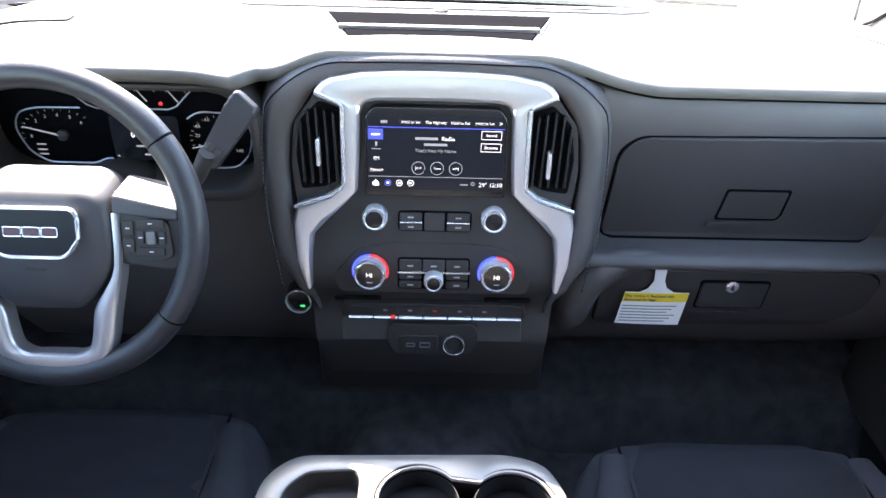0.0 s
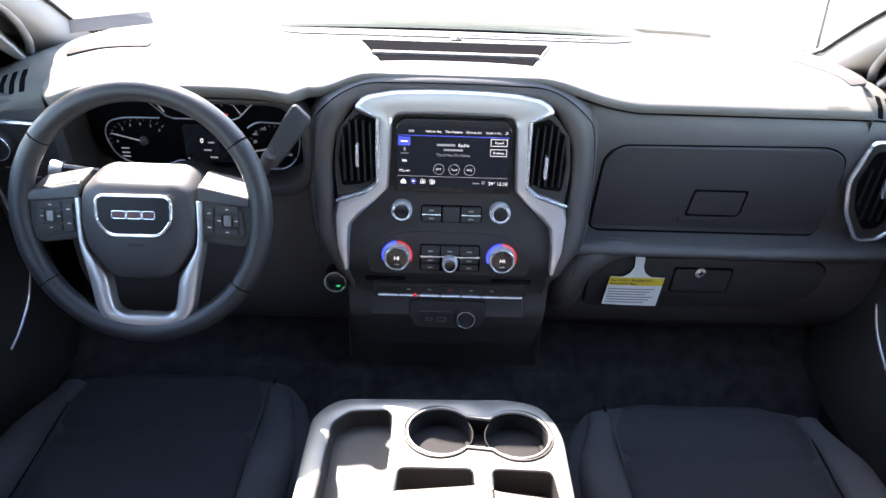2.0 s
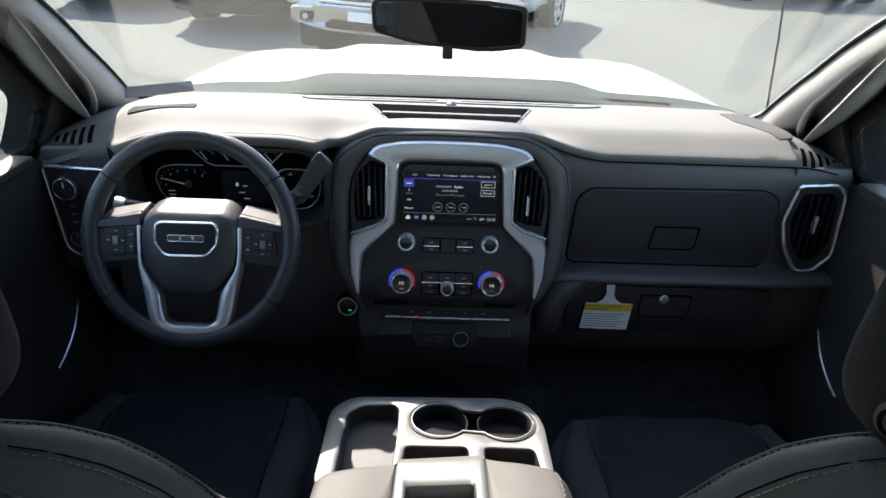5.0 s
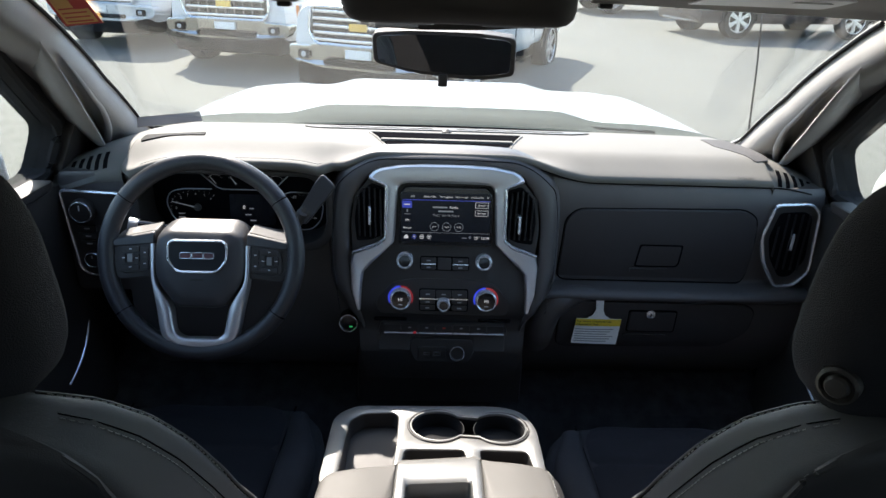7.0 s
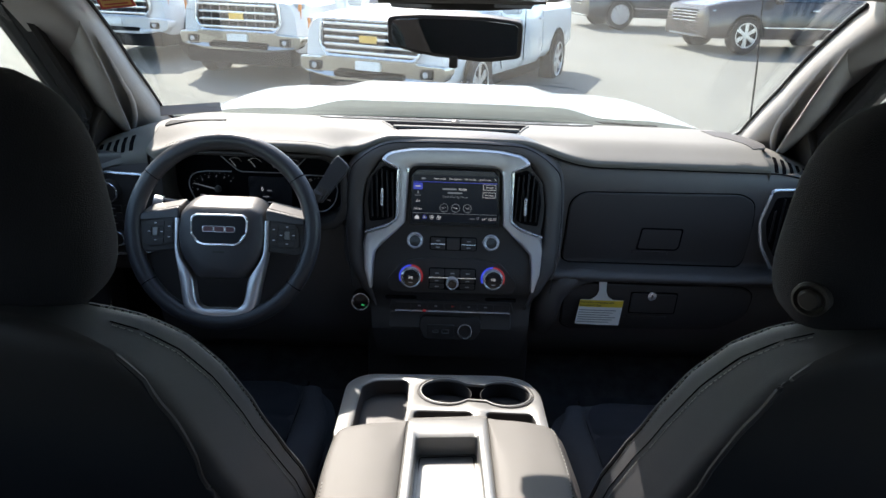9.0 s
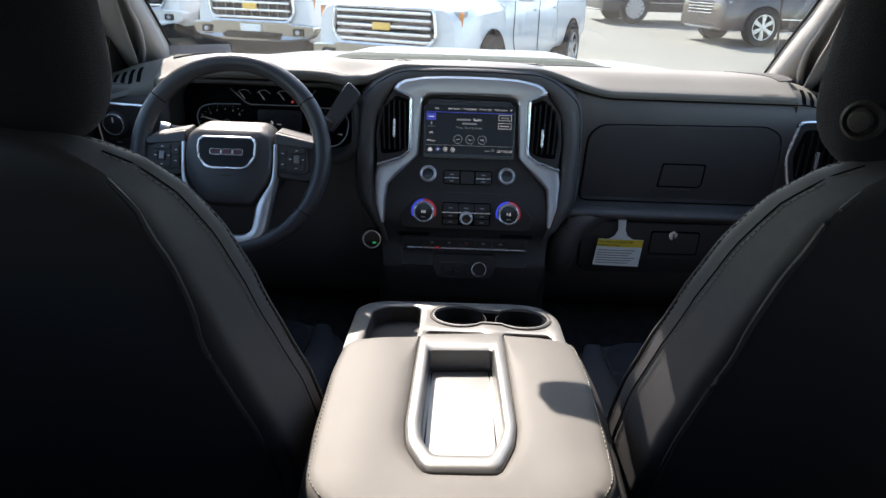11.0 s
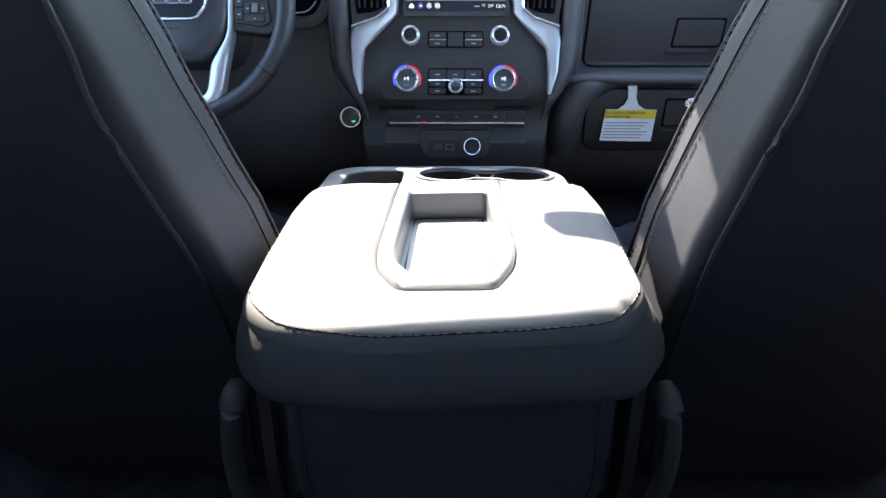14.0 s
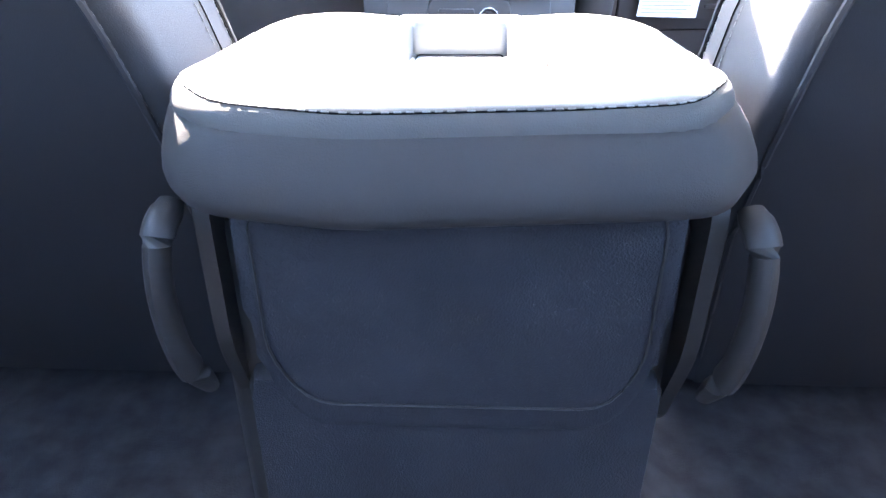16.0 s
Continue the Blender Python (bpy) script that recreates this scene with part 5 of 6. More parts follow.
sections = {"upper": (38, 142), "left": (146, 214), "right": (-34, 34), "lower": (218, 322)}
for nm, (a0, a1) in sections.items():
    pts = [rim_point(a) for a in np.linspace(a0 - 1.6, a1 + 1.6, 34)]
    part("rim_section", placed(tube(pts, 0.0168, 16, up=(0, 0, 1)), SW), WHEEL_LEATHER, sw)
for a in (36, 144, 216, 324):
    pts = [rim_point(a + d) for d in (-0.3, 0, 0.3)]
    part("rim_joint", placed(tube(pts, 0.0169, 16, up=(0, 0, 1)), SW), SEAM, sw)
HUB = [(-0.083, 0.056), (-0.060, 0.070), (0.060, 0.070), (0.083, 0.056), (0.088, 0.0), (0.082, -0.050), (0.062, -0.078), (0.042, -0.100), (-0.042, -0.100), (-0.062, -0.078), (-0.082, -0.050), (-0.088, 0.0)]
rings = []
for t, w in ((1.0, -0.040), (1.0, -0.010), (0.99, 0.004), (0.96, 0.012), (0.90, 0.018), (0.72, 0.022), (0.4, 0.025), (0.01, 0.026)):
    drop = 0.40 * (w + 0.040)
    rings.append([swm(u * t, -0.012 + (v - (drop * ease(0.0, 0.05, v)) + 0.012) * t, w) for u, v in soften(HUB, 0.02, 4)])
part("hub_pad", loft(rings), HUB_SKIN, sw, angle=50)
# silver U of the lower spokes
U_OUT = [(-0.094, 0.020), (-0.092, -0.045), (-0.086, -0.080), (-0.080, -0.110), (-0.075, -0.140), (-0.066, -0.161), (-0.045, -0.174), (-0.02, -0.176), (0, -0.176)]
U_IN = [(-0.084, 0.020), (-0.083, -0.045), (-0.066, -0.078), (-0.054, -0.100), (-0.049, -0.132), (-0.044, -0.148), (-0.030, -0.156), (-0.015, -0.156), (0, -0.156)]
part("silver_trim", strip(both_sides(U_OUT), both_sides(U_IN), [(0, -0.012), (0.0, 0.006), (0.06, 0.009), (0.16, 0.0115), (0.5, 0.0125), (0.84, 0.0115), (0.94, 0.009), (1, 0.006), (1, -0.012)], swm, 3), SILVER, sw, "satin silver U-shaped spoke trim", angle=40)
for s in (-1, 1):
    sp = part("spoke", slab([(s * u, v) for u, v in soften([(0.085, 0.048), (0.165, 0.030), (0.168, -0.040), (0.150, -0.050), (0.085, -0.042)], 0.008)], -0.02, 0.004, swm, 0.005), PLASTIC, sw)
    part("spoke_cap", slab([(s * u, v) for u, v in soften([(0.086, 0.062), (0.164, 0.046), (0.164, 0.012), (0.086, 0.020)], 0.006)], -0.040, 0.010, lambda u, v, w: swm(u, v - 0.40 * (w + 0.04) * ease(0.02, 0.04, v), w), 0.004, seg=3), HUB_SKIN, sw, "smooth dark spoke cap")
    pad = part("button_pad", slab([(s * u, v) for u, v in soften([(0.092, 0.024), (0.150, 0.012), (0.156, -0.030), (0.140, -0.038), (0.094, -0.030)], 0.006)], 0.0, 0.008, swm, 0.002), PLASTIC, sw)
    for u0, v0, u1, v1 in ((0.097, -0.006, 0.110, 0.012), (0.097, -0.026, 0.110, -0.010), (0.114, 0.004, 0.146, 0.014), (0.114, -0.030, 0.146, -0.020), (0.114, -0.016, 0.122, 0.000), (0.139, -0.016, 0.147, 0.000)):
        part("button", slab([(s * u, v) for u, v in rounded(u0, v0, u1, v1, 0.002)], 0.006, 0.0105, swm, 0.0012), PLASTIC, pad)
        part("mark", slab([(s * u, v) for u, v in rounded((u0 + u1) / 2 - 0.0025, (v0 + v1) / 2 - 0.0008, (u0 + u1) / 2 + 0.0025, (v0 + v1) / 2 + 0.0008, 0.0004)], 0.0105, 0.0109, swm), MARK, pad)
    part("thumb_wheel", slab([(s * u, v) for u, v in rounded(0.125, -0.016, 0.136, 0.000, 0.002)], 0.006, 0.0125, swm, 0.002), CONSOLE_SILVER, pad, "ribbed silver thumb wheel")
BG = [(-0.053, 0.020), (-0.046, 0.027), (0.046, 0.027), (0.053, 0.020), (0.053, -0.008), (0.040, -0.026), (0.030, -0.030), (-0.030, -0.030), (-0.040, -0.026), (-0.053, -0.008)]
bd = part("badge", slab(soften(BG, 0.006), 0.015, 0.0285, swm, 0.002), BADGE_BLACK, sw, "black badge field")
part("badge_frame", tube([swm(u * 1.02, v * 1.02, 0.0275) for u, v in soften(BG, 0.006)], 0.0026, 8, closed=True), CHROME, bd, "chrome badge frame")
for u0, u1 in ((-0.031, -0.011), (-0.009, 0.011), (0.013, 0.031)):
    part("emblem", tube([swm(u, v, 0.0292) for u, v in rounded(u0, -0.0055, u1, 0.0055, 0.0025, 3)], 0.0009, 6, closed=True), CHROME, bd, "chrome outlined emblem block with a red core")
    part("emblem_core", slab(rounded(u0, -0.0055, u1, 0.0055, 0.0025, 3), 0.028, 0.0290, swm), EMBLEM_RED, bd)
part("air_bag_mark", slab(rounded(-0.012, -0.047, 0.012, -0.043, 0.001), 0.024, 0.0262, swm), PLASTIC, sw)
part("column", tube([(-0.465, 0.68, 1.245), (-0.465, 0.80, 1.20), (-0.465, 0.92, 1.15)], [0.055, 0.062, 0.065], 20), PLASTIC, sw, "black steering column shroud")

stk = thing("indicator_stalk", (-0.56, 0.75, 1.28), "black indicator stalk with printed marks behind the wheel", "stalk")
part("lever", tube(smooth_line([(-0.50, 0.75, 1.262), (-0.55, 0.748, 1.268), (-0.60, 0.742, 1.276), (-0.625, 0.738, 1.280)], 5), [0.012 + 0.004 * (k / 15) for k in range(16)], 14), GLOSS, stk)
# Light on the dark lever's tip is put into a silver cap.
part("end_cap", tube([(-0.612, 0.740, 1.278), (-0.630, 0.738, 1.281)], 0.0165, 14), SILVER, stk, "stalk tip, its lit face put in silver")
for k in range(3):
    part("mark", box(-0.592 + 0.014 * k, 0.7275, 1.270 - 0.002 * k, -0.585 + 0.014 * k, 0.7300, 1.2725 - 0.002 * k, 0), MARK, stk)
gl = thing("gear_lever", (-0.30, 0.78, 1.30), "grey column gear lever with a flat tip", "gear lever")
part("arm", tube(smooth_line([(-0.355, 0.79, 1.225), (-0.315, 0.765, 1.268), (-0.290, 0.757, 1.310)], 5), 0.011, 12), PLASTIC, gl)
AX = Vector((0.060, 0.030, 0.085)).normalized()
SD = (Vector((0.87, -0.10, -0.46)) - AX * Vector((0.87, -0.10, -0.46)).dot(AX)).normalized()
NR = AX.cross(SD) if AX.cross(SD).y < 0 else SD.cross(AX)
paddle = lambda u, v, w: Vector((-0.297, 0.766, 1.288)) + AX * u + SD * v + NR * w
hl = part("grip", slab(soften([(0, -0.013), (0.03, -0.015), (0.086, -0.019), (0.106, -0.017), (0.100, 0.018), (0.086, 0.019), (0.03, 0.015), (0, 0.013)], 0.006), -0.010, 0.010, paddle, 0.006, seg=3), WHEEL_LEATHER, gl, angle=60)
for k in range(2):
    part("button", slab(rounded(0.016, -0.010 + 0.011 * k, 0.030, -0.001 + 0.011 * k, 0.002), 0.008, 0.0125, paddle, 0.001), PLASTIC, hl)


# ---- front seats ----
BACK = [  # z, middle y, half width, half depth
    (0.64, 0.29, 0.19, 0.060), (0.80, 0.235, 0.225, 0.078), (0.90, 0.200, 0.243, 0.082), (1.00, 0.152, 0.252, 0.082), (1.10, 0.106, 0.252, 0.078), (1.20, 0.052, 0.245, 0.069), (1.28, 0.006, 0.235, 0.061),
    (1.34, -0.030, 0.222, 0.055), (1.385, -0.056, 0.202, 0.050), (1.415, -0.073, 0.176, 0.044), (1.435, -0.084, 0.140, 0.034), (1.447, -0.090, 0.092, 0.020), (1.451, -0.092, 0.040, 0.008)]


CREST_SEAM = ([0.90, 1.16, 1.25, 1.31, 1.36, 1.40, 1.44], [12, 12, 16, 22, 30, 38, 46])
COVER = ([0.64, 1.0, 1.25, 1.36, 1.43, 1.46], [53, 53, 53, 34, 10, 5])


def cover_turn(xc, z):
    """How far round the side the rear cover's seam lies at this height."""
    return lerp(z, *COVER) + (10 * ease(1.36, 1.20, z) if xc < 0 else 0)


def side_shift(xc, z):
    """The driver's backrest stands a little fuller towards the console low down."""
    return 0.024 * ease(1.25, 0.95, z) if xc < 0 else 0.0


def shoulder(xc, z):
    return z + (0.026 if xc > 0 else 0.016) * ease(1.22, 1.40, z)


def back_point(xc, z, turn, grow=0.0):
    """Round the backrest's section at a height: soft corners in front, crisp ones behind."""
    zs = [b[0] for b in BACK]
    y, a, b = (lerp(z, zs, [r[k] for r in BACK]) for k in (1, 2, 3))
    c, s = math.cos(radians(turn)), math.sin(radians(turn))
    e = 6.4 if s >= 0 else 6.4 + 7.6 * ease(1.40, 1.30, z)
    p, q = math.copysign(abs(c) ** (2 / e), c), math.copysign(abs(s) ** (2 / e), s)
    return Vector((xc + side_shift(xc, z) + (a + grow) * p * (1 - 0.045 * (1 - q)), y + (b + grow) * q, shoulder(xc, z)))


def back_ring(xc, z, grow=0.0, n=64):
    return [back_point(xc, z, 360 * k / n, grow) for k in range(n)]


def front_seat(name, xc, xh, label, side):
    reach = 0.045 if side < 0 else 0.0
    fw = lambda y: y + reach * ease(0.30, 0.62, y)

    st = thing(name, (xc, 0.25, 0.62), label, "car seat", "front seats")
    # backrest: a side wrap with a separate rear cover
    zz = [0.64, 0.72, 0.80, 0.85, 0.90, 0.95, 1.0, 1.05, 1.10, 1.15, 1.20, 1.24, 1.28, 1.31, 1.34, 1.365, 1.385, 1.40, 1.415, 1.427, 1.436, 1.443, 1.448, 1.451]
    part("backrest", loft([back_ring(xc, z) for z in zz]), SEAT_SIDE, st, angle=60)
    rear = []
    for z in zz[:-1]:
        k = cover_turn(xc, z)
        rear.append([back_point(xc, z, t, 0.0035) + Vector((0, 0, 0.004 * ease(1.34, 1.42, z))) for t in np.linspace(180 + k, 360 - k, 24)] + [back_point(xc, z, t, -0.004) for t in np.linspace(360 - k, 180 + k, 24)])
    part("rear_cover", loft(rear), SEAT_REAR, st, "black rear cover", angle=60)
    front = []
    for z in np.linspace(0.88, 1.37, 20):
        front.append([back_point(xc, z, t, 0.006 * math.sin(math.radians(t))) for t in np.linspace(48, 132, 16)] + [back_point(xc, z, t, -0.004) for t in np.linspace(132, 48, 16)])
    part("back_insert", loft(front), CLOTH, st, "charcoal cloth insert")
    for sd in (-1, 1):
        ln = [back_point(xc, z, 270 + sd * (90 - cover_turn(xc, z)), 0.003) for z in np.linspace(0.70, 1.425, 56)]
        part("piping", tube(ln, 0.0030, 6), SEAT_REAR, st)
        part("stitching", stitches([back_point(xc, z, 270 + sd * (94 - cover_turn(xc, z)), 0.0008) for z in np.linspace(0.72, 1.415, 80)], 0.007, 0.0045, 0.0004), THREAD, st, "row of grey stitches")
    for sd in (-1, 1):
        at = lambda a: 180 - a if sd < 0 else a
        ln = [back_point(xc, z, at(0.7), 0.0004) for z in np.linspace(0.80, 1.428, 60)]
        part("seam_line", tube(ln, 0.0007, 4), SEAM, st)
        part("stitching", stitches([back_point(xc, z, at(0.1), 0.0008) for z in np.linspace(0.80, 1.428, 60)], 0.007, 0.0045, 0.0005), THREAD, st, "row of grey stitches")
        # seam along the front edge of the bolster
        ln = [back_point(xc, z, at(lerp(z, *CREST_SEAM)), 0.0012) for z in np.linspace(0.90, 1.436, 60)]
        part("piping", tube(ln, 0.0017, 6), SEAT_SIDE, st)
        part("seam_line", tube([back_point(xc, z, at(lerp(z, *CREST_SEAM) - 3.0), 0.0002) for z in np.linspace(0.90, 1.436, 60)], 0.0008, 4), SEAM, st)
        part("stitching", stitches([back_point(xc, z, at(lerp(z, *CREST_SEAM) - 5.0), 0.0008) for z in np.linspace(0.90, 1.434, 60)], 0.007, 0.0045, 0.0005), THREAD, st, "row of grey stitches")
    # head restraint
    hr, n = [], 22
    for k in range(n + 1):
        t = -1 + 2 * k / n
        s = max(0.02, (1 - abs(t) ** 3.4)) ** (1 / 3.2)
        hr.append([(xh + p, -0.050 - 0.055 * t * 0.35 + q, 1.548 + 0.120 * t) for p, q in super_ring(0, 0, 0.144 * s, 0.058 * s, 40, 2.9)])
    head = part("head_restraint", loft(hr), CLOTH, st, angle=60)
    for d in (-0.06, 0.06):
        part("post", tube([(xh + d, -0.05, 1.45), (xh + d, -0.058, 1.40)], 0.006, 10), CHROME, head, "chrome post")
    if side > 0:
        F = Matrix.Translation((xh - 0.130, -0.078, 1.492)) @ Matrix.Rotation(radians(-46), 4, "Z") @ Matrix.Rotation(radians(90), 4, "X")
        bt = part("release_button", placed(turned([(0.0155, -0.02), (0.0155, 0.004), (0.0130, 0.006), (0.0108, 0.003), (0.0104, 0.002)], 28), F), PLASTIC, head, "round black release button")
        part("cap", placed(turned([(0.0098, 0.0), (0.0094, 0.006), (0.0075, 0.008), (0.0005, 0.0085)], 24), F), PLASTIC, bt)
    # cushion: low and long, sloping under the dashboard
    eye = Matrix.Translation((0, -0.254, 1.775))
    low = eye @ Matrix.Diagonal((1.055, 1.08, 1.08, 1)) @ eye.inverted()
    rings = []
    for y, a, zt, zb in ((0.24, 0.22, 0.905, 0.73), (0.28, 0.245, 0.905, 0.72), (0.40, 0.250, 0.915, 0.72), (0.48, 0.250, 0.925, 0.73), (0.54, 0.243, 0.930, 0.745),
                         (0.585, 0.228, 0.926, 0.76), (0.618, 0.203, 0.914, 0.785), (0.640, 0.170, 0.892, 0.82), (0.650, 0.12, 0.868, 0.845)):
        rings.append([(xc + p, fw(y), (zt + zb) / 2 + q) for p, q in super_ring(0, 0, a, (zt - zb) / 2, 44, 4.5)])
    part("cushion", placed(loft(rings), low), CLOTH_LIGHT, st, angle=60)
    ins = []
    for y in np.linspace(0.25, 0.625, 60):
        zt = lerp(y, [0.10, 0.28, 0.50, 0.56, 0.60, 0.63], [0.915, 0.905, 0.925, 0.930, 0.925, 0.905]) + 0.011
        dip = 0.0035 * math.exp(-((y - 0.50) / 0.006) ** 2)
        ws = 0.155 + 0.012 * (y - 0.12) - 0.03 * ease(0.55, 0.63, y)
        top = [(xc + u * ws, fw(y), zt - dip - 0.006 * (1 - u * u) - 0.012 * abs(u) ** 6) for u in np.linspace(-1, 1, 21)]
        ins.append(top + [(a, b, c - 0.03) for a, b, c in top[::-1]])
    part("cushion_insert", placed(loft(ins), low), CLOTH, st, "charcoal woven cloth insert", angle=60)
    for s in (-1, 1):
        bl = []
        for y in np.linspace(0.25, 0.59, 18):
            h = (0.022 * math.sin(math.pi * min(1, (y - 0.05) / 0.62)) + 0.004) * (1 - 0.6 * ease(0.46, 0.59, y))
            bl.append([(xc + s * (0.200 - 0.02 * ease(0.48, 0.60, y)) + p, fw(y), 0.918 + q) for p, q in super_ring(0, 0, 0.036 - 0.016 * ease(0.46, 0.59, y), h + 0.008, 18, 2.4)])
        part("bolster", placed(loft(bl), low), CLOTH_LIGHT, st, "lighter grey cloth bolster", angle=60)
        part("seam_line", placed(tube([(xc + s * (0.160 + 0.01 * t), fw(0.25 + 0.36 * t), 0.926) for t in np.linspace(0, 1, 12)], 0.0022, 5), low), SEAM, st)
    part("base", box(xc - 0.21, 0.28, 0.60, xc + 0.21, 0.58, 0.70, 0.03), PLASTIC, st, "black plastic seat base")
    return st


front_seat("driver_seat", -0.475, -0.473, "charcoal cloth driver's seat with grey bolsters", -1)
front_seat("passenger_seat", 0.450, 0.416, "charcoal cloth front passenger seat with grey bolsters", 1)


# ---- centre console with folding armrest ----
def cz(y):
    return 1.0785 - 0.115 * y


def con(u, v, w):
    return u, v, cz(v) + w - 0.008 * (min(0.0, v) / 0.09) ** 2


def lid(u, v, w):
    """The lid stands a little prouder towards its front."""
    puff = 0.005 * math.exp(-((abs(u + 0.011) - 0.125) / 0.045) ** 2) * ease(-0.10, -0.02, v)
    return con(u, v, w + 0.014 * ease(-0.02, 0.28, v) + puff)


cc = thing("centre_console", (-0.012, 0.22, 0.62), "centre console with a silver tray, cup holders and padded armrest", "centre console")
TRAY = soften([(-0.197, 0.28), (-0.199, 0.485), (-0.165, 0.524), (0.100, 0.531), (0.145, 0.515), (0.166, 0.46), (0.162, 0.28)], 0.03, 4)
CUP = []
for k in range(33):
    a = radians(40 + 280 * k / 32)
    CUP.append((-0.010 + 0.0485 * math.cos(a), 0.456 + 0.0485 * math.sin(a)))
for k in range(33):
    a = radians(-140 + 280 * k / 32)
    CUP.append((0.098 + 0.0475 * math.cos(a), 0.452 + 0.0475 * math.sin(a)))
BIN = soften([(-0.170, 0.285), (-0.168, 0.470), (-0.145, 0.497), (-0.090, 0.501), (-0.082, 0.49), (-0.080, 0.40), (-0.088, 0.285)], 0.012)
POCK1 = soften([(-0.074, 0.300), (-0.066, 0.385), (0.034, 0.386), (0.036, 0.300)], 0.010)
POCK2 = soften([(0.058, 0.300), (0.060, 0.386), (0.140, 0.384), (0.146, 0.300)], 0.010)
part("tray", slab(TRAY, -0.030, 0.0, con, 0.006, holes=[CUP, BIN, POCK1, POCK2]), CONSOLE_SILVER, cc, "satin silver console tray")


def well(outline, depth, taper=0.94, floor_mat=None, name="well", mat=PLASTIC, label=""):
    cu = sum(p[0] for p in outline) / len(outline)
    cv = sum(p[1] for p in outline) / len(outline)
    rings = []
    for w, t in ((-0.004, 1.0), (-depth, taper), (-depth, 0.02)):
        rings.append([con(cu + (u - cu) * t, cv + (v - cv) * t, w) for u, v in outline])
    rings = [[con(cu + (u - cu) * 1.03, cv + (v - cv) * 1.03, -0.004) for u, v in outline]] + rings
    bm = loft(rings, caps=False)
    return part(name, bm, mat, cc, label)


well(CUP, 0.028, 0.985, mat=RUBBER, name="cup_channel", label="black cup holder insert")
for cx, cy, r in ((-0.010, 0.456, 0.0455), (0.098, 0.452, 0.0445)):
    b = well(circle(cx, cy, r, 36), 0.095, 0.86, mat=RUBBER, name="cup_well", label="deep black cup well")
    part("grip_tab", placed(box(-0.004, -0.010, -0.04, 0.004, 0.010, -0.02, 0.003), Matrix.Translation(con(cx + r * 0.86, cy - 0.01, 0))), RUBBER, b)
well(BIN, 0.080, 0.93, name="bin", mat=PLASTIC, label="open storage bin")
part("bin_mat", slab(soften([(-0.160, 0.29), (-0.158, 0.455), (-0.095, 0.462), (-0.092, 0.29)], 0.01), -0.079, -0.073, con, 0.002), CONSOLE_SILVER, cc, "grey rubber mat")
well(POCK1, 0.05, 0.94, name="pocket", mat=PLASTIC, label="small front pocket")
well(POCK2, 0.05, 0.94, name="pocket", mat=PLASTIC, label="small front pocket")
part("cup_trim", tube([con(u * 1.0 + (u - 0.044) * 0.045, v + (v - 0.454) * 0.075, 0.0012) for u, v in CUP], 0.0016, 6, closed=True), PLASTIC, cc, "dark trim line round the cup holders")
part("cup_lip", tube([con(u, v, 0.001) for u, v in CUP], 0.0022, 6, closed=True), CONSOLE_SILVER, cc, "silver lip of the cup holders")
part("body", slab(soften([(-0.188, -0.04), (-0.190, 0.46), (-0.15, 0.510), (0.12, 0.515), (0.156, 0.46), (0.155, -0.04)], 0.03), 0.66, 0.99, flat, 0.01), PLASTIC, cc, "black console body")

ARM = [(-0.190, 0.296), (-0.082, 0.316), (-0.074, 0.316), (0.056, 0.333), (0.064, 0.333), (0.168, 0.318), (0.172, 0.20), (0.166, 0.06), (0.158, -0.035), (0.125, -0.085), (-0.07, -0.103), (-0.150, -0.090), (-0.184, -0.05), (-0.192, 0.06), (-0.195, 0.20)]
FRAME = [(-0.077, 0.330), (0.057, 0.346), (0.056, 0.075), (0.050, 0.035), (0.030, -0.018), (-0.055, -0.020), (-0.078, 0.030), (-0.082, 0.075)]
ARMS = soften(ARM, 0.02, 4)
ao, af = around(ARMS, -0.011, 0.15, 144), around(soften(FRAME, 0.01), -0.011, 0.15, 144)
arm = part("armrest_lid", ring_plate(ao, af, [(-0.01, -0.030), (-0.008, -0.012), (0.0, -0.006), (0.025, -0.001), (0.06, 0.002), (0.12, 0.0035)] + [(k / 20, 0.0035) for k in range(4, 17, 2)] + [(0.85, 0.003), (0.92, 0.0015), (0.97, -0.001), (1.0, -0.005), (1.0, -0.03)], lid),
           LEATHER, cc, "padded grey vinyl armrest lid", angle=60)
rings = []
for t, w in ((0.94, -0.012), (1.000, -0.010), (1.020, -0.015), (1.046, -0.024), (1.072, -0.038), (1.080, -0.048), (1.070, -0.056), (1.03, -0.061), (0.93, -0.063)):
    rings.append([lid(-0.011 + (u + 0.011) * t + 0.07 * (t - 1), 0.13 + (v - 0.13) * (1 + (t - 1) * 0.8), w) for u, v in ARMS])
# The flank below the lid carries its shade in the darker colour.
part("armrest_side", loft(rings, caps=False), ARM_SHADED, arm, angle=60)
HOLE = [(-0.060, 0.272), (0.038, 0.280), (0.039, 0.070), (0.034, 0.045), (0.020, 0.012), (-0.045, 0.010), (-0.060, 0.042), (-0.064, 0.075)]
fo, fi = soften(FRAME, 0.012), soften(HOLE, 0.008)
flid = lambda u, v, w: con(u, v, w + 0.014 * ease(-0.02, 0.28, v))
fr = part("tray_frame", ring_plate(fo, fi, [(0, -0.03), (0, 0.001), (0.12, 0.0045), (0.3, 0.006), (0.7, 0.006), (0.9, 0.0045), (1, 0.001), (1.03, -0.006), (1.06, -0.034)], flid), CONSOLE_SILVER, cc, "satin silver frame round the phone tray", angle=45)
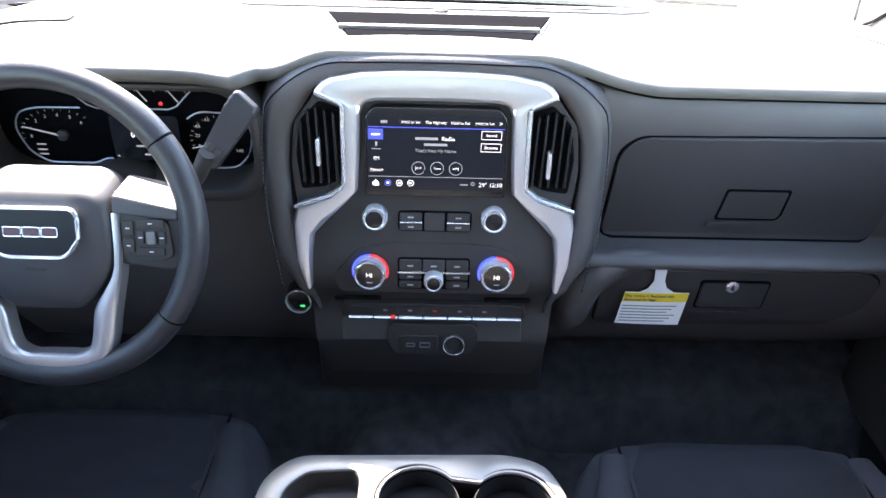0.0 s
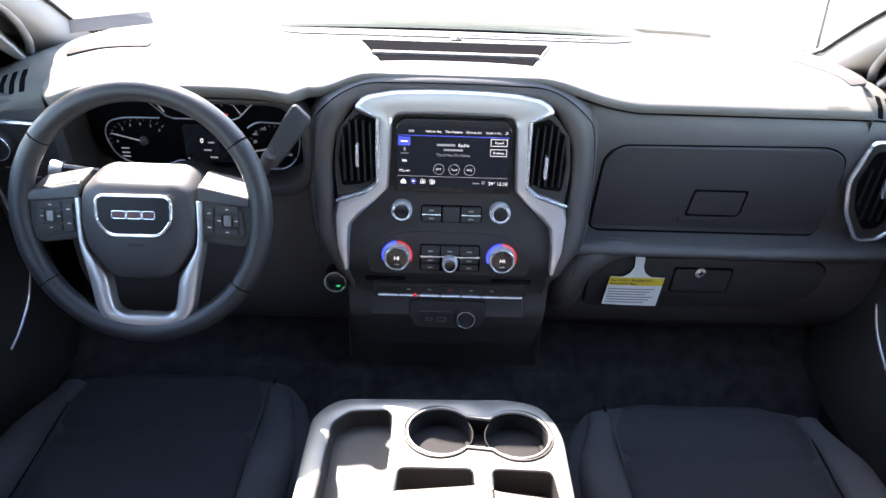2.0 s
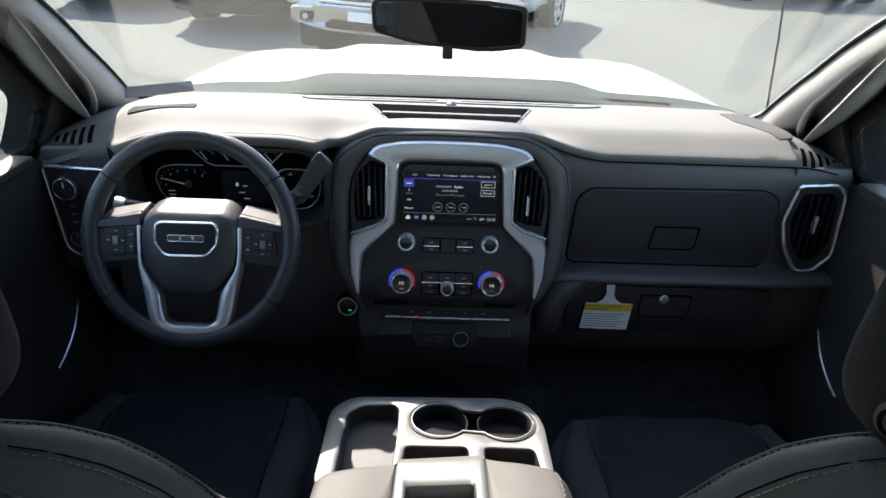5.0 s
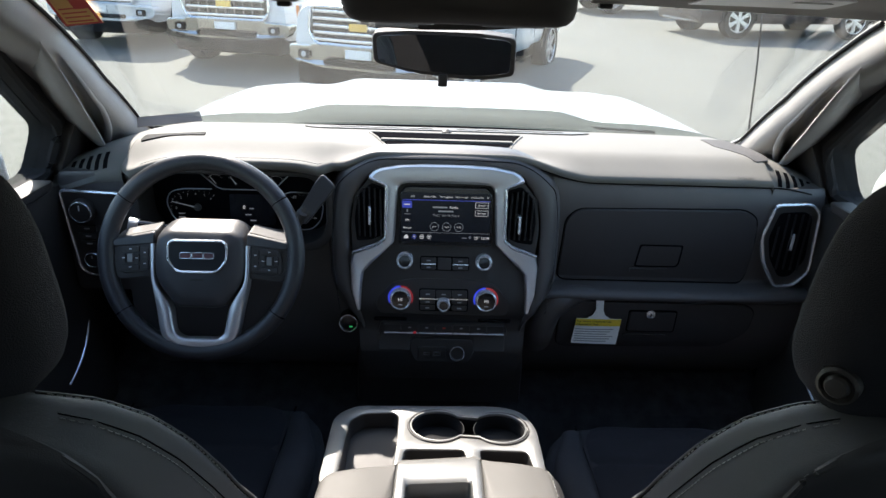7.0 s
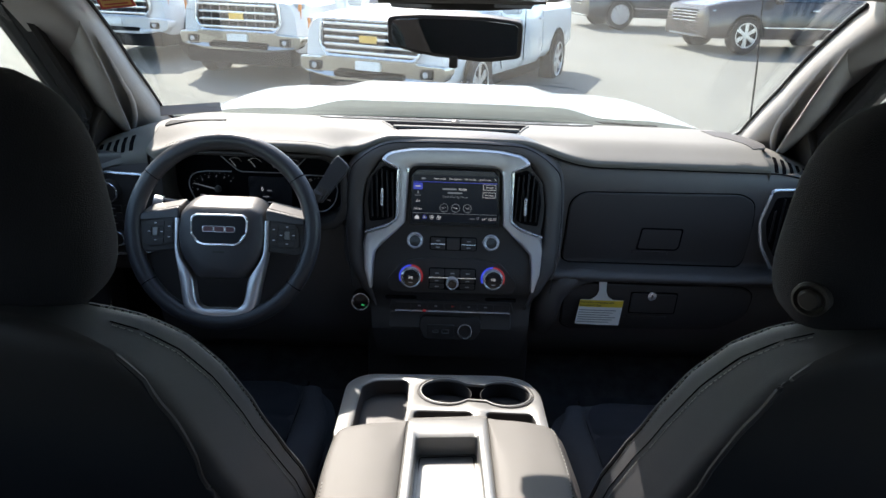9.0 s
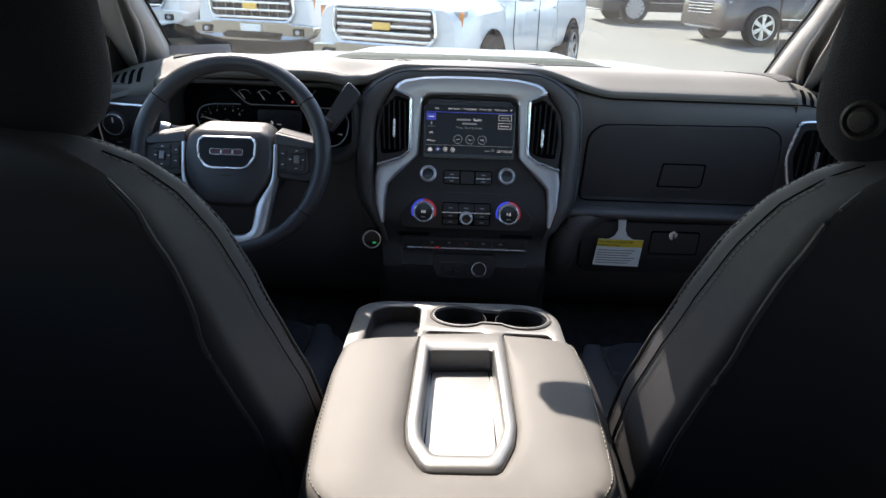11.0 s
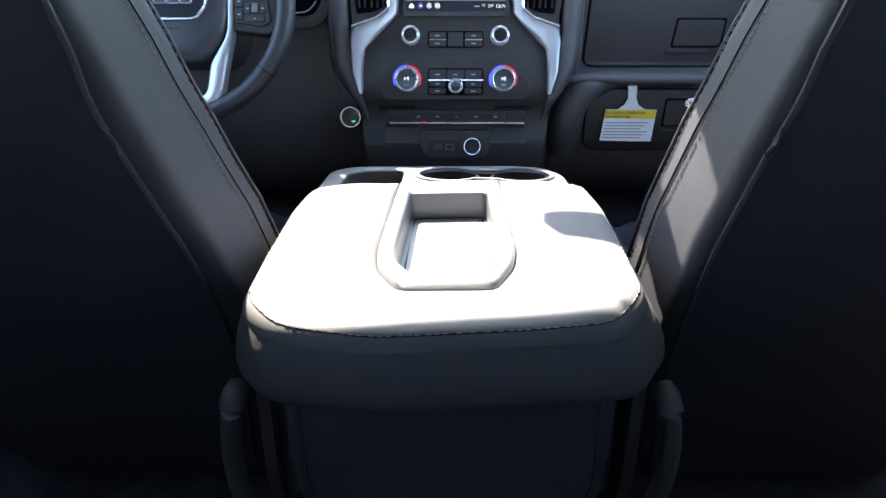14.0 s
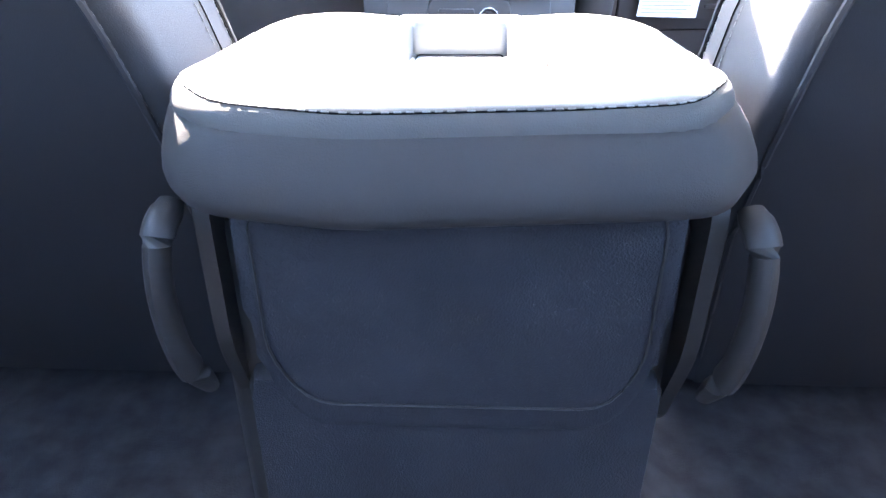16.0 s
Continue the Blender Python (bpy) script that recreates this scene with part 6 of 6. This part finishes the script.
part("tray_floor", slab([(-0.011 + (u + 0.011) * 1.02, v) for u, v in fi], -0.038, -0.031, flid, cuts=[("v", k) for k in every(0.03, 0.27, 0.03)]), CONSOLE_SILVER, fr, "flat silver tray floor")
part("floor_groove", tube([flid(-0.011 + (u + 0.011) * 0.88, 0.14 + (v - 0.14) * 0.93, -0.0309) for u, v in fi], 0.0009, 4, closed=True), SEAM, fr)
edge = [Vector(lid(p[0] + (q[0] - p[0]) * 0.05, p[1] + (q[1] - p[1]) * 0.05, 0.0018)) for p, q in ((Vector(ao[k % 144]), Vector(af[k % 144])) for k in range(18, -74, -1))]
part("stitching", stitches(edge, 0.0065, 0.0042, 0.0006), THREAD, arm, "row of pale stitches")
part("seam_line", tube([p + Vector((0, 0, -0.0008)) for p in edge], 0.0007, 4), SEAM, arm)
# rear of the folded seat: pad, hard panel and side brackets
part("rear_panel", slab(soften([(-0.152, 1.030), (-0.150, 0.92), (-0.140, 0.865), (-0.115, 0.832), (0.100, 0.832), (0.124, 0.868), (0.132, 0.92), (0.132, 1.030)], 0.02), -0.05, 0.0, lambda u, v, w: (u, -0.072 - w + 0.10 * (1.0 - v) * 0.3, v), 0.008), CLOTH_LIGHT, cc, "dark rear panel")
part("panel_seam", tube([(u, -0.0735 + 0.03 * (1.0 - v), v) for u, v in soften([(-0.138, 1.02), (-0.138, 0.90), (-0.112, 0.858), (0.098, 0.858), (0.120, 0.90), (0.118, 1.02)], 0.02)], 0.0010, 5), PLASTIC, cc)
for s, x in ((-1, -0.188), (1, 0.170)):
    br = [(x + s * 0.002, -0.055, 1.010), (x + s * 0.006, -0.075, 0.995), (x + s * 0.008, -0.083, 0.955), (x + s * 0.006, -0.078, 0.905), (x + s * 0.000, -0.06, 0.865)]
    part("hinge_cover", tube(smooth_line(br, 6), [0.009, 0.010] + [0.0115] * 21 + [0.010, 0.008], 12, flatten=0.7), PLASTIC, cc, "grey plastic hinge cover")
    part("hinge_plate", slab(soften([(-0.06, 1.02), (0.10, 1.02), (0.10, 0.80), (-0.02, 0.80), (-0.06, 0.90)], 0.02), 0, 0.012, lambda u, v, w: (x - s * 0.022 + s * w, u, v), 0.003), PLASTIC, cc)
part("base", box(-0.165, -0.064, 0.62, 0.145, 0.44, 0.875, 0.02), CLOTH_LIGHT, cc, "dark cloth-covered seat base")

# ---- doors ----
def door(sign):
    th = thing("door_panel", (sign * 0.86, 0.3, 0.70), "black moulded front door panel with a bright pull edge", "door", "front doors")
    dm = side_map(sign, 0.03)
    part("panel", slab(soften([(-0.36, 0.66), (0.98, 0.70), (0.98, 1.28), (0.86, 1.325), (-0.36, 1.345)], 0.04), 0.0, 0.035, dm, 0.014, cuts=[("v", 0.9), ("v", 1.1)]), PLASTIC, th)
    part("sail", slab(soften([(0.895, 1.325), (1.10, 1.315), (1.04, 1.40), (0.90, 1.46)], 0.012), 0.0, 0.022, dm, 0.006, cuts=[("v", 1.36)]), PLASTIC, th, "black mirror sail panel")
    part("armrest", slab(soften([(-0.30, 0.93), (0.30, 0.95), (0.40, 0.94), (0.40, 0.88), (0.32, 0.86), (-0.30, 0.86)], 0.03), 0.03, 0.075, dm, 0.018), PLASTIC, th)
    line = [(0.895, 0.985, 0.030), (0.885, 0.965, 0.034), (0.85, 0.93, 0.038), (0.80, 0.90, 0.040), (0.76, 0.882, 0.038)]
    if sign > 0:
        line = [(u - 0.058, v + 0.022, w) for u, v, w in line]
    part("pull_edge", tube(smooth_line([dm(*p) for p in line], 6), 0.0032, 8), CHROME, th, "bright pull edge")
    part("pull_pocket", slab(soften([(0.62, 0.86), (0.93, 0.99), (0.91, 1.05), (0.66, 1.02)], 0.02), 0.0, 0.030, dm, 0.012), PLASTIC, th)
    part("window_sill", slab(soften([(-0.36, 1.318), (0.82, 1.318), (0.82, 1.345), (-0.36, 1.36)], 0.01), 0.0, 0.045, dm, 0.010, cuts=[("v", 1.33)]), PLASTIC, th)


door(-1)
door(1)


# ---- parked vehicles ----
def wheel(parent, x, y, side, r=0.41, spokes=6, rim_mat=None):
    F = Matrix.Translation((x, y, r)) @ Matrix.Rotation(radians(90 * side), 4, "Y")
    t = part("wheel", placed(turned([(r * 0.66, -0.12), (r * 0.94, -0.125), (r, -0.09), (r, 0.09), (r * 0.94, 0.125), (r * 0.66, 0.12)], 40, caps=False), F), RUBBER, parent, local=True)
    part("rim", placed(turned([(r * 0.68, -0.1), (r * 0.68, 0.118), (r * 0.63, 0.118), (r * 0.60, 0.06), (r * 0.2, 0.05), (0.001, 0.05)], 40), F), SEAM, t, local=True)
    for k in range(spokes):
        a = 2 * math.pi * k / spokes
        sp = slab(soften([(0.0, -0.030), (r * 0.3, -0.036), (r * 0.64, -0.052), (r * 0.64, 0.052), (r * 0.3, 0.036), (0.0, 0.030)], 0.01, 2), 0.07, 0.105, flat, 0.008)
        part("spoke", placed(sp, F @ Matrix.Rotation(a, 4, "Z")), rim_mat or ALLOY, t, local=True)
    part("rim_edge", placed(tube([(r * 0.655 * math.cos(2 * math.pi * k / 36), r * 0.655 * math.sin(2 * math.pi * k / 36), 0.112) for k in range(36)], 0.014, 6, closed=True), F), ALLOY, t, local=True)
    part("centre_cap", placed(turned([(0.05, 0.09), (0.05, 0.115), (0.001, 0.118)], 20), F), ALLOY, t, local=True)


def body_loft(stations):
    """Lofts a vehicle along its length: (y, half width, sill z, belt z, roof z, roof half width)."""
    rings = []
    for y, a, z0, zb, zr, rr in stations:
        half = [(a * 0.93, z0), (a, z0 + 0.12), (a * 1.0, (z0 + zb) / 2), (a * 0.97, zb), (rr, zr - 0.04), (rr * 0.9, zr)]
        rings.append([(u, y, v) for u, v in half] + [(-u, y, v) for u, v in half[::-1]])
    return loft(rings)


def pickup(name, at, turn, paint, label, style):
    """A crew-cab pickup, its nose at the local origin and facing -y."""
    th = thing(name, at, label, "pickup truck", "parked pickups", turn=turn)
    hb = 1.16 if style != 1 else 1.14
    front = [(0.10, 0.90, 0.50, 0.98, hb - 0.02, 0.80), (0.22, 0.97, 0.45, 1.05, hb + 0.02, 0.84), (0.60, 1.0, 0.45, 1.08, hb + 0.05, 0.86), (1.42, 1.01, 0.45, 1.12, hb + 0.09, 0.88)]
    part("front_body", body_loft(front), paint, th, local=True)
    cab = [(1.40, 1.01, 0.45, 1.16, 1.24, 0.88), (1.44, 1.01, 0.45, 1.18, 1.28, 0.86), (2.16, 1.01, 0.45, 1.20, 1.86, 0.70), (2.5, 1.01, 0.45, 1.20, 1.91, 0.68), (3.4, 1.01, 0.45, 1.22, 1.90, 0.68), (3.62, 1.01, 0.45, 1.22, 1.80, 0.70), (3.70, 1.0, 0.45, 1.22, 1.28, 0.86)]
    part("cab", body_loft(cab), paint, th, local=True)
    bed = [(3.72, 1.01, 0.50, 1.20, 1.27, 0.94), (4.4, 1.01, 0.50, 1.21, 1.28, 0.94), (5.5, 1.0, 0.55, 1.20, 1.28, 0.94), (5.60, 0.97, 0.58, 1.18, 1.26, 0.90)]
    part("bed", body_loft(bed), paint, th, local=True)
    fm = lambda u, v, w: (u, 0.10 - w - 0.03 * (1 - (u / 0.9) ** 2), v)
    part("windscreen", slab([(-0.80, 1.27), (0.80, 1.27), (0.66, 1.80), (-0.66, 1.80)], 0.0, 0.01, lambda u, v, w: (u, 1.40 + (v - 1.27) * 1.27 - w, v)), DARK_GLASS, th, local=True)
    # bonnet panel with two raised ribs
    rows = []
    for y in np.linspace(0.12, 1.42, 12):
        row = []
        for x in np.linspace(-0.82, 0.82, 33):
            z = hb + 0.045 + 0.075 * ease(0.1, 1.4, y) - 0.06 * (x / 0.85) ** 4 + 0.022 * (ease(0.30, 0.38, abs(x)) - ease(0.50, 0.66, abs(x))) - 0.05 * ease(0.28, 0.10, y)
            row.append((x, y, z))
        rows.append(row + [(a, b, c - 0.03) for a, b, c in row[::-1]])
    part("bonnet", loft(rows), paint, th, local=True)
    gtop, gbot = hb - 0.03, 0.74
    gr = part("grille", slab(soften([(-0.62, gtop), (0.62, gtop), (0.66, gbot + 0.12), (0.56, gbot), (-0.56, gbot), (-0.66, gbot + 0.12)], 0.04), -0.02, 0.03, fm, 0.01), SEAM, th, "dark grille", local=True)
    bars = 5 if style == 3 else 4
    for k in range(bars):
        z = gbot + 0.04 + (gtop - gbot - 0.08) * k / (bars - 1)
        part("bar", slab(rounded(-0.61, z - 0.018, 0.61, z + 0.018, 0.012), 0.02, 0.055, fm, 0.008, cuts=[("u", -0.3), ("u", 0), ("u", 0.3)]), CHROME, gr, "chrome grille bar", local=True)
    if style in (1, 2):
        for k in range(9):
            u = -0.56 + 0.14 * k
            part("fin", slab([(u - 0.006, gbot + 0.02), (u + 0.006, gbot + 0.02), (u + 0.006, gtop - 0.02), (u - 0.006, gtop - 0.02)], 0.0, 0.035, fm), PLASTIC, gr, local=True)
    part("grille_frame", tube([fm(u, v, 0.035) for u, v in soften([(-0.64, gtop + 0.01), (0.64, gtop + 0.01), (0.68, gbot + 0.12), (0.58, gbot - 0.01), (-0.58, gbot - 0.01), (-0.68, gbot + 0.12)], 0.05)], 0.020, 8, closed=True), CHROME if style != 1 else ALLOY, gr, "chrome grille frame", local=True)
    if style in (2, 3):
        part("emblem", slab(rounded(-0.11, -0.04, 0.11, 0.04, 0.012), 0.05, 0.075, lambda u, v, w: fm(u, v + (gtop + gbot) / 2, w), 0.004), GOLD, gr, "plain gold emblem block", local=True)
    else:
        part("emblem", slab(rounded(-0.20, -0.05, 0.20, 0.05, 0.02), 0.05, 0.075, lambda u, v, w: fm(u, v + (gtop + gbot) / 2, w), 0.004), RED_INK, gr, "plain red emblem block", local=True)
    for s in (-1, 1):
        h0, h1 = (gtop - 0.20, gtop) if style == 3 else (gtop - 0.28, gtop + 0.01)
        hl_ = part("headlamp", slab([(s * u, v) for u, v in soften([(0.67, h0), (0.92, h0 + 0.02), (0.94, h1), (0.67, h1)], 0.02)], -0.12, 0.0, lambda u, v, w: (u, 0.14 - w + 0.22 * max(0, abs(u) - 0.68), v), 0.012), LAMP_GLASS, th, "clear headlamp", local=True)
        part("indicator", slab([(s * u, v) for u, v in soften([(0.88, h0 + 0.02), (0.93, h0 + 0.02), (0.945, h1 - 0.01), (0.90, h1 - 0.01)], 0.01)], 0.0, 0.012, lambda u, v, w: (u, 0.14 - w + 0.22 * max(0, abs(u) - 0.68), v), 0.004), AMBER, hl_, "amber lens", local=True)
        part("lamp_bulb", placed(turned([(0.055, 0), (0.055, 0.02), (0.02, 0.01), (0.001, 0.01)], 20), Matrix.Translation((s * 0.77, 0.15, (h0 + h1) / 2)) @ Matrix.Rotation(radians(90), 4, "X")), CHROME, hl_, local=True)
        fg = part("fog_lamp", slab([(s * u, v) for u, v in rounded(0.66, 0.55, 0.82, 0.645, 0.015)], 0.0, 0.075, lambda u, v, w: (u, 0.08 - w, v), 0.01), SEAM, th, "dark fog lamp recess", local=True)
        part("lens", placed(turned([(0.034, 0), (0.034, 0.012), (0.015, 0.018), (0.001, 0.018)], 20), Matrix.Translation((s * 0.74, 0.008, 0.598)) @ Matrix.Rotation(radians(90), 4, "X")), LAMP_GLASS, fg, "clear lens", local=True)
        part("door_mirror", box(s * 1.03, 1.62, 1.22, s * 1.27, 1.76, 1.44, 0.04), paint, th, local=True)
        part("side_window", slab([(1.90, 1.27), (3.50, 1.29), (3.46, 1.72), (2.30, 1.74)], 0.0, 0.008, lambda u, v, w: (s * (0.985 - 0.44 * (v - 1.24) + w), u, v), holes=[]), DARK_GLASS, th, local=True)
        part("door_seam", tube([(s * 1.012, 2.72, 1.24), (s * 1.018, 2.72, 0.55)], 0.006, 4), SEAM, th, local=True)
        part("door_seam", tube([(s * 1.012, 1.68, 1.22), (s * 1.018, 1.66, 0.75), (s * 1.015, 1.80, 0.52)], 0.006, 4), SEAM, th, local=True)
        part("door_handle", box(s * 1.00, 2.48, 1.08, s * 1.045, 2.66, 1.115, 0.01), CHROME if style != 3 else paint, th, local=True)
        part("door_handle", box(s * 1.00, 3.42, 1.09, s * 1.045, 3.60, 1.125, 0.01), CHROME if style != 3 else paint, th, local=True)
        for y in (0.95, 4.62):
            arch = [(y + 0.50 * math.cos(a), 0.42 + 0.50 * math.sin(a)) for a in np.linspace(math.pi, 0, 16)]
            # Black half disc on the body side carries the wheel well's shade.
            part("wheel_arch", slab(arch, 0, 0.012, lambda u, v, w: (s * (1.006 + w), u, v)), SEAM, th, local=True)
            wheel(th, s * 0.93, y, s)
    bz = 0.72
    bp = part("bumper", slab(soften([(-0.98, bz - 0.02), (-0.60, bz), (0.60, bz), (0.98, bz - 0.02), (0.97, 0.56), (0.90, 0.50), (0.56, 0.46), (-0.56, 0.46), (-0.90, 0.50), (-0.97, 0.56)], 0.05), -0.15, 0.09, lambda u, v, w: (u, 0.08 - w + 0.14 * max(0, abs(u) - 0.6) + 0.25 * max(0.0, 0.54 - v), v), 0.03,
                            cuts=[("v", 0.54)]), WHITE_PAINT if style == 1 else BUMPER_CHROME, th, local=True)
    part("air_intake", slab(rounded(-0.46, 0.50, 0.46, 0.56, 0.02), 0.0, 0.094, lambda u, v, w: (u, 0.08 - w, v), 0.004), SEAM, bp, local=True)
    part("plate_recess", slab(rounded(-0.16, 0.59, 0.16, 0.69, 0.01), 0.0, 0.097, lambda u, v, w: (u, 0.08 - w, v), 0.004), PAPER, bp, local=True)
    part("valance", slab(soften([(-0.88, 0.53), (0.88, 0.53), (0.84, 0.40), (0.55, 0.33), (-0.55, 0.33), (-0.84, 0.40)], 0.05), -0.10, 0.0, lambda u, v, w: (u, 0.12 - w + 0.2 * max(0, abs(u) - 0.5), v), 0.02), PLASTIC, bp, "dark plastic valance", local=True)
    # Black box added below the body for the shade under the pickup.
    part("underbody_shade", box(-0.85, 0.02, 0.26, 0.85, 5.4, 0.52, 0.04), SEAM, th, local=True)
    return th


def on_lot(x, y):
    return x, y, ground_z(y)


pickup("white_pickup", on_lot(-0.89, 7.40), -24, WHITE_PAINT, "white crew-cab pickup with chrome grille bars", 3)
pickup("white_pickup", on_lot(-3.02, 9.6), -14, WHITE_PAINT, "older white pickup with a gold emblem on its grille", 2)
pickup("white_pickup", on_lot(-5.54, 11.2), -10, WHITE_PAINT, "white pickup with a red emblem on its grille", 1)


def suv(name, at, turn, paint, label, spokes):
    th = thing(name, at, label, "car", "parked dark cars", turn=turn)
    st_ = [(0.0, 0.75, 0.45, 0.72, 0.85, 0.70), (0.08, 0.92, 0.32, 0.82, 1.00, 0.80), (0.5, 0.98, 0.32, 0.95, 1.10, 0.84), (1.25, 0.99, 0.32, 1.02, 1.18, 0.84), (1.85, 0.99, 0.32, 1.04, 1.72, 0.68),
           (2.4, 0.99, 0.32, 1.05, 1.84, 0.66), (4.3, 0.99, 0.34, 1.06, 1.82, 0.66), (4.85, 0.98, 0.36, 1.05, 1.70, 0.66), (5.05, 0.94, 0.42, 1.00, 1.15, 0.80)]
    part("body", body_loft(st_), paint, th, local=True)
    gl_ = part("grille", slab(rounded(-0.52, 0.62, 0.52, 0.90, 0.05), 0, 0.03, lambda u, v, w: (u, 0.03 - w, v), 0.01), SEAM, th, "dark grille with chrome bars", local=True)
    for k in range(4):
        part("bar", slab(rounded(-0.50, 0.650 + 0.066 * k, 0.50, 0.668 + 0.066 * k, 0.006), 0.02, 0.042, lambda u, v, w: (u, 0.03 - w, v), 0.004), CHROME, gl_, "chrome bar", local=True)
    part("bumper", slab(soften([(-0.90, 0.58), (0.90, 0.58), (0.88, 0.36), (0.60, 0.32), (-0.60, 0.32), (-0.88, 0.36)], 0.05), -0.10, 0.06, lambda u, v, w: (u, 0.06 - w + 0.25 * max(0, abs(u) - 0.45), v), 0.03), paint, th, local=True)
    for s in (-1, 1):
        part("headlamp", slab([(s * u, v) for u, v in soften([(0.55, 0.74), (0.86, 0.74), (0.88, 0.92), (0.58, 0.92)], 0.03)], -0.2, 0.0, lambda u, v, w: (u, 0.06 - w + 0.3 * max(0, abs(u) - 0.55), v), 0.01), LAMP_GLASS, th, "clear headlamp", local=True)
        part("side_window", slab([(1.75, 1.12), (4.7, 1.14), (4.5, 1.62), (2.35, 1.66)], 0, 0.008, lambda u, v, w: (s * (0.955 - 0.42 * (v - 1.10) + w), u, v)), DARK_GLASS, th, local=True)
        part("side_strip", slab(rounded(1.35, 0.56, 3.9, 0.585, 0.01), 0, 0.012, lambda u, v, w: (s * (0.985 + w), u, v)), CHROME, th, "chrome side strip", local=True)
        for y in (0.98, 4.00):
            arch = [(y + 0.47 * math.cos(a), 0.38 + 0.47 * math.sin(a)) for a in np.linspace(math.pi, 0, 16)]
            # Wheel well shade again drawn as a black half disc.
            part("wheel_arch", slab(arch, 0, 0.012, lambda u, v, w: (s * (0.988 + w), u, v)), SEAM, th, local=True)
            wheel(th, s * 0.90, y, s, 0.40, spokes)
        part("door_mirror", box(s * 1.0, 1.50, 1.06, s * 1.22, 1.64, 1.24, 0.04), paint, th, local=True)
        part("door_handle", box(s * 0.97, 2.55, 0.93, s * 1.02, 2.73, 0.965, 0.01), CHROME, th, local=True)
    return th


suv("dark_suv", on_lot(5.52, 15.74), -78, BROWN_PAINT, "dark brown sport utility vehicle with six-spoke alloy wheels", 6)
suv("dark_suv", on_lot(3.95, 20.6), -84, DARK_PAINT, "black sport utility vehicle with many-spoke alloy wheels", 12)
